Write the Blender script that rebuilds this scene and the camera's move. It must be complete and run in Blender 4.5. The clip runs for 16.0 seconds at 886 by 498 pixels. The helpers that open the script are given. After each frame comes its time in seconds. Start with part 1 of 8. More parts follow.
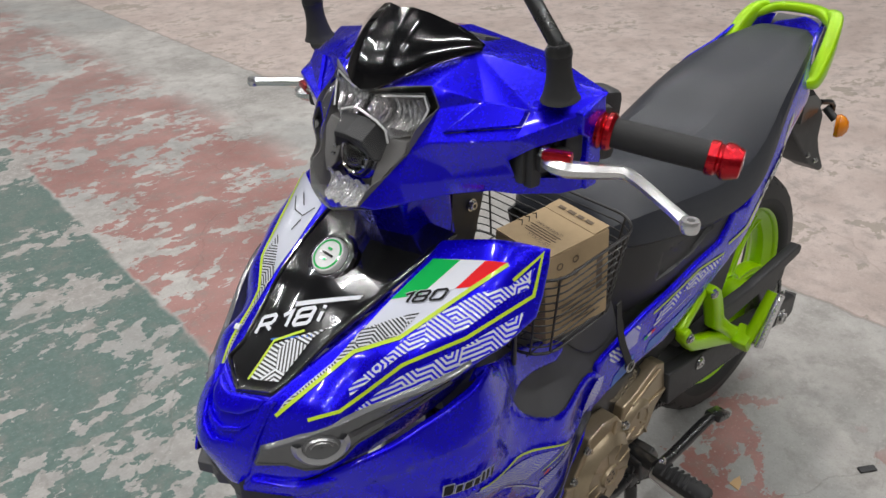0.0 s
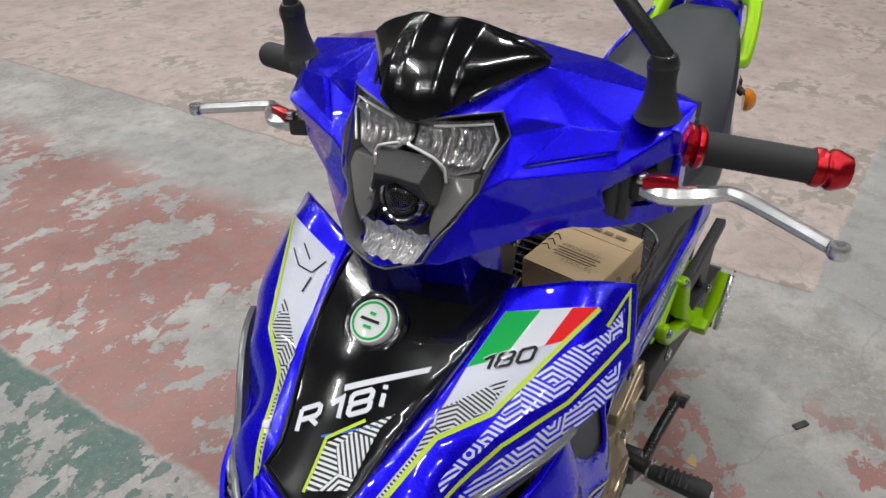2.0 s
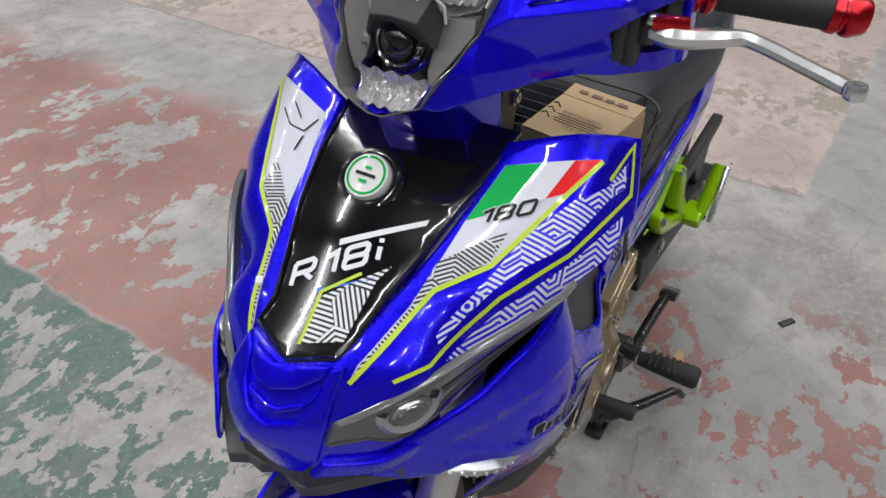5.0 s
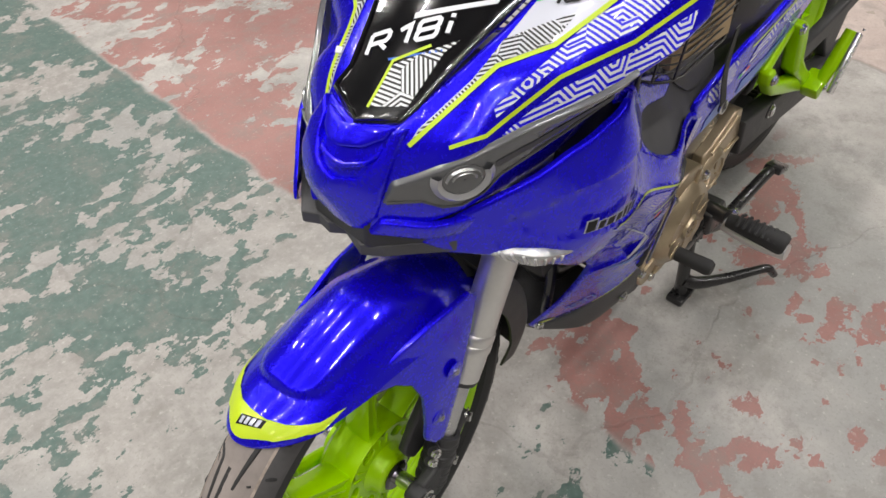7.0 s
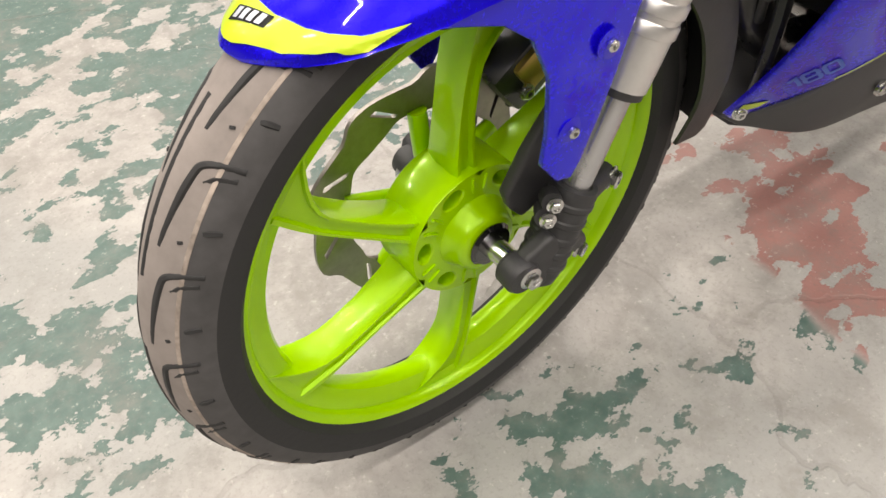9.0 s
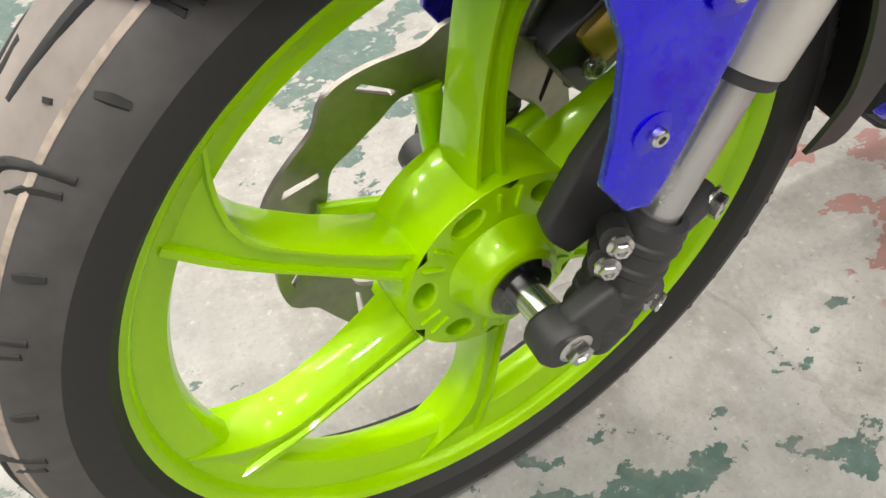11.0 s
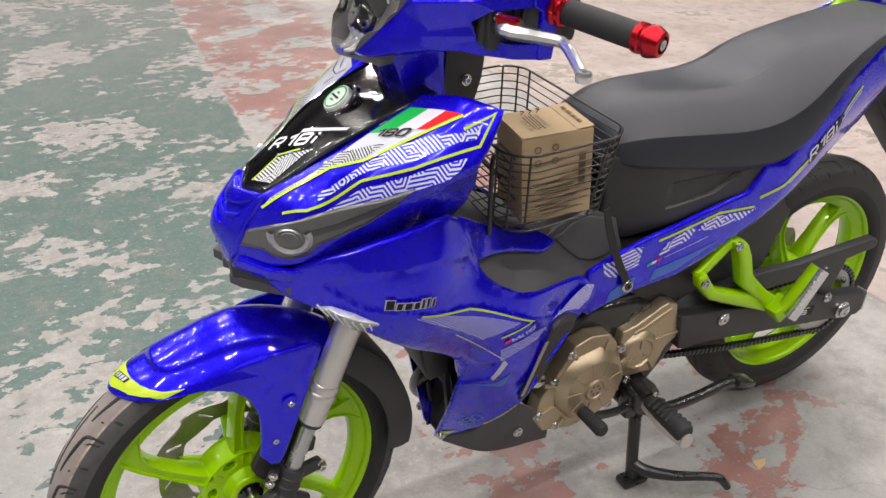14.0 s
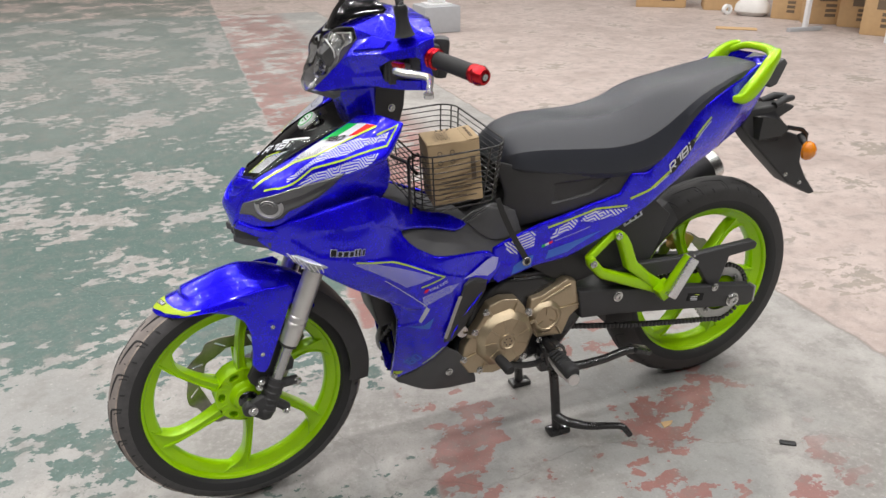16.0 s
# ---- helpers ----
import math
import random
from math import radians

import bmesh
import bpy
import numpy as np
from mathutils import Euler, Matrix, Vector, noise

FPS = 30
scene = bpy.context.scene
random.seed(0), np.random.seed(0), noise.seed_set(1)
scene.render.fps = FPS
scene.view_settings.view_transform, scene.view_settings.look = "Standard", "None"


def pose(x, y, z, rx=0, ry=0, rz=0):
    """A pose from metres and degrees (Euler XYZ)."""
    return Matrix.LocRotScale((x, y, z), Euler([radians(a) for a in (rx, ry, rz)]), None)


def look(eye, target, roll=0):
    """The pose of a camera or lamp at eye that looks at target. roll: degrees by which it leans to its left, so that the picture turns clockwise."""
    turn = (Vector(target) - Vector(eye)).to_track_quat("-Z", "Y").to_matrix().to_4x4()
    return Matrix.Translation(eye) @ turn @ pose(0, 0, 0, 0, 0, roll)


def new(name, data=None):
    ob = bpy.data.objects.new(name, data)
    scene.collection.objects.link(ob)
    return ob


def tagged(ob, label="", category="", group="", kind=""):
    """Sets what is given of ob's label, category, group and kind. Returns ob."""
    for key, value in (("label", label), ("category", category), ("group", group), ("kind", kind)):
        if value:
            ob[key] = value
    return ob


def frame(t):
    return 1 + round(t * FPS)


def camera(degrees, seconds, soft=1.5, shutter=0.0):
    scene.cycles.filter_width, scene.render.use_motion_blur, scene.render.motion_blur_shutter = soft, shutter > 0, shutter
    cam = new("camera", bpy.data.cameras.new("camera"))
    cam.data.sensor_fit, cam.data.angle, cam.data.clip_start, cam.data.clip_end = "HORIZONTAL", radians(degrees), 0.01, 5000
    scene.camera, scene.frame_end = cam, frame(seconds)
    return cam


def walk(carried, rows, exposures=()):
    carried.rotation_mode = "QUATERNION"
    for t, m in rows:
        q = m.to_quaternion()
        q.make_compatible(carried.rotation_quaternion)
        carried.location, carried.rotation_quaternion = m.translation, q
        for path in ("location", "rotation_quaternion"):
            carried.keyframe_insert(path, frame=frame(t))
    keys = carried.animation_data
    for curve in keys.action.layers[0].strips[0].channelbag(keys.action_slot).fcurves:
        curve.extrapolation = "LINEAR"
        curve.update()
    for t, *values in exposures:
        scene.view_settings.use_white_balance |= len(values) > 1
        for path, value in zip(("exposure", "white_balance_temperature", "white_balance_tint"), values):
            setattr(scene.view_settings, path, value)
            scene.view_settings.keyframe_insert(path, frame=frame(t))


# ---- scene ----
cam = camera(60.0, 16.0)
PATH = [
    (0, (-0.226, -0.618, 1.308), (0.964, 0.636, 0.303), -1.5),
    (0.5, (-0.197, -0.53, 1.297), (1.063, 0.636, 0.271), -1.2),
    (1, (-0.165, -0.44, 1.292), (1.158, 0.637, 0.25), -0.6),
    (1.5, (-0.223, -0.362, 1.298), (1.183, 0.596, 0.247), -0.6),
    (2, (-0.257, -0.349, 1.302), (1.192, 0.541, 0.25), -0.5),
    (2.5, (-0.268, -0.347, 1.298), (1.196, 0.514, 0.242), -0.3),
    (3, (-0.273, -0.348, 1.295), (1.19, 0.496, 0.223), -0.3),
    (3.5, (-0.272, -0.349, 1.284), (1.178, 0.483, 0.187), -0.2),
    (6, (-0.291, -0.349, 1.222), (0.97, 0.473, -0.096), -0.2),
    (6.5, (-0.308, -0.368, 1.214), (0.864, 0.512, -0.148), -0.6),
    (7, (-0.324, -0.452, 1.178), (0.724, 0.508, -0.229), -1.5),
    (7.5, (-0.327, -0.553, 1.122), (0.587, 0.48, -0.326), -2.6),
    (8, (-0.304, -0.516, 1.004), (0.499, 0.572, -0.47), -3.5),
    (8.5, (-0.286, -0.47, 0.874), (0.449, 0.651, -0.611), -3.7),
    (11, (-0.148, -0.301, 0.648), (0.342, 0.892, -0.881), -6.1),
    (11.5, (-0.143, -0.307, 0.652), (0.33, 0.89, -0.879), -6.4),
    (12, (-0.138, -0.304, 0.671), (0.349, 0.927, -0.829), -5.9),
    (12.5, (-0.114, -0.317, 0.751), (0.408, 0.97, -0.688), -4.6),
    (13, (-0.128, -0.443, 0.932), (0.469, 0.916, -0.408), -2.5),
    (13.5, (-0.175, -0.709, 1.147), (0.58, 0.751, 0.008), 0.3),
    (14, (-0.147, -0.947, 1.217), (0.666, 0.588, 0.225), 1.8),
    (14.5, (-0.11, -1.146, 1.255), (0.663, 0.445, 0.322), 1.4),
    (15, (-0.143, -1.294, 1.274), (0.596, 0.338, 0.386), 0.6),
    (15.5, (-0.149, -1.413, 1.288), (0.554, 0.252, 0.433), 0.1),
    (16, (-0.123, -1.528, 1.286), (0.549, 0.163, 0.457), -0.4),
]
EXPOSURES = [  # seconds, stops, kelvin, tint
    (0.0, -0.38, 6450, 10), (3.5, -0.48, 6350, 9), (6.0, -0.3, 6450, 10), (7.0, -0.1, 6750, 11), (8.5, 0.36, 7250, 13), (11.0, 0.58, 6900, 8),
    (12.0, 0.48, 6850, 8), (13.0, 0.2, 6950, 14), (14.0, 0.1, 6700, 14), (16.0, 0.06, 6550, 11),
]
walk(cam, [(t, look(eye, target, roll)) for t, eye, target, roll in PATH], EXPOSURES)

# ---- world and lamps ----
world = bpy.data.worlds.new("hall_air")
scene.world = world
world.use_nodes = True
world.node_tree.nodes["Background"].inputs[0].default_value = (0.95, 0.97, 1.0, 1)
world.node_tree.nodes["Background"].inputs[1].default_value = 0.35

LAMP_Z = 6.6


def tube_lamp(x, y, watts, turn=0.0):
    data = bpy.data.lights.new("tube_lamp", "AREA")
    data.shape, data.size, data.size_y = "RECTANGLE", 1.25, 0.07
    data.energy, data.color = watts, (1.0, 0.985, 0.96)
    ob = new("tube_lamp", data)
    ob.matrix_world = pose(x, y, LAMP_Z, 0, 0, turn)
    return ob


for ly in (-5.0, -2.0, 1.0, 4.0, 7.0, 10.0):
    for lx in (-6.0, -3.4, -0.8, 1.8, 4.4, 7.0):
        tube_lamp(lx, ly, 66.0)

# ---- shaping tools ----
def unit(v):
    v = np.asarray(v, float)
    return v / np.linalg.norm(v)


def glide(points, n, closed=False):
    """n points along a smooth Catmull-Rom curve through the given ones."""
    p = np.asarray(points, float)
    m = len(p)
    spans = m if closed else m - 1
    out = []
    for k in range(n):
        s = k * spans / n if closed else k * spans / (n - 1)
        i = min(int(s), spans - 1)
        f = s - i
        if closed:
            a, b, c, d = p[(i - 1) % m], p[i % m], p[(i + 1) % m], p[(i + 2) % m]
        else:
            b, c = p[i], p[i + 1]
            a = p[i - 1] if i > 0 else 2 * b - c
            d = p[i + 2] if i + 2 < m else 2 * c - b
        out.append(0.5 * (2 * b + (c - a) * f + (2 * a - 5 * b + 4 * c - d) * f**2 + (3 * b - a - 3 * c + d) * f**3))
    return np.array(out)


class Sheet:
    """A smooth curved surface: its height over a tilted plane is spread through a few places."""

    def __init__(self, places, normal=(0, -1, 0), up=(0, 0, 1), stiff=1e-5):
        self.n = unit(normal)
        self.b = unit(np.asarray(up, float) - self.n * np.dot(up, self.n))
        self.a = np.cross(self.b, self.n)
        p = np.asarray(places, float)
        self.c = np.stack([p @ self.a, p @ self.b], 1)
        h = p @ self.n
        k = len(p)
        big = np.zeros((k + 3, k + 3))
        big[:k, :k] = self.kernel(self.c, self.c) + stiff * np.eye(k)
        big[:k, k], big[:k, k + 1 :] = 1, self.c
        big[k, :k], big[k + 1 :, :k] = 1, self.c.T
        self.w = np.linalg.solve(big, np.r_[h, 0, 0, 0])

    @staticmethod
    def kernel(p, q):
        r2 = ((p[:, None] - q[None]) ** 2).sum(-1)
        return r2 * np.log(r2 + 1e-9)

    def height(self, ab):
        ab = np.atleast_2d(np.asarray(ab, float))
        return self.kernel(ab, self.c) @ self.w[:-3] + self.w[-3] + ab @ self.w[-2:]

    def lift(self, ab, proud=0.0):
        ab = np.atleast_2d(np.asarray(ab, float))
        return ab[:, :1] * self.a + ab[:, 1:] * self.b + (self.height(ab) + proud)[:, None] * self.n

    def flat(self, places):
        p = np.atleast_2d(np.asarray(places, float))
        return np.stack([p @ self.a, p @ self.b], 1)



def as_mesh(verts, faces, smooth=40.0):
    me = bpy.data.meshes.new("mesh")
    me.from_pydata([tuple(map(float, v)) for v in verts], [], [tuple(map(int, f)) for f in faces])
    me.update()
    if smooth:
        me.polygons.foreach_set("use_smooth", [True] * len(me.polygons))
        me.set_sharp_from_angle(angle=radians(smooth))
    return me


def bm_mesh(bm, smooth=40.0):
    bmesh.ops.recalc_face_normals(bm, faces=bm.faces)
    me = bpy.data.meshes.new("mesh")
    bm.to_mesh(me)
    bm.free()
    if smooth:
        me.polygons.foreach_set("use_smooth", [True] * len(me.polygons))
        me.set_sharp_from_angle(angle=radians(smooth))
    return me


def across(p):
    """A place's mirror image in the bike's middle plane, which stands a little askew."""
    k = 0.024
    x, y, z = p[..., 0], p[..., 1], p[..., 2]
    d = (y + 0.0085 - k * (x - 0.3)) / (1 + k * k)
    return np.stack([x + 2 * k * d, y - 2 * d, z], -1)


def axial(x, z):
    """A place in the bike's middle plane."""
    return (x, -0.0085 + 0.024 * (x - 0.3), z)


def plate(outline, z0, z1, bevel=0.002):
    """A level plate: an outline seen from above between two heights."""
    me = prism([(x, y) for x, y in outline], z0, z1, bevel)
    me.transform(Matrix(((1, 0, 0, 0), (0, 0, 1, 0), (0, 1, 0, 0), (0, 0, 0, 1))))
    me.flip_normals()
    return me


def mirrored(me):
    """The same mesh on the other side of the bike's middle plane."""
    twin = me.copy()
    n = len(twin.vertices)
    co = np.empty(n * 3)
    twin.vertices.foreach_get("co", co)
    twin.vertices.foreach_set("co", across(co.reshape(-1, 3)).ravel())
    twin.flip_normals()
    return twin


def part(name, me, material, parent, label=""):
    if isinstance(me, bmesh.types.BMesh):
        me = bm_mesh(me)
    ob = new(name, me)
    if me.name.startswith("facet"):
        flat = ob.modifiers.new("even_facets", "WEIGHTED_NORMAL")
        flat.keep_sharp = True
    if not me.materials:
        me.materials.append(material)
    if parent is not None:
        ob.parent = parent
    return tagged(ob, label)


def thing(name, label, category, group="", at=(0, 0, 0)):
    ob = new(name)
    ob.empty_display_size = 0.05
    ob.location = at
    return tagged(ob, label, category, group)


def join(*meshes):
    bm = bmesh.new()
    for me in meshes:
        if isinstance(me, bmesh.types.BMesh):
            me = bm_mesh(me)
        bm.from_mesh(me)
    me = bpy.data.meshes.new("mesh")
    bm.to_mesh(me)
    bm.free()
    return me


def edge_walk(outline, step):
    p = np.asarray(outline, float)
    out = []
    for a, b in zip(p, np.roll(p, -1, 0)):
        k = max(1, int(round(np.linalg.norm(b - a) / step)))
        out += [a + (b - a) * i / k for i in range(k)]
    return np.array(out)


def inside(poly, q):
    """Which of the points q lie inside poly, and how far each is from its edge."""
    a, b = poly, np.roll(poly, -1, 0)
    x, y = q[:, 0:1], q[:, 1:2]
    hit = ((a[:, 1] > y) != (b[:, 1] > y)) & (x < (b[:, 0] - a[:, 0]) * (y - a[:, 1]) / (b[:, 1] - a[:, 1] + 1e-12) + a[:, 0])
    d = b - a
    f = np.clip(((q[:, None] - a) * d).sum(-1) / ((d * d).sum(-1) + 1e-12), 0, 1)
    far = np.sqrt((((a + f[..., None] * d) - q[:, None]) ** 2).sum(-1)).min(1)
    return hit.sum(1) % 2 == 1, far


def shell(sheet, outline, thick=0.003, step=0.009, roll=0.004, proud=0.0, dent=None):
    """A moulded panel of a sheet within an outline on its plane, with rolled edges. dent: rows of (outline, depth)."""
    from mathutils.geometry import delaunay_2d_cdt

    rim = edge_walk(outline, step * 0.7)
    lo, hi = rim.min(0), rim.max(0)
    gx, gy = np.meshgrid(np.arange(lo[0], hi[0], step), np.arange(lo[1], hi[1], step))
    grid = np.stack([gx.ravel(), gy.ravel()], 1)
    grid[:, 0] += (np.round((grid[:, 1] - lo[1]) / step) % 2) * step / 2
    ok, far = inside(rim, grid)
    pts = [rim, grid[ok & (far > max(step * 0.5, roll * 1.3))]]
    if roll:
        t = np.roll(rim, -1, 0) - np.roll(rim, 1, 0)
        t /= np.linalg.norm(t, axis=1)[:, None] + 1e-12
        nrm = np.stack([-t[:, 1], t[:, 0]], 1)
        area = (rim[:, 0] * np.roll(rim[:, 1], -1) - rim[:, 1] * np.roll(rim[:, 0], -1)).sum()
        for f in (0.25, 1.0):
            ring = rim + nrm * np.sign(area) * roll * f
            ok, far = inside(rim, ring)
            pts.append(ring[ok & (far > roll * f * 0.8)])
    for shape, depth in dent or ():
        s = edge_walk(shape, step * 0.6)
        c = s.mean(0)
        pts += [s, c + (s - c) * 0.90]
    pts = np.concatenate(pts)
    n = len(rim)
    vs, es, fs, *_ = delaunay_2d_cdt([Vector(p) for p in pts], [(i, (i + 1) % n) for i in range(n)], [list(range(n))], 1, 1e-6)
    q = np.array([(v.x, v.y) for v in vs])
    _, far = inside(rim, q)
    drop = np.zeros(len(q))
    if roll:
        g = np.clip(far / roll, 0, 1)
        drop = roll * 0.7 * (1 - np.sqrt(np.clip(1 - (1 - g) ** 2, 0, 1)))
    for shape, depth in dent or ():
        ok, near = inside(edge_walk(shape, step), q)
        c = np.asarray(shape, float).mean(0)
        drop += np.where(ok, depth * np.clip(near / (abs(depth) * 0.55 + 1e-6), 0, 1), 0)
    top = sheet.lift(q) + ((proud - drop)[:, None]) * sheet.n
    faces = [tuple(f) for f in fs]
    verts = list(top)
    if thick:
        m = len(q)
        verts += list(top - thick * sheet.n)
        count = {}
        for f in fs:
            for i in range(len(f)):
                e = (f[i], f[(i + 1) % len(f)])
                count[e] = 1
        faces += [tuple(i + m for i in reversed(f)) for f in fs]
        faces += [(a, a + m, b + m, b) for (a, b) in count if (b, a) not in count]
    me = as_mesh(verts, faces, 50)
    if not thick:
        uv = me.uv_layers.new(name="UVMap")
        idx = np.empty(len(me.loops), int)
        me.loops.foreach_get("vertex_index", idx)
        uv.data.foreach_set("uv", q[idx].ravel())
    return me


def decal(sheet, outline, proud=0.0009, step=0.008):
    return shell(sheet, outline, 0, step, 0, proud)


def stripe(points, width):
    """The outline of a mitred band along a line."""
    p = np.asarray(points, float)
    left, right = [], []
    for i in range(len(p)):
        d0 = unit(p[i] - p[i - 1]) if i else unit(p[1] - p[0])
        d1 = unit(p[i + 1] - p[i]) if i + 1 < len(p) else d0
        n0, n1 = np.array([-d0[1], d0[0]]), np.array([-d1[1], d1[0]])
        m = unit(n0 + n1)
        m = m / max(0.5, m @ n0)
        left.append(p[i] + m * width / 2), right.append(p[i] - m * width / 2)
    return np.array(left + right[::-1])


def letters(text, size, slant=0.0, bold=0.0):
    """The flat mesh of a word in the built-in font, its left foot at the origin: verts (n, 2) and faces."""
    cu = bpy.data.curves.new("word", "FONT")
    cu.body, cu.size, cu.shear, cu.offset, cu.resolution_u = text, size, slant, bold, 3
    ob = bpy.data.objects.new("word", cu)
    me = ob.to_mesh()
    v = np.array([tuple(q.co)[:2] for q in me.vertices])
    f = [tuple(q.vertices) for q in me.polygons]
    ob.to_mesh_clear()
    bpy.data.objects.remove(ob)
    bpy.data.curves.remove(cu)
    return v, f


def word_on(sheet, text, start, end, height, slant=0.3, bold=0.0, proud=0.0014):
    """A word printed on a sheet, its foot line from start to end on the sheet's plane."""
    v, f = letters(text, 1.0, slant, bold)
    lo, hi = v.min(0), v.max(0)
    v = (v - lo) / (hi - lo)
    s, e = np.asarray(start, float), np.asarray(end, float)
    d = e - s
    up = unit((-d[1], d[0])) * height
    return as_mesh(sheet.lift(s + v[:, :1] * d + v[:, 1:] * up, proud), f, 0)


GLYPHS = {
    "1": [[(0.10, 0.80), (0.62, 1.0), (0.62, 0.0)]],
    "8": [[(0.12, 0.5), (0.0, 0.62), (0.0, 0.88), (0.12, 1.0), (0.88, 1.0), (1.0, 0.88), (1.0, 0.62), (0.88, 0.5), (1.0, 0.38), (1.0, 0.12), (0.88, 0.0), (0.12, 0.0), (0.0, 0.12), (0.0, 0.38), (0.12, 0.5)], [(0.12, 0.5), (0.88, 0.5)]],
    "0": [[(0.0, 0.5), (0.0, 0.86), (0.14, 1.0), (0.86, 1.0), (1.0, 0.86), (1.0, 0.14), (0.86, 0.0), (0.14, 0.0), (0.0, 0.14), (0.0, 0.5)]],
    "R": [[(0.0, -0.05), (0.0, 1.0)], [(0.0, 1.0), (0.86, 1.0), (1.0, 0.86), (1.0, 0.60), (0.86, 0.46), (0.08, 0.46)], [(0.52, 0.46), (1.02, -0.02)]],
    "i": [[(0.12, 0.0), (0.12, 0.64)], [(0.12, 0.84), (0.12, 1.05)]],
}
WIDTHS = {"1": 0.62, "8": 1.0, "0": 1.0, "R": 1.0, "i": 0.24}


def block_word(sheet, text, start, end, height, lean=0.35, weight=0.2, gap=0.34, proud=0.0016, grow=1.0):
    """A word of wide angular strokes on a sheet, its foot line from start to end; lean and weight in letter heights."""
    s0, e0 = np.asarray(start, float), np.asarray(end, float)
    run = sum(WIDTHS[c] for c in text) + gap * (len(text) - 1)
    dx = (e0 - s0) / run
    up = unit((-(e0 - s0)[1], (e0 - s0)[0])) * height
    ahead = unit(e0 - s0) * height
    verts, faces, at = [], [], 0.0
    for c in text:
        for n, line in enumerate(GLYPHS[c]):
            p = []
            for (u0, v0), (u1, v1) in zip(line[:-1], line[1:]):
                p += [(u0 + (u1 - u0) * f, v0 + (v1 - v0) * f) for f in (0.0, 0.34, 0.67)]
            p.append(line[-1])
            flat = np.array([s0 + dx * (at + u) + (up + ahead * lean) * v for u, v in p])
            band = stripe(flat, height * weight * grow)
            m, b = len(flat), len(verts)
            verts += list(sheet.lift(band, proud + 0.00012 * n))
            faces += [(b + k, b + k + 1, b + 2 * m - 2 - k, b + 2 * m - 1 - k) for k in range(m - 1)]
        at += WIDTHS[c] + gap
    return as_mesh(verts, [f[::-1] for f in faces], 0)


def tube(points, radius, sides=10, n=0, caps=True, squash=1.0):
    """A round bar along a smooth line; radius may be a list, one for each place."""
    p = np.asarray(points, float)
    r = np.full(len(p), radius, float) if np.isscalar(radius) else np.asarray(radius, float)
    if n:
        both = glide(np.c_[p, r], n)
        p, r = both[:, :3], both[:, 3]
    t = np.gradient(p, axis=0)
    t /= np.linalg.norm(t, axis=1)[:, None] + 1e-12
    ref = np.array([0.0, 1.0, 0.0]) if abs(t[0][1]) < 0.9 else np.array([0.0, 0.0, 1.0])
    verts, faces = [], []
    for i in range(len(p)):
        u = unit(ref - t[i] * (ref @ t[i]))
        w = np.cross(t[i], u)
        ref = u
        for k in range(sides):
            a = 2 * math.pi * k / sides
            verts.append(p[i] + r[i] * (math.cos(a) * u * squash + math.sin(a) * w))
    for i in range(len(p) - 1):
        for k in range(sides):
            a, b = i * sides + k, i * sides + (k + 1) % sides
            faces.append((a, b, b + sides, a + sides))
    if caps:
        faces += [tuple(range(sides))[::-1], tuple((len(p) - 1) * sides + k for k in range(sides))]
    return as_mesh(verts, faces, 45)


def lathe(profile, centre, axis="y", sides=48, closed=True):
    """A turned body: profile rows of (radius, place along the axis)."""
    verts, faces = [], []
    m = len(profile)
    for k in range(sides):
        a = 2 * math.pi * k / sides
        for r, h in profile:
            c, s = r * math.cos(a), r * math.sin(a)
            q = {"y": (c, h, s), "z": (c, s, h), "x": (h, c, s)}[axis]
            verts.append(np.add(q, centre))
    span = m if closed else m - 1
    for k in range(sides):
        for i in range(span):
            j = (i + 1) % m
            faces.append((k * m + i, k * m + j, ((k + 1) % sides) * m + j, ((k + 1) % sides) * m + i))
    bm = bmesh.new()
    bm.from_mesh(as_mesh(verts, faces, 0))
    return bm_mesh(bm, 35)


def aim(me, start, end):
    """Moves a body turned about z from the origin so that its axis runs from start towards end."""
    d = Vector(end) - Vector(start)
    me.transform(Matrix.Translation(start) @ d.to_track_quat("Z", "Y").to_matrix().to_4x4())
    return me


def spun(profile, start, end, sides=24):
    """A turned body along a line; profile rows of (radius, metres from the start)."""
    return aim(lathe(profile, (0, 0, 0), "z", sides, closed=False), start, end)


def prism(outline, y0, y1, bevel=0.003, segs=2):
    """A plate: an outline in the side view (x, z) between two depths, with rounded edges."""
    bm = bmesh.new()
    lo = [bm.verts.new((x, y0, z)) for x, z in outline]
    hi = [bm.verts.new((x, y1, z)) for x, z in outline]
    bm.faces.new(lo), bm.faces.new(hi[::-1])
    k = len(lo)
    for i in range(k):
        bm.faces.new((lo[i], hi[i], hi[(i + 1) % k], lo[(i + 1) % k]))
    bmesh.ops.recalc_face_normals(bm, faces=bm.faces)
    if bevel:
        bmesh.ops.bevel(bm, geom=list(bm.edges), offset=bevel, segments=segs, affect="EDGES", clamp_overlap=True, profile=0.6)
    me = bm_mesh(bm, 60 if bevel else 35)
    if bevel:
        me.name = "facet"
    return me


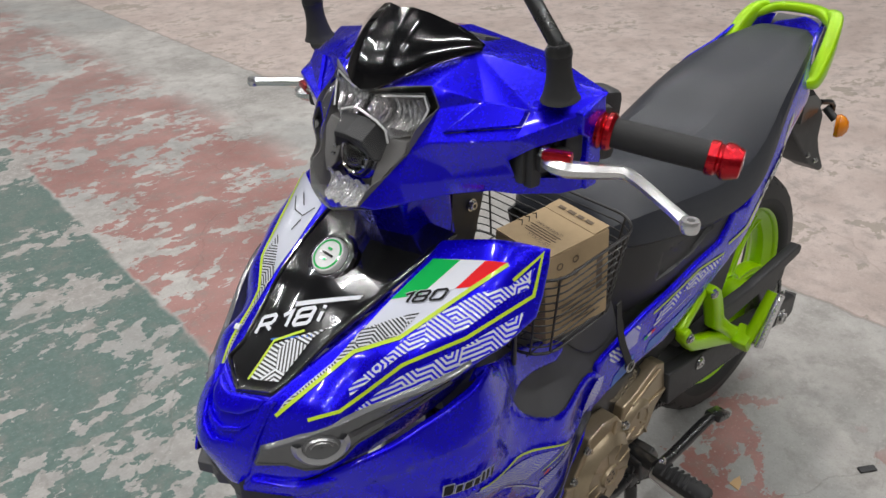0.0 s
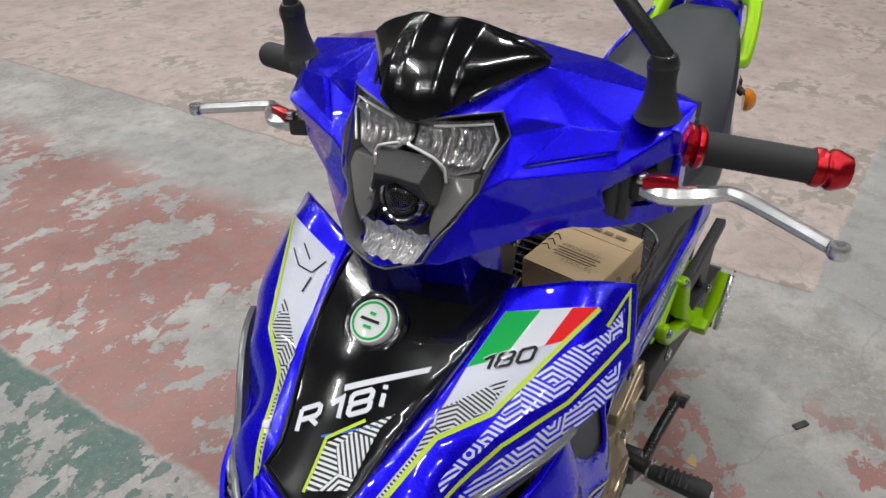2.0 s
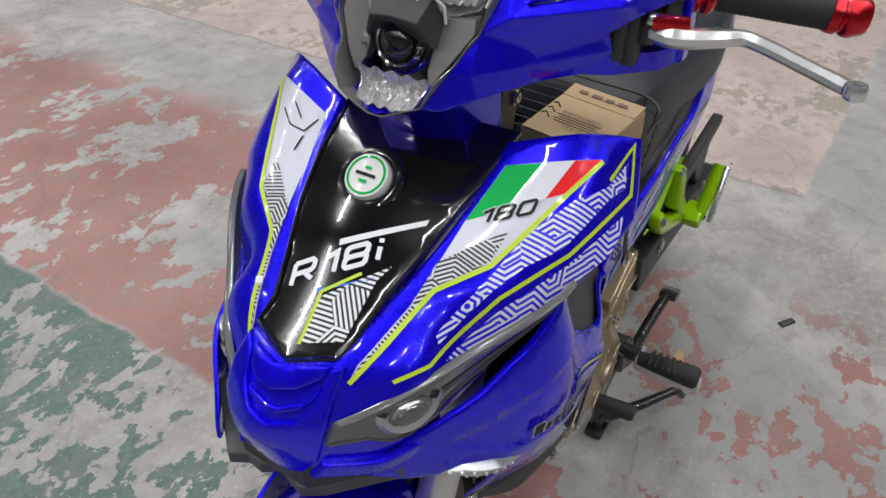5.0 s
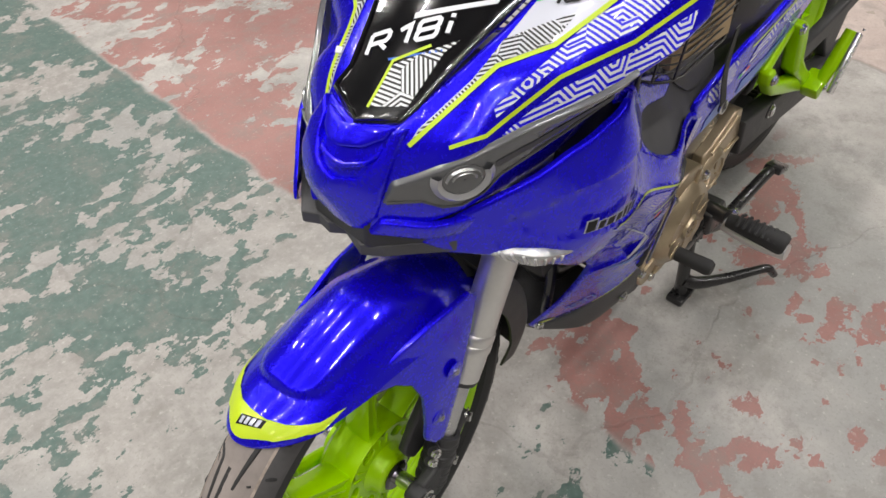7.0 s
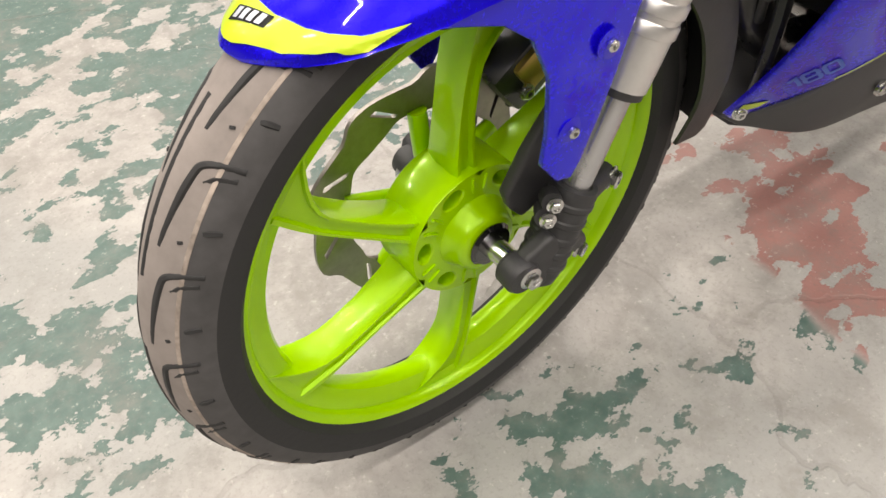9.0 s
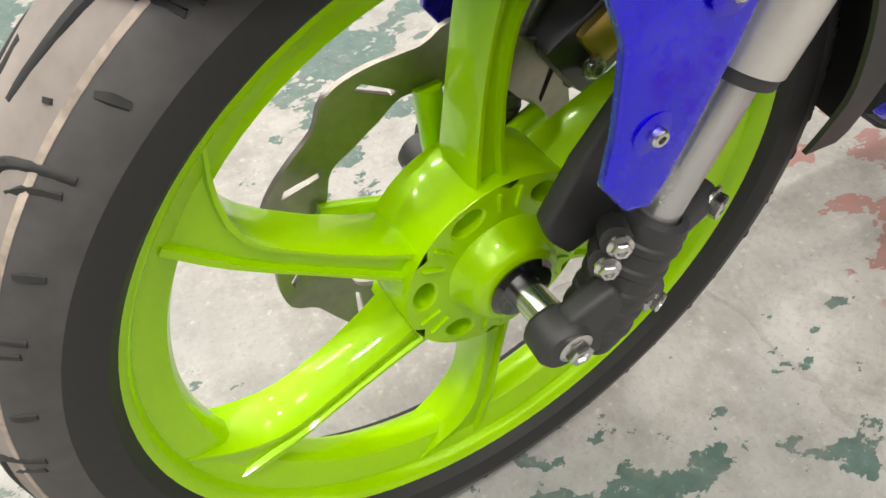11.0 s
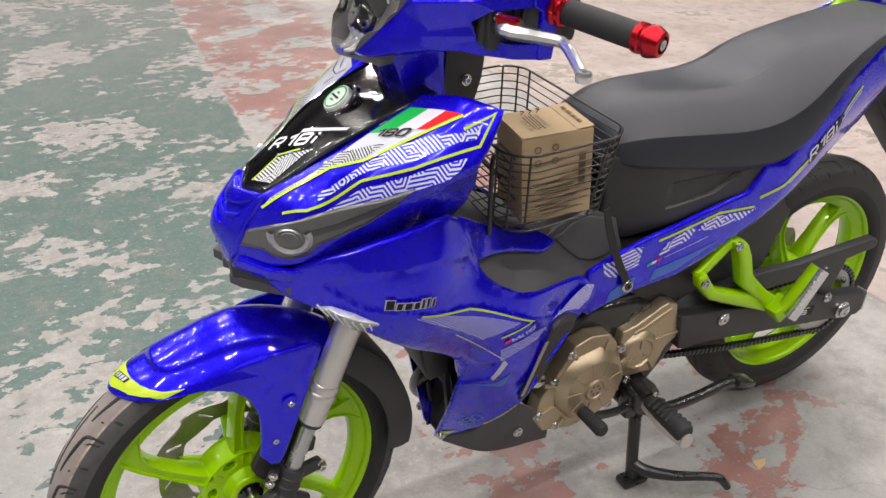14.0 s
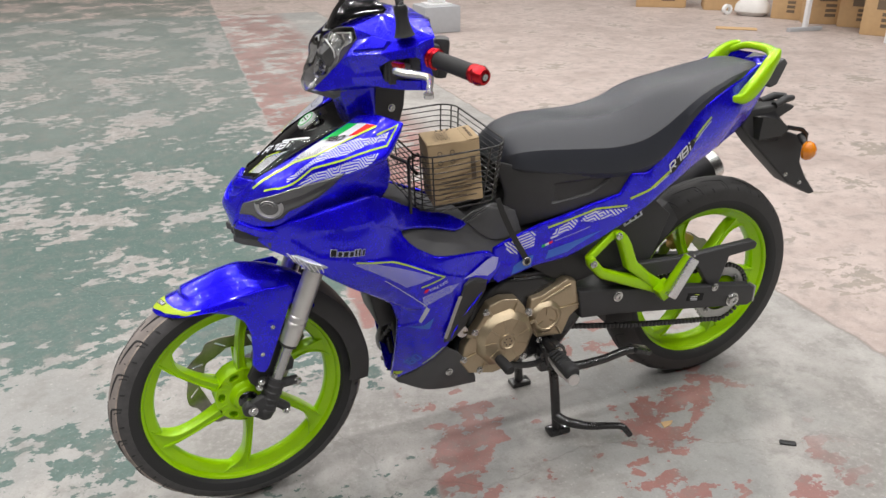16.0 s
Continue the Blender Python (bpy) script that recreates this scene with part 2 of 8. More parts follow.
def block(centre, size, bevel=0.003, turn=(0, 0, 0)):
    bm = bmesh.new()
    bmesh.ops.create_cube(bm, size=1.0)
    bmesh.ops.scale(bm, vec=size, verts=bm.verts)
    if bevel:
        bmesh.ops.bevel(bm, geom=list(bm.edges), offset=bevel, segments=2, affect="EDGES", clamp_overlap=True, profile=0.6)
    bmesh.ops.transform(bm, matrix=pose(*centre, *turn), verts=bm.verts)
    return bm_mesh(bm, 35)


def facets(verts, faces, bevel=0.003, mirror=False, segs=2):
    """A body of flat faces with softened edges; mirror: its twin half is joined along the middle plane."""
    bm = bmesh.new()
    vs = [bm.verts.new(axial(v[0], v[2]) if mirror and abs(v[1]) < 1e-6 else v) for v in verts]
    for f in faces:
        bm.faces.new([vs[i] for i in f])
    if mirror:
        geom = list(bm.verts) + list(bm.edges) + list(bm.faces)
        made = bmesh.ops.duplicate(bm, geom=geom)["geom"]
        tw = [g for g in made if isinstance(g, bmesh.types.BMVert)]
        for v in tw:
            v.co = Vector(across(np.array(v.co)))
        bmesh.ops.reverse_faces(bm, faces=[g for g in made if isinstance(g, bmesh.types.BMFace)])
        bmesh.ops.remove_doubles(bm, verts=bm.verts, dist=0.0005)
    bmesh.ops.recalc_face_normals(bm, faces=bm.faces)
    if bevel:
        es = [e for e in bm.edges if len(e.link_faces) == 2]
        bmesh.ops.bevel(bm, geom=es, offset=bevel, segments=segs, affect="EDGES", clamp_overlap=True, profile=0.5)
    me = bm_mesh(bm, 50)
    me.name = "facet"
    return me


def loft(loops, caps=True, smooth=45):
    """A skin over closed loops of the same number of points."""
    m = len(loops[0])
    verts = [v for loop in loops for v in loop]
    faces = []
    for i in range(len(loops) - 1):
        for k in range(m):
            a, b = i * m + k, i * m + (k + 1) % m
            faces.append((a, b, b + m, a + m))
    if caps:
        faces += [tuple(range(m))[::-1], tuple((len(loops) - 1) * m + k for k in range(m))]
    bm = bmesh.new()
    bm.from_mesh(as_mesh(verts, faces, 0))
    return bm_mesh(bm, smooth)


def bolt(centre, direction, radius=0.006, height=0.005):
    """A hexagon-socket screw head on its washer."""
    d = Vector(direction).normalized()
    a = spun([(0.0, -0.002), (radius * 1.35, -0.002), (radius * 1.35, 0.001), (radius, 0.001), (radius, height * 0.8), (radius * 0.8, height), (radius * 0.45, height), (radius * 0.4, height * 0.4), (0.0, height * 0.4)], (0, 0, 0), (0, 0, 1), 12)
    a.transform(Matrix.Translation(centre) @ d.to_track_quat("Z", "Y").to_matrix().to_4x4())
    return a



def hex_bolt(centre, direction, radius=0.009, height=0.008):
    """A hexagon head on its flange, with a dished top."""
    a = join(spun([(0.0, -0.001), (radius * 1.35, -0.001), (radius * 1.35, 0.0008), (radius * 0.9, 0.0022)], (0, 0, 0), (0, 0, 1), 20), lathe([(radius, 0.001), (radius, height * 0.85), (radius * 0.84, height), (radius * 0.55, height), (radius * 0.45, height * 0.72), (0.0, height * 0.70)], (0, 0, 0), "z", 6, closed=False))
    a.transform(Matrix.Translation(centre) @ Vector(direction).to_track_quat("Z", "Y").to_matrix().to_4x4())
    return a

# ---- body surfaces (left half; the right half is their mirror) ----
WING = Sheet(
    [
        (0.050, -0.045, 0.776), (0.100, -0.062, 0.806), (0.150, -0.080, 0.836), (0.195, -0.092, 0.861),
        (0.247, -0.102, 0.891), (0.268, -0.104, 0.906), (0.320, -0.192, 0.899), (0.292, -0.205, 0.867),
        (0.213, -0.185, 0.843), (0.160, -0.151, 0.826), (0.093, -0.118, 0.786), (0.236, -0.152, 0.880),
        (0.279, -0.181, 0.902), (0.324, -0.200, 0.911), (0.125, -0.125, 0.771), (0.205, -0.185, 0.806), (0.036, -0.056, 0.745),
    ],
    (-0.35, -0.62, 0.70),
    stiff=1.2e-3,
)
FLANK = Sheet(
    [
        (0.030, -0.062, 0.728), (0.070, -0.105, 0.758), (0.125, -0.137, 0.772), (0.205, -0.185, 0.806), (0.290, -0.208, 0.840),
        (0.012, -0.047, 0.689), (0.050, -0.090, 0.697), (0.130, -0.125, 0.712), (0.210, -0.140, 0.730), (0.300, -0.130, 0.740), (0.303, -0.175, 0.800),
    ],
    (-0.45, -0.88, -0.1),
    stiff=5e-4,
)
BEAK = Sheet(
    [(0.036, 0, 0.776), (0.014, 0, 0.752), (0.001, 0, 0.722), (0.010, 0, 0.688)]
    + [(x, s * y, z) for x, y, z in ((0.050, 0.048, 0.776), (0.030, 0.052, 0.748), (0.018, 0.054, 0.715), (0.014, 0.050, 0.688)) for s in (-1, 1)],
    (-0.85, 0, 0.5),
)
SHIELD = Sheet(
    [(0.043, 0, 0.778), (0.131, 0, 0.844), (0.180, 0, 0.874), (0.235, 0, 0.888), (0.285, 0, 0.890)]
    + [(x, s * y, z) for x, y, z in ((0.055, 0.046, 0.778), (0.100, 0.060, 0.806), (0.177, 0.078, 0.858), (0.250, 0.099, 0.893), (0.285, 0.100, 0.905)) for s in (-1, 1)],
    (-0.6, 0, 0.8),
    stiff=2e-2,
)
COWL = Sheet(
    [
        (0.054, -0.089, 0.668), (0.080, -0.108, 0.690), (0.100, -0.128, 0.672), (0.110, -0.133, 0.712), (0.168, -0.160, 0.737), (0.172, -0.182, 0.690), (0.173, -0.184, 0.670),
        (0.218, -0.171, 0.755), (0.255, -0.172, 0.760), (0.295, -0.152, 0.745), (0.246, -0.197, 0.690), (0.246, -0.199, 0.665), (0.250, -0.188, 0.722), (0.120, -0.146, 0.660), (0.161, -0.172, 0.615), (0.300, -0.184, 0.620),
        (0.405, -0.174, 0.598), (0.413, -0.178, 0.568), (0.327, -0.150, 0.672), (0.310, -0.160, 0.705), (0.364, -0.166, 0.517), (0.325, -0.120, 0.456), (0.351, -0.147, 0.453), (0.338, -0.030, 0.230), (0.428, -0.145, 0.394),
        (0.537, -0.126, 0.497), (0.575, -0.126, 0.545), (0.449, -0.122, 0.280), (0.500, -0.140, 0.565), (0.457, -0.160, 0.554),
    ],
    stiff=1.2e-3,
)
TAIL = Sheet(
    [
        (0.560, -0.118, 0.540), (0.641, -0.120, 0.532), (0.640, -0.125, 0.600), (0.800, -0.133, 0.640), (0.760, -0.128, 0.560),
        (0.907, -0.134, 0.640), (0.942, -0.136, 0.712), (0.940, -0.142, 0.668), (1.060, -0.120, 0.815), (1.060, -0.132, 0.755), (1.080, -0.112, 0.700), (1.215, -0.086, 0.875), (1.220, -0.099, 0.815),
        (1.231, -0.072, 0.755), (1.330, -0.060, 0.930), (1.350, -0.045, 0.880),
    ],
    stiff=1e-3,
)
UNDERSEAT = Sheet([(0.590, -0.085, 0.735), (0.614, -0.085, 0.640), (0.673, -0.105, 0.620), (0.800, -0.122, 0.650), (0.880, -0.128, 0.665), (0.900, -0.132, 0.715), (0.760, -0.128, 0.720), (0.680, -0.120, 0.690)])

# ---- materials ----
def nodes_of(name):
    m = bpy.data.materials.new(name)
    m.use_nodes = True
    return m, m.node_tree.nodes, m.node_tree.links, m.node_tree.nodes["Principled BSDF"]


def ramp(ns, ls, source, stops):
    r = ns.new("ShaderNodeValToRGB")
    while len(r.color_ramp.elements) < len(stops):
        r.color_ramp.elements.new(0.5)
    for e, (at, col) in zip(r.color_ramp.elements, stops):
        e.position, e.color = at, (*col, 1) if len(col) == 3 else col
    ls.new(source, r.inputs[0])
    return r.outputs[0]


def grain(ns, ls, scale, detail=4.0, rough=0.55, stretch=(1, 1, 1), lacun=2.0):
    tc = ns.new("ShaderNodeTexCoord")
    mp = ns.new("ShaderNodeMapping")
    mp.inputs["Scale"].default_value = stretch
    ls.new(tc.outputs["Object"], mp.inputs[0])
    n = ns.new("ShaderNodeTexNoise")
    n.inputs["Scale"].default_value, n.inputs["Detail"].default_value, n.inputs["Roughness"].default_value = scale, detail, rough
    ls.new(mp.outputs[0], n.inputs["Vector"])
    return n.outputs["Fac"]


def surface(name, colour, rough=0.5, metal=0.0, coat=0.0, vary=0.08, bump=0.0, size=60.0, spread=0.1, spec=0.5, coat_rough=0.03):
    """A plain finish with two scales of unevenness in colour and gloss, and a fine relief."""
    m, ns, ls, bsdf = nodes_of(name)
    c = np.array(colour)
    big = grain(ns, ls, size * 0.12, 3)
    fine = grain(ns, ls, size, 5)
    mixed = ns.new("ShaderNodeMath")
    mixed.operation = "MULTIPLY_ADD"
    mixed.inputs[1].default_value = 0.5
    ls.new(big, mixed.inputs[0])
    half = ns.new("ShaderNodeMath")
    half.operation = "MULTIPLY"
    half.inputs[1].default_value = 0.5
    ls.new(fine, half.inputs[0])
    ls.new(half.outputs[0], mixed.inputs[2])
    ls.new(ramp(ns, ls, mixed.outputs[0], [(0.3, tuple(c * (1 - vary))), (0.7, tuple(np.minimum(c * (1 + vary), 1)))]), bsdf.inputs["Base Color"])
    lo, hi = max(0.0, rough - spread * 0.5), min(1.0, rough + spread * 0.5)
    ls.new(ramp(ns, ls, mixed.outputs[0], [(0.3, (lo,) * 3), (0.7, (hi,) * 3)]), bsdf.inputs["Roughness"])
    bsdf.inputs["Metallic"].default_value = metal
    bsdf.inputs["Coat Weight"].default_value = coat
    bsdf.inputs["Coat Roughness"].default_value = coat_rough
    bsdf.inputs["Specular IOR Level"].default_value = spec
    if bump:
        b = ns.new("ShaderNodeBump")
        b.inputs["Strength"].default_value, b.inputs["Distance"].default_value = 0.6, bump
        ls.new(fine, b.inputs["Height"])
        ls.new(b.outputs[0], bsdf.inputs["Normal"])
    return m


def maze(name, line, gap, cell=0.034, pitch=0.0042, duty=0.5, turn=0.0, coat=0.6):
    """A printed labyrinth in two inks: six-sided cells filled with nested rings or with slanting bands."""
    m, ns, ls, bsdf = nodes_of(name)

    def vec(op, a, b=None):
        n = ns.new("ShaderNodeVectorMath")
        n.operation = op
        for k, v in enumerate((a, b)):
            if isinstance(v, tuple):
                n.inputs[k].default_value = v
            elif v is not None:
                ls.new(v, n.inputs[k])
        return n.outputs["Value"] if op in ("DOT_PRODUCT", "LENGTH") else n.outputs[0]

    def num(op, a, b=0.0):
        n = ns.new("ShaderNodeMath")
        n.operation = op
        for k, v in enumerate((a, b)):
            if isinstance(v, (int, float)):
                n.inputs[k].default_value = v
            else:
                ls.new(v, n.inputs[k])
        return n.outputs[0]

    def pick(fac, a, b):
        n = ns.new("ShaderNodeMix")
        n.data_type = "VECTOR"
        ls.new(fac, n.inputs[0]), ls.new(a, n.inputs[4]), ls.new(b, n.inputs[5])
        return n.outputs[1]

    tc = ns.new("ShaderNodeTexCoord")
    rot = ns.new("ShaderNodeMapping")
    rot.inputs["Rotation"].default_value = (0, 0, radians(turn))
    rot.inputs["Scale"].default_value = (1 / cell, 1 / cell, 0)
    ls.new(tc.outputs["UV"], rot.inputs[0])
    p = rot.outputs[0]
    r, h = (1.0, 1.7320508, 1.0), (0.5, 0.8660254, 0.0)
    a = vec("SUBTRACT", vec("MODULO", vec("ADD", p, (200.0, 346.41016, 0.0)), r), h)
    b = vec("SUBTRACT", vec("MODULO", vec("ADD", p, (200.5, 347.276186, 0.0)), r), h)
    g = pick(num("LESS_THAN", vec("LENGTH", a), vec("LENGTH", b)), b, a)
    ident = vec("SUBTRACT", p, g)
    ab = vec("ABSOLUTE", g)
    ring = num("MAXIMUM", vec("DOT_PRODUCT", ab, (1.0, 0.0, 0.0)), vec("DOT_PRODUCT", ab, (0.5, 0.8660254, 0.0)))
    wn = ns.new("ShaderNodeTexWhiteNoise")
    wn.noise_dimensions = "2D"
    snap = vec("SNAP", vec("ADD", ident, (0.11, 0.11, 0.0)), (0.25, 0.4330127, 1.0))
    ls.new(snap, wn.inputs["Vector"])
    v = wn.outputs["Value"]
    dirs = [num("ABSOLUTE", num("SUBTRACT", vec("DOT_PRODUCT", g, d), 0.5)) for d in ((1.0, 0.0, 0.0), (0.5, 0.8660254, 0.0), (0.5, -0.8660254, 0.0))]
    chev = num("ADD", num("MULTIPLY", vec("DOT_PRODUCT", g, (0.0, 0.8660254, 0.0)), 1.0), num("MULTIPLY", num("ABSOLUTE", vec("DOT_PRODUCT", g, (1.0, 0.0, 0.0))), 0.5))

    def choose(fac_lt, x, y):
        f = num("LESS_THAN", v, fac_lt)
        return num("ADD", num("MULTIPLY", f, x), num("MULTIPLY", num("SUBTRACT", 1.0, f), y))

    d = choose(0.20, ring, choose(0.42, dirs[1], choose(0.62, dirs[2], num("ADD", chev, 2.0))))
    fr = num("FRACT", num("MULTIPLY", d, cell / pitch))
    cut = num("GREATER_THAN", fr, duty)
    ls.new(ramp(ns, ls, cut, [(0.0, gap), (1.0, line)]), bsdf.inputs["Base Color"])
    bsdf.inputs["Roughness"].default_value = 0.35
    bsdf.inputs["Coat Weight"].default_value, bsdf.inputs["Coat Roughness"].default_value = coat, 0.04
    return m


BLUE_C = (0.008, 0.0014, 0.74)
BLUE = surface("blue_paint", BLUE_C, 0.27, 0.55, 1.0, 0.05, 0.0, 300, 0.06, spec=0.15, coat_rough=0.006)
LIME = surface("lime_paint", (0.335, 0.625, 0.0005), 0.30, 0.1, 0.5, 0.03, 0.0, 90, 0.06, spec=0.2)
LIME_INK = surface("lime_ink", (0.50, 0.66, 0.02), 0.4, 0.0, 0.6, 0.03)
WHITE_INK = surface("white_ink", (0.72, 0.74, 0.80), 0.4, 0.0, 0.6, 0.02)
SILVER_INK = surface("silver_ink", (0.52, 0.54, 0.62), 0.38, 0.25, 0.6, 0.03)
BLACK_INK = surface("black_ink", (0.008, 0.008, 0.009), 0.45, 0.0, 0.1, 0.05, spec=0.2)
GREEN_INK = surface("green_ink", (0.004, 0.46, 0.085), 0.4, 0.0, 0.5, 0.03, spec=0.12)
RED_INK = surface("red_ink", (0.80, 0.012, 0.018), 0.4, 0.0, 0.5, 0.03, spec=0.12)
CYAN_INK = surface("cyan_ink", (0.02, 0.13, 0.62), 0.4, 0.1, 0.6, 0.03)
GLOSS_BLACK = surface("gloss_black_plastic", (0.004, 0.004, 0.005), 0.12, 0.0, 1.0, 0.1, 0.0, 60, 0.06, coat_rough=0.02)
MATT_BLACK = surface("matt_black_plastic", (0.031, 0.031, 0.033), 0.5, 0.0, 0.0, 0.18, 0.0003, 400, 0.14)
GREY_PLASTIC = surface("dark_grey_plastic", (0.068, 0.068, 0.072), 0.6, 0.0, 0.0, 0.12, 0.0004, 500, 0.1)
SATIN_BLACK = surface("satin_black_steel", (0.016, 0.016, 0.017), 0.3, 0.0, 0.3, 0.15, 0.0002, 120, 0.12)
SEAT_SKIN = surface("seat_vinyl", (0.024, 0.027, 0.036), 0.40, 0.0, 0.0, 0.06, 0.0006, 700, 0.08)
RUBBER = surface("tyre_rubber", (0.021, 0.021, 0.022), 0.72, 0.0, 0.0, 0.25, 0.0005, 160, 0.15)
DUSTY = surface("dusty_tread_rubber", (0.238, 0.208, 0.194), 0.85, 0.0, 0.0, 0.25, 0.0006, 60, 0.1)
SCUFFED = surface("scuffed_shoulder_rubber", (0.062, 0.060, 0.062), 0.7, 0.0, 0.0, 0.40, 0.0006, 70, 0.15)
CHAFED = surface("chafed_rubber_edge", (0.36, 0.30, 0.26), 0.9, 0.0, 0.0, 0.6, 0.0006, 110, 0.1)
RUBBER_WORN = surface("worn_tread_rubber", (0.034, 0.033, 0.033), 0.66, 0.0, 0.0, 0.25, 0.0005, 90, 0.12)
STEEL = surface("bright_steel", (0.62, 0.62, 0.61), 0.24, 1.0, 0.0, 0.08, 0.0, 200, 0.12)
CAST_ALU = surface("brushed_aluminium", (0.66, 0.65, 0.64), 0.36, 0.80, 0.0, 0.05, 0.0, 240, 0.06)
GREY_ALU = surface("grey_fork_tube", (0.50, 0.50, 0.51), 0.24, 0.8, 0.0, 0.08, 0.0, 200, 0.1)
BRONZE = surface("bronze_engine_paint", (0.42, 0.34, 0.23), 0.34, 0.75, 0.1, 0.07, 0.0002, 200, 0.1)
RED_ALU = surface("red_anodised_aluminium", (0.50, 0.008, 0.018), 0.24, 0.85, 0.3, 0.06, 0.0, 200, 0.08)
SPROCKET = surface("plated_sprocket_steel", (0.48, 0.48, 0.47), 0.34, 0.85, 0.0, 0.1, 0.0001, 120, 0.12)
DISC = surface("brake_disc_steel", (0.30, 0.28, 0.25), 0.36, 0.9, 0.0, 0.2, 0.0001, 120, 0.15)
GOLD = surface("gold_caliper_paint", (0.50, 0.34, 0.09), 0.35, 0.7, 0.2, 0.08)
WIRE = surface("black_wire_coating", (0.012, 0.011, 0.011), 0.35, 0.0, 0.2, 0.1)
CARD = surface("brown_cardboard", (0.42, 0.305, 0.175), 0.85, 0.0, 0.0, 0.08, 0.0003, 90, 0.06)
CARD_FAR = surface("carton_board", (0.50, 0.33, 0.17), 0.85, 0.0, 0.0, 0.10, 0.0005, 20, 0.06)
CARD_INK = surface("brown_print", (0.15, 0.11, 0.075), 0.85)
AMBER = surface("amber_lens_plastic", (0.72, 0.22, 0.01), 0.2, 0.0, 0.7, 0.06)
CHROME = surface("chrome_reflector", (0.86, 0.86, 0.87), 0.09, 1.0, 0.0, 0.04, 0.0, 80, 0.05)
WHITE_PLASTIC = surface("white_lens_plastic", (0.75, 0.76, 0.76), 0.35, 0.0, 0.4, 0.03)
SMOKE = surface("smoked_lens_plastic", (0.085, 0.088, 0.095), 0.22, 0.1, 0.9, 0.08, 0.0, 90, 0.06)
EYE_GREY = surface("grey_light_guide", (0.34, 0.34, 0.35), 0.3, 0.1, 0.6, 0.05)
CLEAR_LENS = surface("clear_ribbed_lens", (0.58, 0.59, 0.60), 0.18, 0.6, 0.8, 0.2, 0.0015, 160, 0.1)
GREY_PAINT = surface("grey_pillar_paint", (0.40, 0.41, 0.43), 0.6, 0.0, 0.0, 0.06, 0.0005, 20, 0.1)
WHITE_PAINT = surface("white_steel_paint", (0.76, 0.76, 0.77), 0.45, 0.0, 0.0, 0.05, 0.0, 20, 0.1)
WALL_PAINT = surface("wall_paint", (0.26, 0.25, 0.24), 0.8, 0.0, 0.0, 0.05, 0.001, 8, 0.05)
ROOF = surface("dark_roof_sheet", (0.05, 0.05, 0.052), 0.7, 0.0, 0.0, 0.1, 0.001, 8, 0.05)
BAG = surface("white_woven_bag", (0.66, 0.64, 0.62), 0.7, 0.0, 0.0, 0.1, 0.001, 60, 0.1)
MAZE_BLUE = maze("labyrinth_white_on_blue", (0.72, 0.74, 0.80), BLUE_C, 0.027, 0.0046, 0.5, 20)
MAZE_BOLD = maze("labyrinth_bold_white_on_blue", (0.72, 0.74, 0.80), BLUE_C, 0.040, 0.0072, 0.5, 15)
MAZE_PALE = maze("labyrinth_grey_on_blue", (0.42, 0.44, 0.60), BLUE_C, 0.028, 0.0036, 0.5, 10)
MAZE_BLACK = maze("labyrinth_black_on_silver", (0.010, 0.010, 0.012), (0.58, 0.60, 0.66), 0.026, 0.0036, 0.5, 35)
MAZE_HEX = maze("labyrinth_white_on_black", (0.72, 0.74, 0.78), (0.006, 0.006, 0.007), 0.036, 0.0044, 0.46, 25)


def clear_glass(name, tint=(0.9, 0.9, 0.92)):
    m, ns, ls, bsdf = nodes_of(name)
    ns.remove(bsdf)
    see = ns.new("ShaderNodeBsdfTransparent")
    see.inputs[0].default_value = (*tint, 1)
    gl = ns.new("ShaderNodeBsdfGlossy")
    gl.inputs["Roughness"].default_value = 0.015
    fr = ns.new("ShaderNodeFresnel")
    fr.inputs[0].default_value = 1.5
    mx = ns.new("ShaderNodeMixShader")
    ls.new(fr.outputs[0], mx.inputs[0]), ls.new(see.outputs[0], mx.inputs[1]), ls.new(gl.outputs[0], mx.inputs[2])
    ls.new(mx.outputs[0], ns["Material Output"].inputs[0])
    return m


POLISHED = surface("polished_lever_aluminium", (0.74, 0.74, 0.75), 0.24, 0.88, 0.0, 0.04, 0.0, 200, 0.06)
LENS = clear_glass("headlamp_lens", (0.985, 0.985, 0.985))
LAMP_GREY = surface("lamp_inner_grey", (0.105, 0.102, 0.10), 0.35, 0.1, 0.2, 0.06)


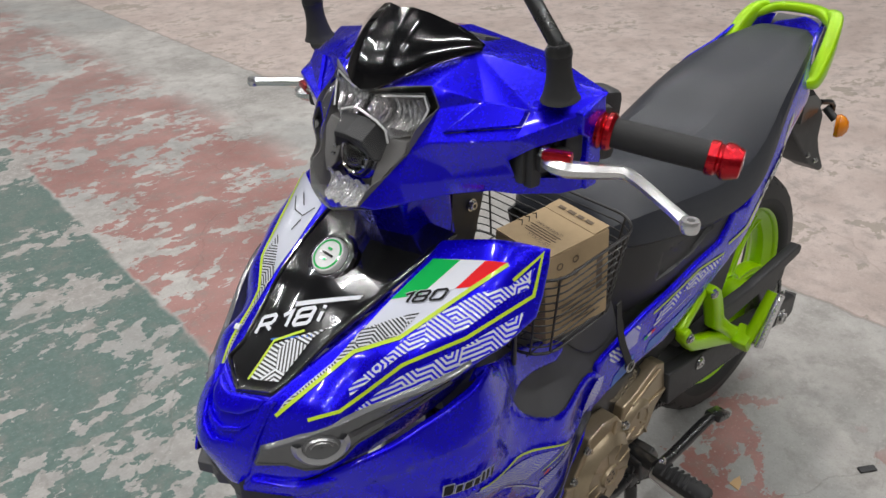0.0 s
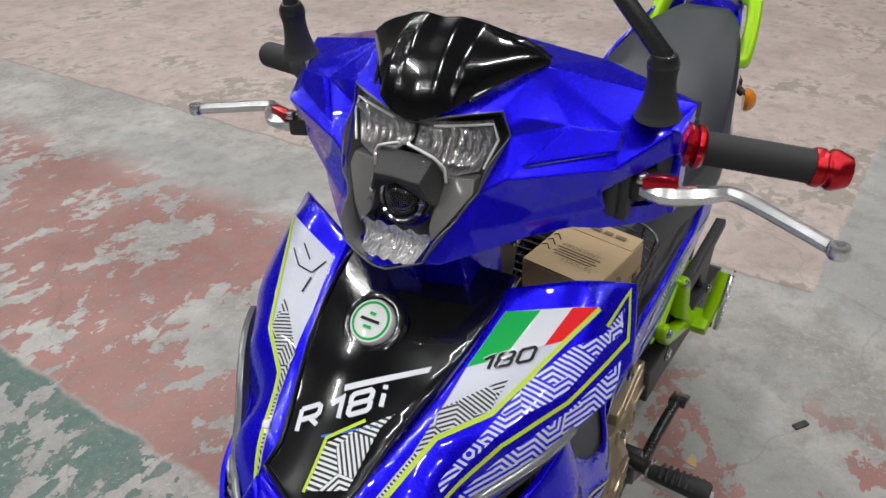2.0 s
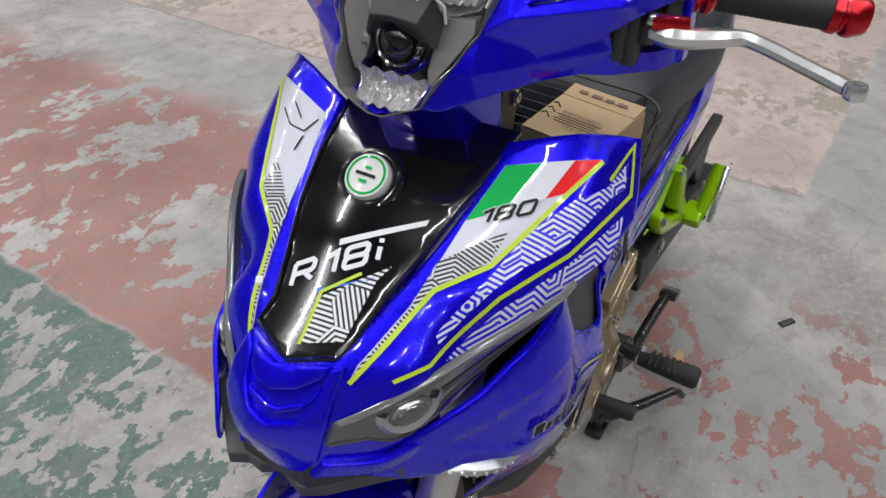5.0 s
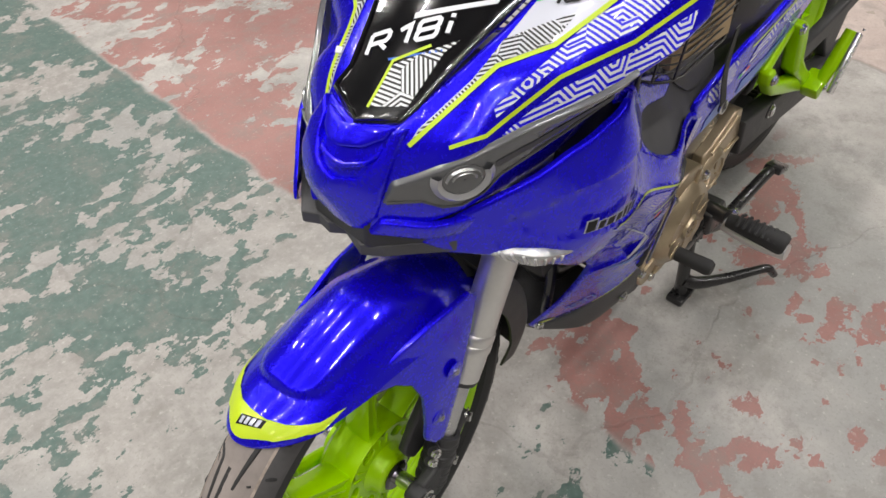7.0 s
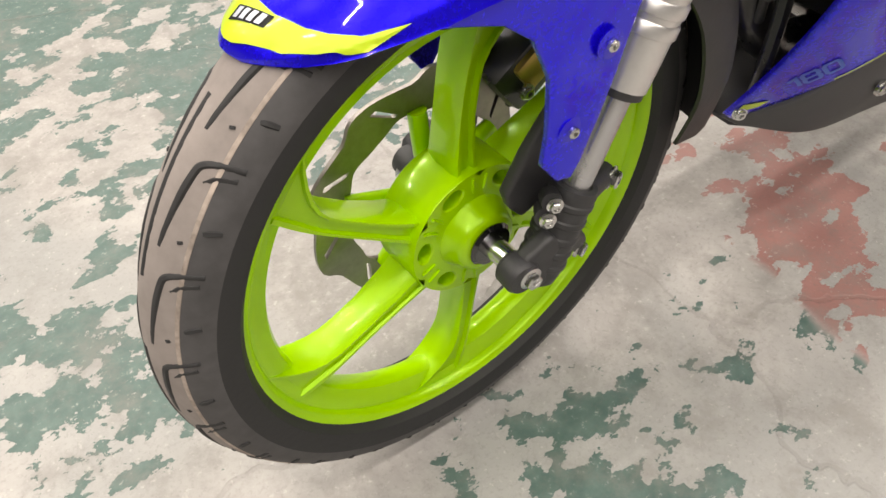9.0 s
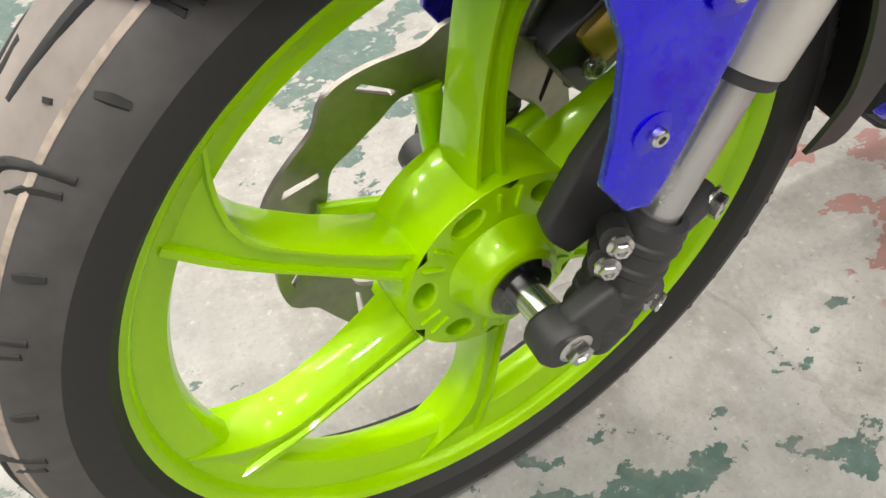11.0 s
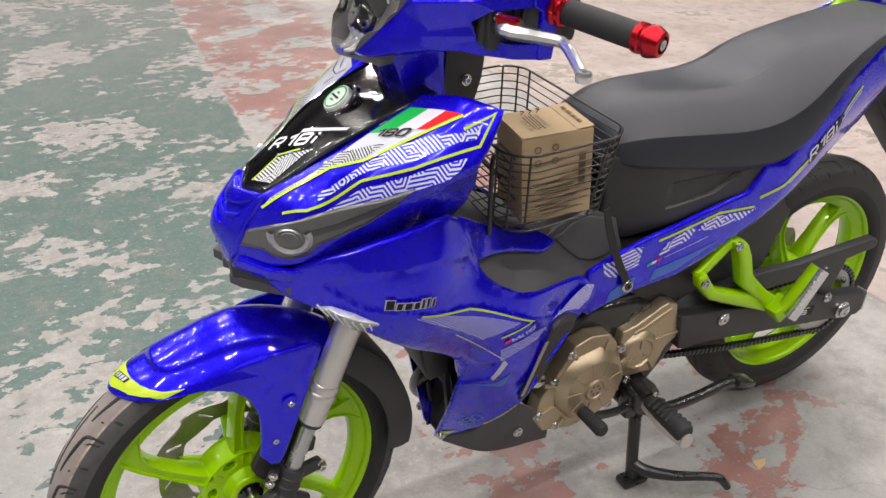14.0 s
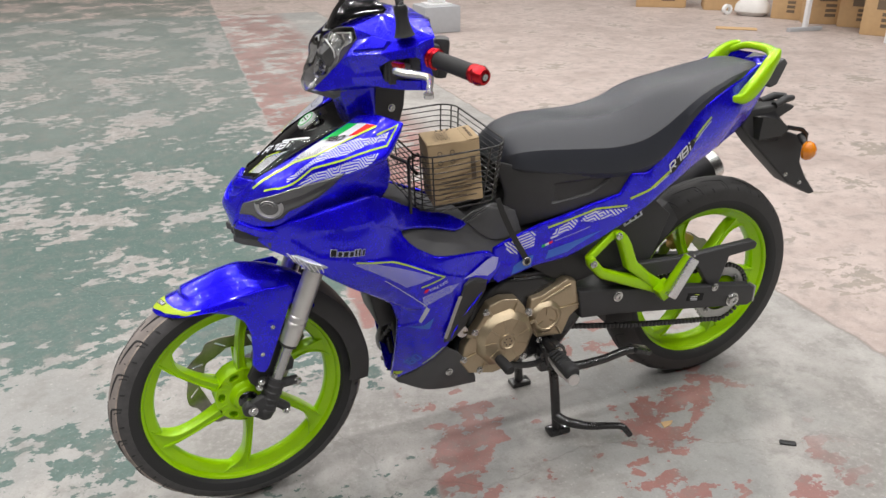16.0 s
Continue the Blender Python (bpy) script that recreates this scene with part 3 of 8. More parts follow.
def floor_material():
    """Worn concrete: flaking green and red coats up to the lane's edges, bare pinkish slabs beyond."""
    m, ns, ls, bsdf = nodes_of("worn_painted_concrete")
    tc = ns.new("ShaderNodeTexCoord")
    sep = ns.new("ShaderNodeSeparateXYZ")
    ls.new(tc.outputs["Object"], sep.inputs[0])

    def math_node(op, a, b=None, c=None):
        n = ns.new("ShaderNodeMath")
        n.operation = op
        for k, v in enumerate((a, b, c)):
            if v is None:
                continue
            if isinstance(v, (int, float)):
                n.inputs[k].default_value = v
            else:
                ls.new(v, n.inputs[k])
        return n.outputs[0]

    def mix(fac, a, b):
        n = ns.new("ShaderNodeMix")
        n.data_type = "RGBA"
        for k, v in ((0, fac), (6, a), (7, b)):
            if isinstance(v, tuple):
                n.inputs[k].default_value = (*v, 1)
            else:
                ls.new(v, n.inputs[k])
        return n.outputs[2]

    def soft(value, lo, hi):
        n = ns.new("ShaderNodeMapRange")
        n.interpolation_type = "SMOOTHSTEP"
        n.inputs[1].default_value, n.inputs[2].default_value = lo, hi
        ls.new(value, n.inputs[0])
        return n.outputs[0]

    x, y = sep.outputs[0], sep.outputs[1]
    wob = math_node("MULTIPLY_ADD", grain(ns, ls, 9.0, 4), 0.05, -0.025)
    # the slabs lie a little askew
    xs = math_node("MULTIPLY_ADD", y, -0.030, x)
    ys = math_node("MULTIPLY_ADD", x, 0.046, y)
    xw, yw = math_node("ADD", xs, wob), math_node("ADD", ys, wob)
    beige_x = soft(xw, 1.880, 1.890)
    beige_y = soft(yw, -0.226, -0.216)
    far_y = soft(math_node("MULTIPLY_ADD", x, 0.11, yw), 8.75, 8.80)
    beige = math_node("MAXIMUM", math_node("MULTIPLY", beige_x, beige_y), far_y)
    # bare concrete, cloudy and speckled
    cloud = grain(ns, ls, 2.3, 7, 0.66)
    speck = grain(ns, ls, 45.0, 5, 0.6)
    fine = grain(ns, ls, 220.0, 3)
    bare = mix(soft(cloud, 0.35, 0.68), (0.250, 0.236, 0.222), (0.460, 0.442, 0.422))
    bare = mix(soft(speck, 0.40, 0.75), bare, (0.36, 0.345, 0.33))
    pink = mix(soft(cloud, 0.35, 0.66), (0.372, 0.304, 0.276), (0.484, 0.406, 0.376))
    # flakes of paint: large islands torn into small chips
    isle = grain(ns, ls, 2.3, 3, 0.5, (1, 1, 1))
    chip = grain(ns, ls, 17.0, 10, 0.62, (0.85, 1.15, 1))
    tear = math_node("MULTIPLY_ADD", isle, 0.56, math_node("MULTIPLY", chip, 0.44))
    near_side = math_node("SUBTRACT", 1.0, soft(y, 0.05, 0.95))
    xg = math_node("ADD", math_node("MULTIPLY_ADD", y, -0.060, x), wob)
    left_on = math_node("SUBTRACT", 1.0, soft(xg, 0.395, 0.415))
    green_at = math_node("ADD", 0.464, math_node("MULTIPLY", near_side, 0.106))
    green = math_node("MULTIPLY", left_on, soft(math_node("SUBTRACT", tear, green_at), 0.0, 0.003))
    band = math_node("MULTIPLY", soft(xg, 0.40, 0.42), math_node("SUBTRACT", 1.0, soft(xw, 1.25, 1.50)))
    red_isle = grain(ns, ls, 3.1, 3, 0.55, (0.9, 1.1, 1.7))
    red_tear = math_node("MULTIPLY_ADD", red_isle, 0.56, math_node("MULTIPLY", chip, 0.44))
    red_at = math_node("ADD", 0.480, math_node("MULTIPLY", near_side, 0.070))
    red = math_node("MULTIPLY", band, soft(math_node("SUBTRACT", red_tear, red_at), 0.0, 0.003))
    grey_at = soft(grain(ns, ls, 1.1, 4, 0.6, (1.3, 0.8, 1)), 0.45, 0.6)
    greyed = mix(math_node("MULTIPLY", math_node("MULTIPLY", grey_at, 0.75), math_node("SUBTRACT", 1.0, beige)), bare, (0.272, 0.275, 0.268))
    ground = mix(beige, greyed, pink)
    by_edge = math_node("SUBTRACT", 1.0, math_node("MULTIPLY", soft(xs, 1.88, 2.5), soft(ys, -0.22, 0.5)))
    worn_patch = math_node("MULTIPLY", beige, soft(math_node("MULTIPLY_ADD", by_edge, 0.050, tear), 0.585, 0.592))
    ground = mix(worn_patch, ground, (0.30, 0.26, 0.225))
    # both coats blend up to 35% into the ground colour further off
    far_fade = math_node("SUBTRACT", 1.0, math_node("MULTIPLY", soft(y, 1.5, 5.0), 0.35))
    col = mix(math_node("MULTIPLY", green, far_fade), ground, mix(soft(speck, 0.3, 0.8), (0.066, 0.112, 0.100), (0.105, 0.158, 0.142)))
    redcol = mix(soft(cloud, 0.3, 0.7), (0.235, 0.110, 0.098), (0.330, 0.175, 0.158))
    col = mix(math_node("MULTIPLY", math_node("MULTIPLY", red, far_fade), math_node("SUBTRACT", 1.0, beige)), col, redcol)
    # dark seams along the slab's edges and a few cracks
    seam = math_node("MULTIPLY", math_node("SUBTRACT", 1.0, soft(math_node("ABSOLUTE", math_node("SUBTRACT", xw, 1.885)), 0.004, 0.010)), beige_y)
    col = mix(math_node("MULTIPLY", seam, 0.45), col, (0.16, 0.13, 0.11))
    v = ns.new("ShaderNodeTexVoronoi")
    v.feature, v.voronoi_dimensions = "DISTANCE_TO_EDGE", "2D"
    v.inputs["Scale"].default_value = 0.42
    warp = ns.new("ShaderNodeVectorMath")
    warp.operation = "MULTIPLY_ADD"
    nz = ns.new("ShaderNodeTexNoise")
    nz.inputs["Scale"].default_value, nz.inputs["Detail"].default_value = 2.2, 6
    ls.new(tc.outputs["Object"], nz.inputs["Vector"])
    warp.inputs[1].default_value = (0.5, 0.5, 0)
    ls.new(nz.outputs["Color"], warp.inputs[0]), ls.new(tc.outputs["Object"], warp.inputs[2])
    ls.new(warp.outputs[0], v.inputs["Vector"])
    crack = math_node("SUBTRACT", 1.0, soft(v.outputs["Distance"], 0.0008, 0.0022))
    col = mix(math_node("MULTIPLY", crack, 0.16), col, (0.10, 0.085, 0.075))
    grit = soft(grain(ns, ls, 150.0, 5, 0.75), 0.50, 0.68)
    col = mix(math_node("MULTIPLY", grit, 0.30), col, (0.15, 0.14, 0.128))
    dirt = soft(grain(ns, ls, 30.0, 6, 0.7), 0.66, 0.74)
    col = mix(math_node("MULTIPLY", dirt, 0.6), col, (0.13, 0.12, 0.11))
    mottle = grain(ns, ls, 12.0, 8, 0.72)
    col = mix(math_node("MULTIPLY", soft(mottle, 0.46, 0.66), 0.50), col, (0.19, 0.18, 0.165))
    pale = soft(grain(ns, ls, 90.0, 4, 0.7), 0.58, 0.72)
    col = mix(math_node("MULTIPLY", pale, 0.34), col, (0.60, 0.575, 0.53))
    ls.new(col, bsdf.inputs["Base Color"])
    coat = math_node("MAXIMUM", green, red)
    rough = math_node("MULTIPLY_ADD", coat, -0.14, math_node("MULTIPLY_ADD", speck, 0.22, 0.44))
    ls.new(rough, bsdf.inputs["Roughness"])
    bsdf.inputs["Specular IOR Level"].default_value = 0.35
    b = ns.new("ShaderNodeBump")
    b.inputs["Strength"].default_value, b.inputs["Distance"].default_value = 0.5, 0.0015
    ls.new(math_node("ADD", math_node("MULTIPLY_ADD", coat, 0.5, math_node("MULTIPLY", fine, 0.3)), math_node("MULTIPLY", crack, -1.0)), b.inputs["Height"])
    ls.new(b.outputs[0], bsdf.inputs["Normal"])
    return m


FLOOR = floor_material()

# ---- the hall ----
def slab(name, centre, size, material, label, category):
    ob = part(name, block(centre, size, 0), material, None)
    return tagged(ob, label, category, kind="structure")


slab("floor", (4.0, 4.0, -0.05), (30, 30, 0.1), FLOOR, "worn concrete floor with flaking green and red paint", "floor")
# unseen walls, added mid-dark so that the gloss paint's reflections stay deep
slab("wall_north", (4.0, 19.1, 3.6), (30.4, 0.2, 7.2), WALL_PAINT, "plain mid-grey hall wall, out of view", "wall")
slab("wall_south", (4.0, -11.1, 3.6), (30.4, 0.2, 7.2), WALL_PAINT, "plain mid-grey hall wall, out of view", "wall")
slab("wall_east", (19.1, 4.0, 3.6), (0.2, 30, 7.2), WALL_PAINT, "plain mid-grey hall wall, out of view", "wall")
slab("wall_west", (-11.1, 4.0, 3.6), (0.2, 30, 7.2), WALL_PAINT, "plain mid-grey hall wall, out of view", "wall")
slab("ceiling", (4.0, 4.0, 7.25), (30.4, 30.4, 0.1), ROOF, "dark sheet-metal hall roof", "ceiling")


def pillar():
    p = thing("pillar", "pale grey steel column on a square plinth", "pillar", at=(2.97, 6.40, 0))
    part("plinth", block((0, 0, 0.135), (0.40, 0.40, 0.27), 0.015), GREY_PAINT, p)
    part("base_plate", block((0, 0, 0.279), (0.26, 0.26, 0.016), 0.003), WHITE_PAINT, p)
    part("shaft", block((0, 0, 3.74), (0.15, 0.15, 6.9), 0.006), WHITE_PAINT, p)


pillar()


def carton(x, y, w, d, h, turn, marks=True, z=0.0):
    c = thing("carton", "brown cardboard carton with dark printed label marks", "carton", "cartons by the wall", at=(x, y, z))
    c.rotation_euler = (0, 0, radians(turn))
    part("body", block((0, 0, h / 2), (w, d, h), 0.008), CARD_FAR, c)
    part("tape", block((0, 0, h + 0.001), (w * 0.98, 0.05, 0.003), 0), CARD, c)
    if marks:
        part("printed_label", block((w * 0.05, -d / 2 - 0.002, h * 0.72), (w * 0.42, 0.004, h * 0.22), 0), CARD_INK, c)
        for k in range(3):
            part("printed_bar", block((w * 0.14, -d / 2 - 0.002, h * (0.5 - 0.13 * k)), (w * 0.26, 0.004, h * 0.08), 0), CARD_INK, c)
    return c


carton(6.45, 7.20, 0.62, 0.5, 0.42, -35)
carton(6.98, 6.60, 0.52, 0.45, 0.44, -35, False)
carton(7.10, 5.60, 0.34, 0.34, 0.38, -62)
carton(7.15, 5.20, 0.42, 0.36, 0.40, -38)
carton(7.42, 5.55, 0.42, 0.4, 0.45, -38, False)
carton(7.28, 4.82, 0.36, 0.32, 0.36, -55)
carton(7.05, 4.30, 0.36, 0.32, 0.42, -62)
carton(7.60, 4.55, 0.4, 0.36, 0.5, -55)


def table_frame():
    t = thing("work_table", "white steel table with a T-shaped foot", "table", at=(6.5, 4.78, 0))
    t.rotation_euler = (0, 0, radians(-4))
    part("foot", block((0, 0, 0.02), (0.42, 0.05, 0.04), 0.006), GREY_PAINT, t)
    part("post", block((0, 0, 0.33), (0.045, 0.045, 0.62), 0.004), WHITE_PAINT, t)
    part("tabletop", block((0.75, -0.25, 0.66), (1.7, 0.6, 0.035), 0.006, (0, 0, -24)), WHITE_PAINT, t)


table_frame()
bag = part("sack", loft([[(6.86 + r * math.cos(a) * (1 + 0.15 * math.sin(3 * a)), 5.95 + r * 1.1 * math.sin(a), z) for a in np.linspace(0, 2 * math.pi, 20, endpoint=False)] for r, z in ((0.14, 0.0), (0.19, 0.05), (0.18, 0.13), (0.12, 0.2), (0.05, 0.26), (0.09, 0.31))]), BAG, None)
tagged(bag, "crumpled white woven sack on the floor", "sack")
roll_ob = part("tape_roll", lathe([(0.035, -0.025), (0.06, -0.025), (0.06, 0.025), (0.035, 0.025)], (6.62, 6.12, 0.06), "y", 28), WHITE_PLASTIC, None)
tagged(roll_ob, "white roll of packing tape on its edge", "tape roll")
flat_card = part("cardboard_sheet", block((5.95, 5.18, 0.006), (0.42, 0.16, 0.008), 0.002, (0, 0, -40)), CARD_FAR, None)
tagged(flat_card, "flattened brown cardboard piece on the floor", "cardboard")
board = part("display_board", block((6.72, 3.72, 0.22), (0.42, 0.05, 0.44), 0.01, (0, 0, -60)), WHITE_PAINT, None)
tagged(board, "white panel with a dark edge standing on the floor", "panel")
leaf = part("paper_scrap", prism([(1.035, -0.012), (1.06, -0.006), (1.075, 0.006), (1.058, 0.010), (1.04, 0.012)], 0.0005, 0.0025, 0), CARD_FAR, None)
leaf.matrix_world = Matrix.Translation((0, -0.19, 0)) @ Matrix(((1, 0, 0, 0), (0, 0, 1, 0), (0, 1, 0, 0), (0, 0, 0, 1)))
tagged(leaf, "small crumpled yellowish scrap on the floor", "scrap")
chip = part("dark_chip", block((1.29, -0.375, 0.003), (0.04, 0.016, 0.006), 0.002, (0, 0, -35)), MATT_BLACK, None)
tagged(chip, "small dark chip lying on the concrete", "debris")

# ---- the motorcycle: wheels ----
bike = thing("motorcycle", "glossy blue underbone motorcycle with lime wheels on its centre stand", "motorcycle", at=(0, 0, 0))
FX, FY, FZ = -0.010, -0.022, 0.288
STEER = Matrix.Translation((FX, FY, 0)) @ Matrix.Rotation(0.088, 4, "Z") @ Matrix.Translation((-FX, -FY, 0))
RX, RY, RZ = 1.268, 0.030, 0.302


def both(name, me, material, parent, label=""):
    return part(name, me, material, parent, label), part(name, mirrored(me), material, parent, label)


def spoke(angle, r0, r1, w0, w1, half, cx, cy, cz, flare=1.0, sweep=9.0):
    """One cast spoke: a channelled bar that widens into the hub, and into the rim on one side."""
    loops = []
    for f in (0.0, 0.08, 0.2, 0.4, 0.58, 0.68, 0.76, 0.83, 0.89, 0.94, 1.0):
        r = r0 + (r1 - r0) * f
        w = w1 + (w0 - w1) * max(0.0, 1 - f / 0.35) ** 1.5
        h = half * (1.0 - 0.18 * math.sin(f * math.pi) - 0.15 * max(0.0, (f - 0.8) / 0.2))
        wide = 0.046 * max(0.0, (f - 0.62) / 0.38) ** 2.4
        lo, hi = -w - wide * flare, w
        c, q = (lo + hi) / 2, (hi - lo) / 2
        lip = min(0.0055, q * 0.4)
        sec = [(lo, -h * 0.66), (lo + 0.0012, -h), (lo + lip, -h), (lo + lip + 0.0015, -h * 0.80), (hi - lip - 0.0015, -h * 0.80), (hi - lip, -h), (hi - 0.0012, -h), (hi, -h * 0.66), (c + q * 0.94, h * 0.55), (c + q * 0.7, h), (c - q * 0.7, h), (c - q * 0.94, h * 0.55)]
        a = radians(angle + sweep * (1 - f))
        ex, ez, tx, tz = math.cos(a), math.sin(a), -math.sin(a), math.cos(a)
        loops.append([(cx + ex * r + tx * t, cy + y, cz + ez * r + tz * t) for t, y in sec])
    return loft(loops, True, 28)


def holed_face(cx, cy, cz, r0, r1, rm, along, across_r, first, depth):
    """A hub's end plate: a ring with six oval openings that go in to a floor."""
    verts, faces = [], []
    n = 24
    for k in range(6):
        mid_a = radians(first + 60 * k)
        rows = []
        for j in range(n):
            t = 2 * math.pi * j / n
            c, s_ = math.cos(t), math.sin(t)
            hr, ha = rm + across_r * c, along * s_ / rm
            reach_r = ((r1 - rm) if c > 0 else (rm - r0)) / max(abs(c), 1e-6)
            reach_a = radians(30) * rm / max(abs(s_), 1e-6)
            g = min(reach_r, reach_a)
            br, ba = rm + g * c, g * s_ / rm
            for r, a, y in ((br, ba, 0.0), (hr + 0.0016 * c, ha + 0.0016 * s_ / rm, 0.0), (hr, ha, 0.0012), (hr, ha, depth)):
                verts.append((cx + r * math.cos(mid_a + a), cy + y, cz + r * math.sin(mid_a + a)))
            rows.append(len(verts) - 4)
        for j in range(n):
            p, q = rows[j], rows[(j + 1) % n]
            faces += [(p + i, p + i + 1, q + i + 1, q + i) for i in range(3)]
        faces.append(tuple(r + 3 for r in rows))
    bm = bmesh.new()
    bm.from_mesh(as_mesh(verts, faces, 0))
    bmesh.ops.remove_doubles(bm, verts=bm.verts, dist=0.0004)
    return bm_mesh(bm, 35)


def wheel(name, cx, cy, cz, radius, tyre_half, rim_half, first, parent, hub_r, dust, scuff, label):
    lip = rim_half
    rim_profile = [
        (0.228, -lip), (0.222, -lip - 0.002), (0.216, -lip), (0.213, -lip + 0.004), (0.2115, -lip + 0.009), (0.205, -lip * 0.62), (0.199, -lip * 0.5),
        (0.193, -lip * 0.40), (0.190, -lip * 0.2), (0.190, lip * 0.2), (0.193, lip * 0.4), (0.199, lip * 0.5), (0.205, lip * 0.62),
        (0.2115, lip - 0.009), (0.213, lip - 0.004), (0.216, lip), (0.222, lip + 0.002), (0.228, lip), (0.224, lip - 0.006), (0.224, -lip + 0.006),
    ]
    w = part(name, lathe(rim_profile, (cx, cy, cz), "y", 96), LIME, parent, label)
    rr, fr = hub_r * 0.80, hub_r * 0.56
    hub = [(0.017, -0.046), (0.025, -0.046), (0.0285, -0.044), (0.0305, -0.040), (0.033, -0.031), (fr, -0.0262), (fr, -0.010), (hub_r * 0.985, -0.010), (hub_r * 0.985, -0.0258), (hub_r, -0.0240), (hub_r, 0.024), (hub_r * 0.9, 0.030), (0.034, 0.034), (0.030, 0.05), (0.017, 0.05)]
    core = part("hub", join(lathe(hub, (cx, cy, cz), "y", 72), holed_face(cx, cy - 0.0258, cz, fr * 0.99, hub_r * 0.99, rr, 0.0105, 0.0072, first + 30, 0.014)), LIME, w)
    for k in range(6):
        part("spoke", spoke(first + 60 * k, hub_r * 0.82, 0.206, 0.0125, 0.0086, 0.0215, cx, cy, cz), LIME, w)
        a = radians(first + 60 * k)
        for turn in (-7, 7):
            a2 = a + radians(turn)
            bar = block((0, 0, 0), (0.015, 0.0034, 0.0026), 0.0011)
            bar.transform(Matrix.Translation((cx + rr * math.cos(a2), cy - 0.0262, cz + rr * math.sin(a2))) @ Matrix.Rotation(-a2, 4, "Y"))
            part("hub_rib", bar, LIME, core)
    wd = tyre_half
    side = [(0.218, -lip + 0.001), (0.226, -wd * 0.93), (0.236, -wd * 0.995), (0.245, -wd)]
    shoulder = [(0.245, -wd), (radius - 0.027, -wd * 0.975), (radius - 0.017, -wd * 0.84), (radius - 0.0131, -wd * 0.74)]
    crown = [(radius - 0.0131, -wd * 0.74), (radius - 0.009, -wd * 0.62), (radius - 0.003, -wd * 0.34), (radius - 0.0008, -wd * 0.16), (radius, 0.0)]
    tyre = part("tyre", lathe(side + [(r, -y) for r, y in side[::-1]] + [(0.214, 0.0)], (cx, cy, cz), "y", 128), RUBBER, w, "black rubber tyre with a dusty tread")
    part("shoulder_band", join(lathe(shoulder, (cx, cy, cz), "y", 128, closed=False), lathe([(r, -y) for r, y in shoulder], (cx, cy, cz), "y", 128, closed=False)), scuff, w, "scuffed tyre shoulder")
    band = part("tread_band", lathe(crown + [(r, -y) for r, y in crown[-2::-1]], (cx, cy, cz), "y", 128, closed=False), dust, w, "dusty worn tread")
    if scuff is not dust:
        for s in (-1, 1):
            part("chafed_edge", lathe([(radius - 0.0132, s * wd * 0.755), (radius - 0.0122, s * wd * 0.735), (radius - 0.0112, s * wd * 0.695), (radius - 0.0160, s * wd * 0.72)], (cx, cy, cz), "y", 128), CHAFED, w, "pale chafed line along the tread's edge")
    count = 21

    def on_tread(f, turn, k, s, lift):
        r = np.interp(f, [0, 0.34, 0.62, 0.84, 0.975, 1.0], [radius, radius - 0.003, radius - 0.009, radius - 0.017, radius - 0.027, 0.245]) + lift
        a = 2 * math.pi * (k + (0.5 if s > 0 else 0)) / count + turn
        return (cx + r * math.cos(a), cy + s * wd * f, cz + r * math.sin(a))

    for k in range(count):
        for s in (-1, 1):
            line = [on_tread(f, turn, k, s, -0.0024) for f, turn in ((0.24, 0.215), (0.27, 0.17), (0.33, 0.08), (0.385, 0.012), (0.44, -0.012), (0.60, -0.030), (0.78, -0.042), (0.90, -0.047))]
            part("tread_groove", tube(line, [0.0030, 0.0034, 0.0036, 0.0036, 0.0034, 0.0031, 0.0028, 0.0024], 8, 24), RUBBER, band)
            line = [on_tread(f, turn, k, s, -0.0022) for f, turn in ((0.56, 0.020), (0.70, -0.004), (0.88, -0.018))]
            part("tread_sipe", tube(line, [0.0023, 0.0027, 0.0023], 6, 8), RUBBER, band)
            line = [on_tread(f, turn, k, s, -0.0022) for f, turn in ((0.78, 0.135), (0.85, 0.128), (0.93, 0.122))]
            part("tread_sipe", tube(line, [0.0023, 0.0028, 0.0023], 6, 8), RUBBER, band)
            mark = on_tread(0.55, 0.175, k, s, -0.0016)
            part("wear_mark", tube([mark, on_tread(0.57, 0.182, k, s, -0.0016)], 0.0026, 8), RUBBER, band)
    for k in range(9):  # the long middle groove, in stretches
        a0 = k / 9
        line = [on_tread(0.04 * math.sin(a * 6.283), 0, a * count, 1, -0.0024) for a in np.linspace(a0, a0 + 0.075, 12)]
        part("middle_groove", tube(line, 0.0034, 8), RUBBER, band)
    return w


front_wheel = wheel("front_wheel", FX, FY, FZ, 0.280, 0.0385, 0.027, 83, bike, 0.066, DUSTY, SCUFFED, "lime six-spoke cast front wheel")
rear_wheel = wheel("rear_wheel", RX, RY, RZ, 0.298, 0.050, 0.037, 116, bike, 0.056, RUBBER_WORN, RUBBER_WORN, "lime six-spoke cast rear wheel")


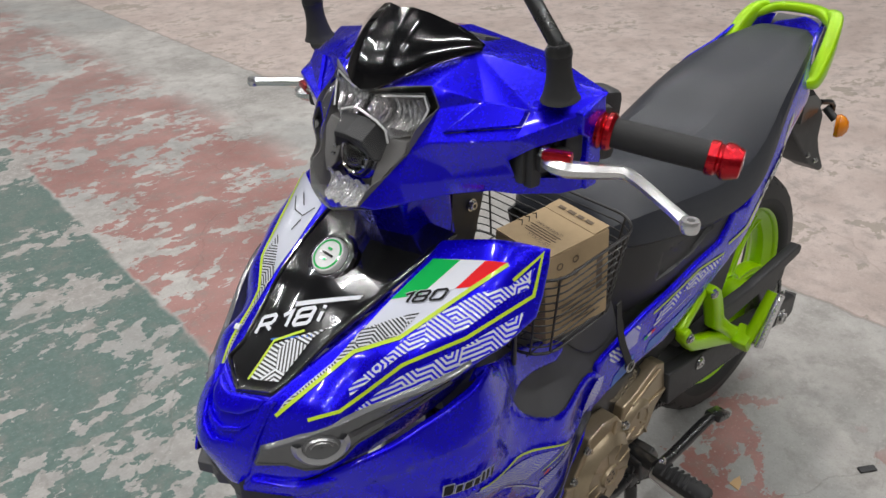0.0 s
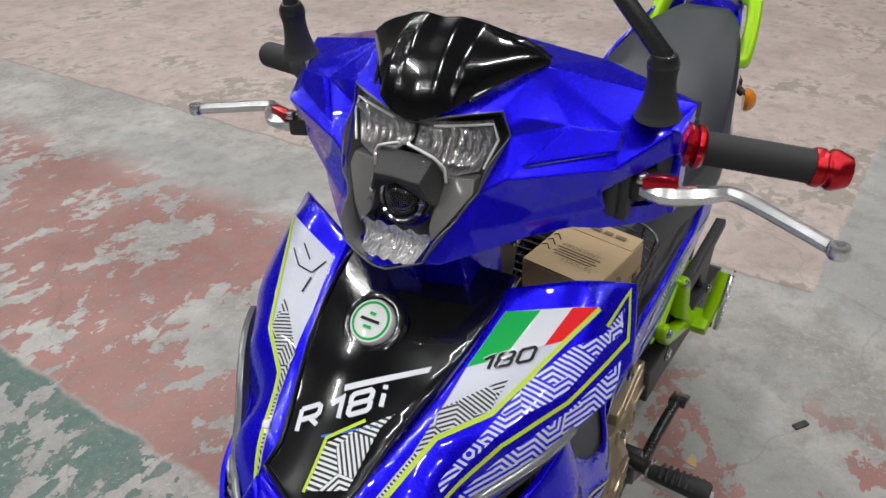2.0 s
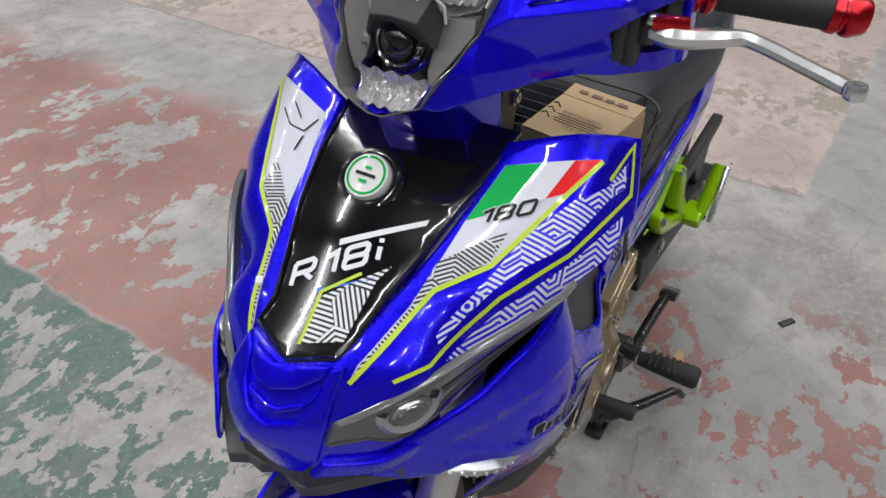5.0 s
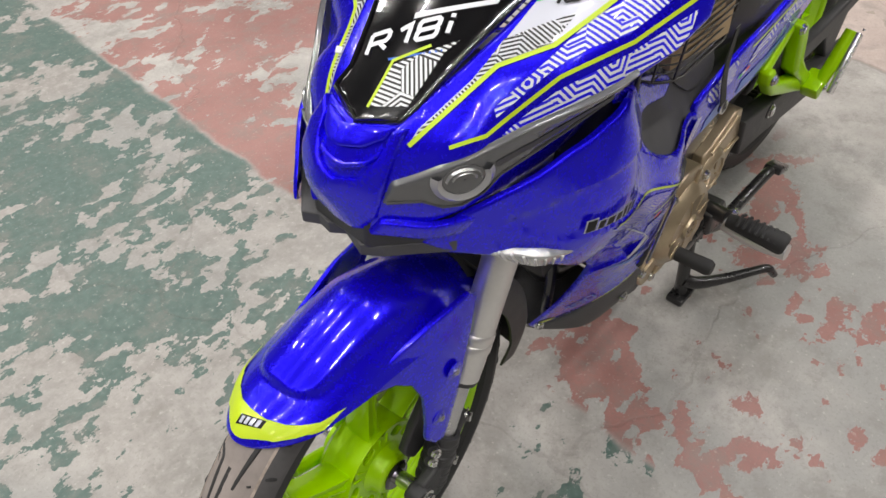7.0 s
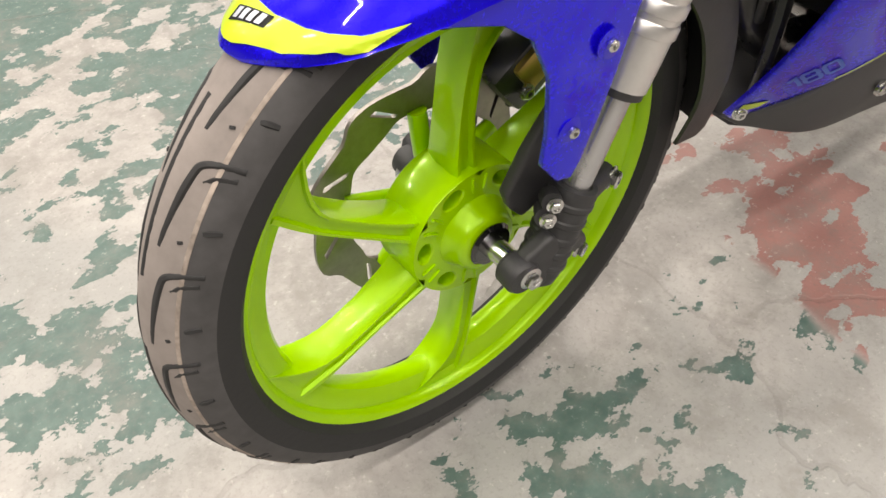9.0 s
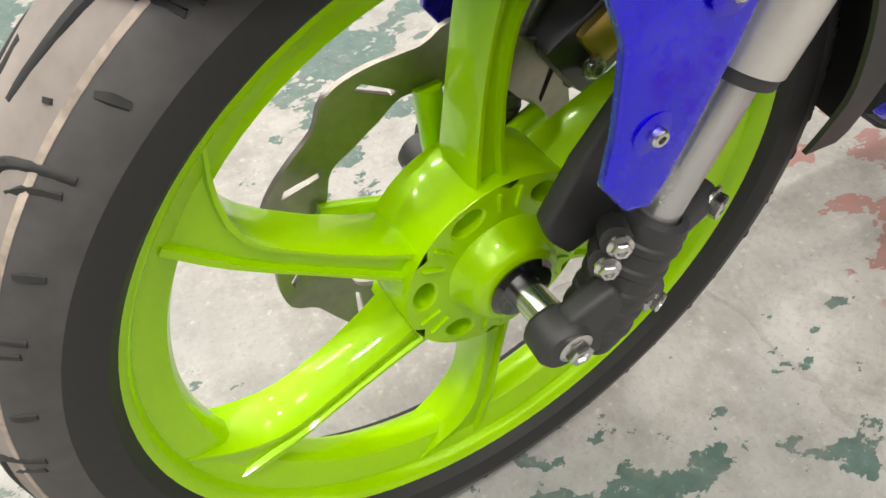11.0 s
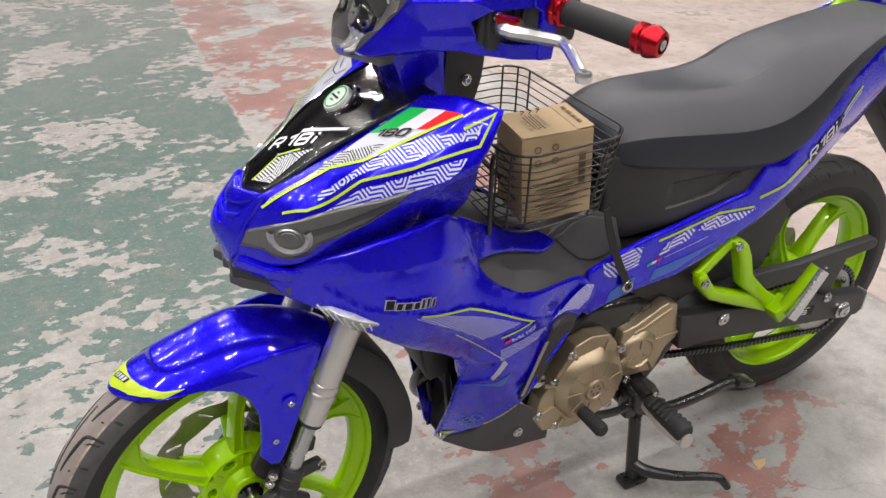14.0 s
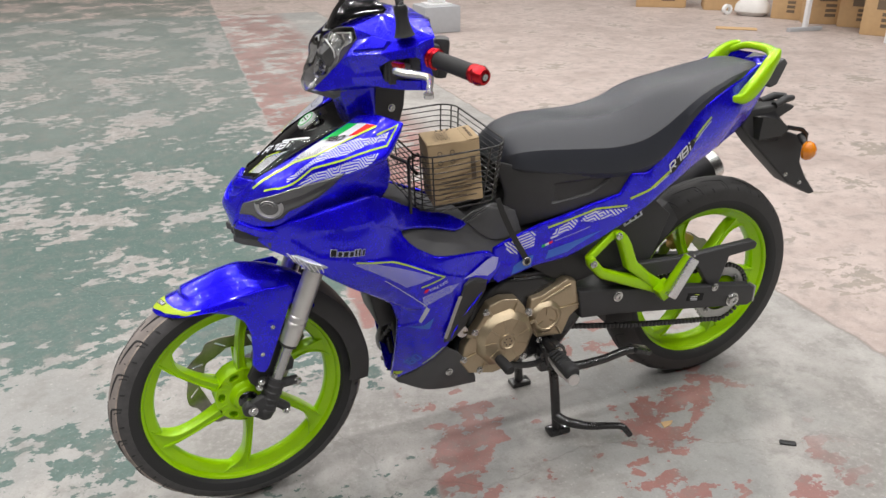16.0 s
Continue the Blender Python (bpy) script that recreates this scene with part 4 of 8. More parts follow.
def wavy_disc(cx, cz, y, r_out, r_in, petals, thick=0.004):
    """A brake disc with a saw-edged wavy rim and slanted slots that go through."""
    per = 12
    n = petals * per
    rows = []
    for k in range(n):
        ph = (k % per) / per
        saw = ph / 0.75 if ph < 0.75 else (1 - ph) / 0.25
        wave = 3 * saw ** 2 - 2 * saw ** 3
        ro, ri = r_out - 0.0095 * (1 - wave), r_in + 0.005 * (0.5 - 0.5 * math.cos(2 * math.pi * ph)) ** 2
        d = r_out - r_in
        rows.append([(ri, 0.0), (r_in + 0.26 * d, 0.0), (r_in + 0.74 * d, 0.17), (ro, 0.17)])
    verts = []
    for yy in (y - thick / 2, y + thick / 2):
        for k, row in enumerate(rows):
            a = 2 * math.pi * k / n
            verts += [(cx + r * math.cos(a + sl), yy, cz + r * math.sin(a + sl)) for r, sl in row]
    m = 4 * n
    faces = []
    for k in range(n):
        p, q = 4 * k, 4 * ((k + 1) % n)
        for i in range(3):
            if i == 1 and k % per == 6:
                faces += [(p + 1, p + 2, m + p + 2, m + p + 1), (q + 2, q + 1, m + q + 1, m + q + 2), (q + 1, p + 1, m + p + 1, m + q + 1), (p + 2, q + 2, m + q + 2, m + p + 2)]
                continue
            faces += [(p + i, p + i + 1, q + i + 1, q + i), (m + p + i, m + q + i, m + q + i + 1, m + p + i + 1)]
        faces += [(p + 3, m + p + 3, m + q + 3, q + 3), (p, q, m + q, m + p)]
    bm = bmesh.new()
    bm.from_mesh(as_mesh(verts, faces, 0))
    bmesh.ops.recalc_face_normals(bm, faces=bm.faces)
    return bm_mesh(bm, 30)


def disc_set(w, cx, cz, y, r_out, r_in, petals):
    part("brake_disc", wavy_disc(cx, cz, y, r_out, r_in, petals), DISC, w, "wavy steel brake disc")
    for k in range(5):
        a = 2 * math.pi * k / 5 + 0.3
        part("disc_carrier", tube([(cx + 0.036 * math.cos(a), y - 0.010, cz + 0.036 * math.sin(a)), (cx + (r_in + 0.006) * math.cos(a), y - 0.004, cz + (r_in + 0.006) * math.sin(a))], 0.009, 10), LIME, w)


disc_set(front_wheel, FX, FZ, 0.030, 0.121, 0.080, 9)
disc_set(rear_wheel, RX, RZ, 0.098, 0.110, 0.074, 8)
part("wheel_bearing", lathe([(0.009, -0.045), (0.020, -0.045), (0.022, -0.048), (0.019, -0.051), (0.009, -0.051)], (FX, FY, FZ), "y", 24), GLOSS_BLACK, front_wheel)
part("axle", lathe([(0.0, -0.076), (0.0105, -0.076), (0.0105, 0.076), (0.0, 0.076)], (FX, FY, FZ), "y", 20), STEEL, front_wheel, "bright steel axle spacer")
for ob in [front_wheel] + list(front_wheel.children_recursive):
    ob.data.transform(STEER)

# ---- fork, brake and front mudguard ----
def on_fork(z, y=-0.100):
    return (0.052 + 0.42 * (z - 0.339), y, z)


def sy(side, y):
    """Left or right of the front wheel's middle plane, which stands off the world's axis."""
    return FY + side * (y + FY)


for side in (-1, 1):
    def at_fork(z, s=side):
        return on_fork(z, sy(s, 0.100))

    leg = part("fork_leg", tube([at_fork(0.430), at_fork(0.450), at_fork(0.700)], [0.0200, 0.0205, 0.0205], 28), CAST_ALU, bike, "brushed aluminium fork outer tube")
    part("fork_collar", join(*[spun([(0.0200, 0.0), (0.0222, 0.001), (0.0222, 0.009), (0.0208, 0.011), (0.0200, 0.011)], at_fork(z), at_fork(z + 0.1), 28) for z in (0.468, 0.482)]), CAST_ALU, leg)
    part("dust_seal", tube([at_fork(0.424), at_fork(0.431)], 0.0188, 24), MATT_BLACK, leg)
    part("fork_tube", tube([at_fork(0.335), at_fork(0.428)], 0.0125, 24), GREY_ALU, leg, "grey fork inner tube")
    foot_profile = [(0.0, -0.002), (0.012, -0.002), (0.0175, 0.004), (0.0195, 0.014)]
    for z in (0.020, 0.034, 0.048, 0.064, 0.080):
        foot_profile += [(0.0200, z), (0.0212, z + 0.0015), (0.0212, z + 0.0055), (0.0200, z + 0.007)]
    foot_profile += [(0.0205, 0.092), (0.0190, 0.098), (0.0140, 0.099)]
    lower = part("fork_foot", spun(foot_profile, at_fork(0.258), at_fork(0.40), 32), MATT_BLACK, bike, "black ribbed fork foot")
    yc = sy(side, 0.104)
    part("axle_clamp", join(spun([(0.0, -0.005), (0.014, -0.005), (0.0165, -0.002), (0.0165, 0.013), (0.014, 0.017), (0.0, 0.017)], (-0.008, yc, 0.292), (-0.008, yc - 1, 0.292), 28), prism([(-0.006, 0.308), (0.022, 0.322), (0.040, 0.298), (0.028, 0.264), (0.004, 0.268), (-0.012, 0.280)], yc - 0.014, yc + (0.003 if side < 0 else 0.014), 0.005)), MATT_BLACK, lower)
    part("lug", tube([(0.040, yc, 0.300), (0.072, sy(side, 0.090), 0.262)], 0.0105, 16), MATT_BLACK, lower)
    part("lug", tube([(0.058, yc, 0.336), (0.099, sy(side, 0.088), 0.327)], 0.0110, 16), MATT_BLACK, lower)
    if side > 0:
        continue
    for p, d, r in (((-0.003, -0.121, 0.291), (0, -1, 0), 0.0078), ((0.070, -0.098, 0.260), (0.45, -1, -0.1), 0.0072), ((0.100, -0.096, 0.327), (0.45, -1, -0.1), 0.0080), ((0.022, -0.115, 0.355), (-0.4, -1, 0.1), 0.0052), ((0.016, -0.115, 0.342), (-0.4, -1, 0.1), 0.0052)):
        part("clamp_bolt", hex_bolt(p, d, r, r * 0.95), STEEL, lower, "plated hexagon bolt")
    part("bolt_boss", join(tube([(0.030, -0.098, 0.348), (0.022, -0.112, 0.355)], 0.0085, 14), tube([(0.026, -0.098, 0.336), (0.016, -0.112, 0.342)], 0.0085, 14)), MATT_BLACK, lower)
    part("guide_plate", prism([(0.016, 0.388), (-0.003, 0.354), (0.002, 0.338), (0.014, 0.322), (0.034, 0.330), (0.060, 0.350), (0.095, 0.352), (0.100, 0.375), (0.070, 0.430), (0.044, 0.425)], -0.086, -0.074, 0.004), MATT_BLACK, lower, "black bracket plate behind the fork foot")
calliper = part("brake_calliper", join(block((0.105, 0.044, 0.365), (0.07, 0.05, 0.055), 0.01, (0, -35, 0)), block((0.120, 0.063, 0.375), (0.05, 0.02, 0.04), 0.006, (0, -35, 0))), SATIN_BLACK, bike, "black brake calliper with gold parts")
part("calliper_body", block((0.112, 0.021, 0.376), (0.050, 0.014, 0.034), 0.005, (0, -35, 0)), GOLD, calliper)
for k in range(2):
    part("calliper_bolt", bolt((0.094 + 0.036 * k, 0.013, 0.352 + 0.026 * k), (0, -1, 0), 0.006), STEEL, calliper)
part("brake_hose", tube([(0.11, 0.055, 0.39), (0.15, 0.07, 0.45), (0.16, 0.065, 0.55), (0.19, 0.06, 0.64), (0.23, 0.04, 0.72)], 0.0045, 8, 24), MATT_BLACK, calliper)

FEND = np.array([  # angle from the top, crown radius, half width, edge radius
    (-33.6, 0.2850, 0.006, 0.2835), (-33.3, 0.2856, 0.014, 0.282), (-32.4, 0.2868, 0.022, 0.280), (-31.0, 0.2882, 0.031, 0.276), (-28.5, 0.2895, 0.043, 0.269), (-25.0, 0.2880, 0.054, 0.263), (-22.0, 0.2865, 0.060, 0.259),
    (-16.0, 0.2880, 0.065, 0.252), (-10.0, 0.2910, 0.069, 0.248), (4.0, 0.3060, 0.074, 0.250), (15.0, 0.3030, 0.074, 0.252), (25.0, 0.298, 0.069, 0.260), (38.0, 0.290, 0.060, 0.266),
])
GUARD_Y = -0.026


def fend(phi, s, proud=0.0):
    """A place on the mudguard: angle from the top, and -1 to 1 across it."""
    top, half, edge = (np.interp(phi, FEND[:, 0], FEND[:, k]) for k in (1, 2, 3))
    q = abs(s)
    y = s * half
    # raised dome along the middle, its front end rounded
    reach = np.clip((phi + 20.8) / 6.0, 0, 1)
    wide = np.interp(phi, [-15, 4], [0.040, 0.046]) * math.sqrt(max(0.0, 1 - (1 - reach) ** 2)) + 1e-4
    dome = 0.0060 * np.clip((wide - abs(y)) / 0.007 + 0.5, 0, 1) * np.clip((phi + 20.8) / 1.5, 0, 1)
    dome *= 1 - 0.35 * np.clip((abs(y) - 0.01) / 0.03, 0, 1)
    r = edge + (top - edge) * (1 - q**2.0) + dome - (0.0025 if q > 0.95 else 0)
    a = radians(phi)
    return np.array([FX + (r + proud) * math.sin(a), GUARD_Y + y + np.sign(s) * proud * (q > 0.8), FZ + (r + proud) * math.cos(a)])


def fend_patch(phis, spans, proud=0.0):
    """A skin over the mudguard: for each angle the span across it."""
    verts, faces = [], []
    n = 25
    for phi, (a, b) in zip(phis, spans):
        verts += [fend(phi, a + (b - a) * k / (n - 1), proud) for k in range(n)]
    for i in range(len(phis) - 1):
        for k in range(n - 1):
            c = i * n + k
            faces.append((c, c + 1, c + n + 1, c + n))
    return verts, faces


def fender():
    phis = np.concatenate([np.linspace(-33.6, -30, 9), np.linspace(-29, -22, 7), np.linspace(-21.2, -13, 14), np.linspace(-12, 38, 27)])
    verts, faces = [], []
    n = 49
    for phi in phis:
        verts += [fend(phi, math.copysign(abs(k) ** 0.85, k)) for k in np.linspace(-1, 1, n)]
    for i in range(len(phis) - 1):
        for k in range(n - 1):
            c = i * n + k
            faces.append((c, c + 1, c + n + 1, c + n))
    bm = bmesh.new()
    bm.from_mesh(as_mesh(verts, faces, 0))
    bmesh.ops.recalc_face_normals(bm, faces=bm.faces)
    bmesh.ops.solidify(bm, geom=list(bm.faces), thickness=0.003)
    return bm_mesh(bm, 50)


def fend_across(phi, y, proud):
    return fend(phi, np.clip(y / np.interp(phi, FEND[:, 0], FEND[:, 2]), -0.985, 0.985), proud)


def nose_band(ys, low, high, proud):
    """A skin over the nose between two lines of angle across the mudguard."""
    verts, faces = [], []
    n = 9
    for y, a, b in zip(ys, low, high):
        verts += [fend_across(a + (b - a) * k / (n - 1), y, proud) for k in range(n)]
    for i in range(len(ys) - 1):
        for k in range(n - 1):
            c = i * n + k
            faces.append((c, c + 1, c + n + 1, c + n))
    return as_mesh(verts, faces, 60)


guard = part("front_mudguard", fender(), BLUE, bike, "glossy blue front mudguard with a lime nose band")
ys = np.linspace(-0.0615, 0.0615, 67)
lows = np.interp(abs(ys), [0, 0.008, 0.016, 0.034, 0.046, 0.057, 0.0605, 0.0615], [-32.5, -32.2, -31.2, -29.0, -26.2, -22.6, -20.6, -14.8])
highs = np.interp(abs(ys), [0, 0.018, 0.035, 0.045, 0.055, 0.0615], [-26.6, -26.4, -25.0, -23.3, -20.3, -14.5])
part("nose_band", nose_band(ys, lows, highs, 0.0011), LIME_INK, guard, "lime nose band")
ys = np.linspace(-0.020, 0.006, 9)
part("name_ground", nose_band(ys, np.interp(ys, [-0.020, 0.006], [-28.4, -30.6]), np.interp(ys, [-0.020, 0.006], [-26.6, -28.4]), 0.0016), BLACK_INK, guard)
for k in range(4):
    yy = np.linspace(0.0030 - 0.0055 * k, -0.0005 - 0.0055 * k, 3)
    mid = np.interp(yy, [-0.020, 0.006], [-27.5, -29.5])
    part("name_stroke", nose_band(yy, mid - 0.75, mid + 0.75, 0.0021), SILVER_INK, guard)
v, f = fend_patch(np.linspace(31, 37.6, 8), [(-0.6, 0.6)] * 8, 0.0012)
part("top_grip_patch", as_mesh(v, f, 50), MATT_BLACK, guard, "black grained patch on the mudguard's top")
SKIRT = Sheet([(-0.080, -0.087, 0.530), (-0.010, -0.095, 0.530), (0.060, -0.106, 0.530), (0.110, -0.104, 0.545), (0.040, -0.113, 0.470), (0.020, -0.116, 0.400), (0.070, -0.112, 0.480), (0.100, -0.101, 0.565)])
skirt_shape = [(-0.075, 0.528), (-0.045, 0.523), (-0.015, 0.515), (0.004, 0.500), (0.014, 0.470), (0.012, 0.425), (0.008, 0.400), (0.020, 0.382), (0.033, 0.380), (0.041, 0.392), (0.062, 0.440), (0.092, 0.508), (0.112, 0.555), (0.100, 0.566), (0.045, 0.563), (-0.010, 0.550)]
for me in (shell(SKIRT, skirt_shape, 0.004, 0.007, 0.003, 0.0),):
    a, b = both("mudguard_stay", me, BLUE, guard)
    b.location.y = -0.018
for side in (-1, 1):
    for x, z in ((0.058, 0.484), (0.031, 0.424)):
        part("stay_washer", lathe([(0.004, 0), (0.011, 0.0005 * side), (0.0115, 0.002 * side), (0.004, 0.003 * side)], (x, sy(side, 0.1135), z), "y", 18), BLUE, guard)
        part("stay_bolt", bolt((x, sy(side, 0.1150), z), (0, side, 0), 0.0046), STEEL, guard)


def hugger():
    loops = []
    for phi in np.linspace(34, 94, 20):
        a = radians(phi)
        w = np.interp(phi, [22, 40, 80, 94], [0.062, 0.060, 0.050, 0.036])
        r = np.interp(phi, [22, 60, 94], [0.303, 0.298, 0.286])
        sec = [(-w, r - 0.050), (-w, r - 0.022), (-w * 0.85, r - 0.004), (0, r), (w * 0.85, r - 0.004), (w, r - 0.022), (w, r - 0.050), (w - 0.004, r - 0.050), (w - 0.004, r - 0.022), (w * 0.82, r - 0.007), (0, r - 0.004), (-w * 0.82, r - 0.007), (-w + 0.004, r - 0.022), (-w + 0.004, r - 0.05)]
        loops.append([(FX + q * math.sin(a), FY + y, FZ + q * math.cos(a)) for y, q in sec])
    return loft(loops, True, 35)


inner = part("mudguard_rear_part", hugger(), MATT_BLACK, guard, "matt black rear half of the mudguard")
part("reflex_stud", lathe([(0, 0), (0.008, 0), (0.007, -0.004), (0, -0.005)], (0.245, -0.061, 0.345), "y", 14), STEEL, inner)

# ---- front fairing ----
def flat3(sheet, *pts):
    return sheet.flat(pts)


wing_shape = flat3(
    WING, (0.050, -0.046, 0.776), (0.085, -0.058, 0.798), (0.125, -0.072, 0.821), (0.165, -0.084, 0.845), (0.205, -0.093, 0.868), (0.240, -0.098, 0.889), (0.264, -0.101, 0.906),
    (0.292, -0.148, 0.912), (0.318, -0.192, 0.913), (0.325, -0.201, 0.910), (0.319, -0.205, 0.896), (0.302, -0.210, 0.865), (0.290, -0.209, 0.842),
    (0.250, -0.203, 0.825), (0.205, -0.185, 0.806), (0.165, -0.160, 0.790), (0.125, -0.135, 0.773), (0.095, -0.118, 0.764), (0.069, -0.102, 0.757), (0.045, -0.075, 0.738), (0.030, -0.060, 0.728), (0.034, -0.054, 0.748),
)
flank_shape = flat3(
    FLANK, (0.026, -0.060, 0.726), (0.069, -0.104, 0.757), (0.125, -0.137, 0.772), (0.205, -0.185, 0.806), (0.250, -0.203, 0.825), (0.290, -0.208, 0.842), (0.303, -0.180, 0.800), (0.306, -0.150, 0.760), (0.300, -0.130, 0.737),
    (0.210, -0.140, 0.728), (0.130, -0.125, 0.710), (0.050, -0.090, 0.695), (0.012, -0.050, 0.687),
)
wing_l, wing_r = both("fairing_wing", shell(WING, wing_shape, 0.004, 0.008, 0.004), BLUE, bike, "glossy blue fairing wing with printed maze graphics")
both("fairing_flank", shell(FLANK, flank_shape, 0.003, 0.010, 0.003), BLUE, bike)


def on_wing(name, outline, material, proud=0.0009, label="", sheet=WING):
    me = decal(sheet, outline, proud)
    part(name, me, material, wing_l, label)
    return me


silver = [(0.266, 0.656), (0.334, 0.630), (0.293, 0.614), (0.252, 0.591), (0.214, 0.580), (0.168, 0.577), (0.081, 0.529), (0.092, 0.540), (0.146, 0.570), (0.215, 0.622)]
sil = on_wing("silver_field", silver, SILVER_INK)
part("silver_field", mirrored(sil), SILVER_INK, wing_r)
low = [(0.240, 0.601), (0.214, 0.581), (0.168, 0.578), (0.083, 0.531), (0.094, 0.540), (0.146, 0.569), (0.180, 0.597), (0.214, 0.600)]
mz = on_wing("maze_field", low, MAZE_BLACK, 0.0013)
part("maze_field", mirrored(mz), MAZE_BLACK, wing_r)
gl = on_wing("lime_line", stripe([(0.333, 0.629), (0.293, 0.6125), (0.214, 0.5785), (0.168, 0.5755), (0.081, 0.528)], 0.0042), LIME_INK, 0.0015)
part("lime_line", mirrored(gl), LIME_INK, wing_r)
on_wing("flag_green", [(0.266, 0.656), (0.290, 0.646), (0.245, 0.619), (0.215, 0.622)], GREEN_INK, 0.0014, "green field of a tricolour")
on_wing("flag_white", [(0.290, 0.646), (0.312, 0.638), (0.2768, 0.616), (0.245, 0.619)], WHITE_INK, 0.0014)
on_wing("flag_red", [(0.312, 0.638), (0.334, 0.630), (0.293, 0.614), (0.277, 0.616)], RED_INK, 0.0014, "red field of a tricolour")
part("number_edge", block_word(WING, "180", (0.2215, 0.6155), (0.2615, 0.6085), 0.0105, 0.75, 0.24, 0.42, 0.0018, 1.5), SILVER_INK, wing_l)
part("number_mark", block_word(WING, "180", (0.2215, 0.6155), (0.2615, 0.6085), 0.0105, 0.75, 0.24, 0.42, 0.0024), BLACK_INK, wing_l, "black slanted number")
on_wing("lime_line", stripe([(0.335, 0.612), (0.372, 0.634), (0.355, 0.594), (0.277, 0.564), (0.212, 0.551), (0.144, 0.519), (0.112, 0.517)], 0.0036), LIME_INK, 0.0013)
on_wing("maze_field", [(0.361, 0.622), (0.350, 0.601), (0.330, 0.597), (0.274, 0.571), (0.240, 0.568), (0.209, 0.559), (0.157, 0.532), (0.157, 0.541), (0.206, 0.568), (0.247, 0.591), (0.297, 0.606), (0.330, 0.607)], MAZE_BLUE)
mb = on_wing("maze_field", [(0.342, 0.580), (0.332, 0.563), (0.319, 0.552), (0.289, 0.543), (0.234, 0.526), (0.200, 0.515), (0.160, 0.517), (0.178, 0.527), (0.209, 0.541), (0.272, 0.556)], MAZE_BLUE)
# the emblem on the other wing: a plain dark outline shape on the silver
for a, b, w in (((0.262, 0.648), (0.255, 0.632), 0.0016), ((0.255, 0.632), (0.268, 0.622), 0.0016), ((0.268, 0.622), (0.290, 0.622), 0.0014), ((0.250, 0.630), (0.238, 0.618), 0.0018), ((0.270, 0.634), (0.290, 0.634), 0.0014)):
    part("emblem_stroke", mirrored(decal(WING, stripe([a, b], w), 0.0019)), BLACK_INK, wing_r)

# ---- side position lamps in the fairing ----
pod_shape = np.array([(0.050, 0.722), (0.060, 0.744), (0.101, 0.762), (0.146, 0.778), (0.184, 0.794), (0.277, 0.825), (0.255, 0.802), (0.218, 0.768), (0.181, 0.748), (0.158, 0.738), (0.142, 0.722), (0.118, 0.714), (0.100, 0.716), (0.082, 0.724)])
pod_mesh = shell(FLANK, pod_shape, 0.006, 0.007, 0.003, 0.004)
pods = both("position_lamp", pod_mesh, SMOKE, bike, "smoked position lamp with a clear round eye")


def eye_ring(r0, r1, out0, out1, a0=0, a1=360, n=40):
    """A ring or arc on the lamp pod around its eye."""
    c = np.array((0.119, 0.748))
    verts, faces = [], []
    for k in range(n + 1):
        t = radians(a0 + (a1 - a0) * k / n)
        d = np.array([math.cos(t) * 1.0, math.sin(t) * 0.85])
        for r, o in ((r0, 0.002), (r0, out0), ((r0 + r1) / 2, out1), (r1, out0), (r1, 0.002)):
            verts.append(FLANK.lift(c + d * r, o)[0])
    for k in range(n):
        for i in range(4):
            p = k * 5 + i
            faces.append((p, p + 1, p + 6, p + 5))
    return as_mesh(verts, faces, 40)


for pod, flip in zip(pods, (False, True)):
    for nm, me, mt in (("eye_ring", eye_ring(0.020, 0.030, 0.0055, 0.0085, 165, 385), EYE_GREY), ("eye_reflector", eye_ring(0.001, 0.0195, 0.0050, 0.0070), SMOKE), ("eye_bar", eye_ring(0.0095, 0.0125, 0.0065, 0.0085, 10, 170), GREY_ALU), ("eye_bar", eye_ring(0.0150, 0.0172, 0.0065, 0.0085, 0, 180), GREY_ALU)):
        part(nm, mirrored(me) if flip else me, mt, pod)
    strip = decal(FLANK, stripe([(0.150, 0.756), (0.185, 0.768), (0.255, 0.808)], 0.008), 0.0048)
    part("light_bar", mirrored(strip) if flip else strip, GREY_PLASTIC, pod)
    rim_me = tube(FLANK.lift([(0.052, 0.724), (0.082, 0.727), (0.100, 0.719), (0.118, 0.717), (0.140, 0.725), (0.156, 0.741), (0.181, 0.751), (0.218, 0.771), (0.255, 0.804)], 0.0045), 0.0012, 6)
    part("lens_edge", mirrored(rim_me) if flip else rim_me, GREY_PLASTIC, pod)

blade_me = shell(FLANK, [(0.035, 0.690), (0.046, 0.704), (0.090, 0.700), (0.140, 0.696), (0.127, 0.674), (0.080, 0.682)], 0.006, 0.006, 0.003, 0.008)
both("flank_blade", blade_me, BLUE, bike)

# ---- beak, chin and black centre shield ----
beak_shape = [(-0.034, 0.704), (0.004, 0.694), (0.062, 0.708), (0.060, 0.684), (0.060, 0.650), (0.056, 0.618), (0.044, 0.600), (0.030, 0.594), (0.006, 0.594), (-0.010, 0.603), (-0.024, 0.622), (-0.040, 0.650), (-0.042, 0.676)]
beak = part("fairing_beak", shell(BEAK, beak_shape, 0.004, 0.006, 0.002, -0.0055), BLUE, bike, "blue beak with two chevron recesses")
foot = [(0.050, 0.700), (0.0485, 0.682), (0.047, 0.671), (0.036, 0.6475), (0.015, 0.640), (-0.006, 0.650), (-0.017, 0.668), (-0.023, 0.690)]
part("beak_frame", shell(BEAK, [(-0.034, 0.703)] + [beak_shape[-1 - k] for k in range(10)] + [(0.061, 0.706)] + foot, 0.008, 0.0045, 0.0028, 0.0015), BLUE, beak)
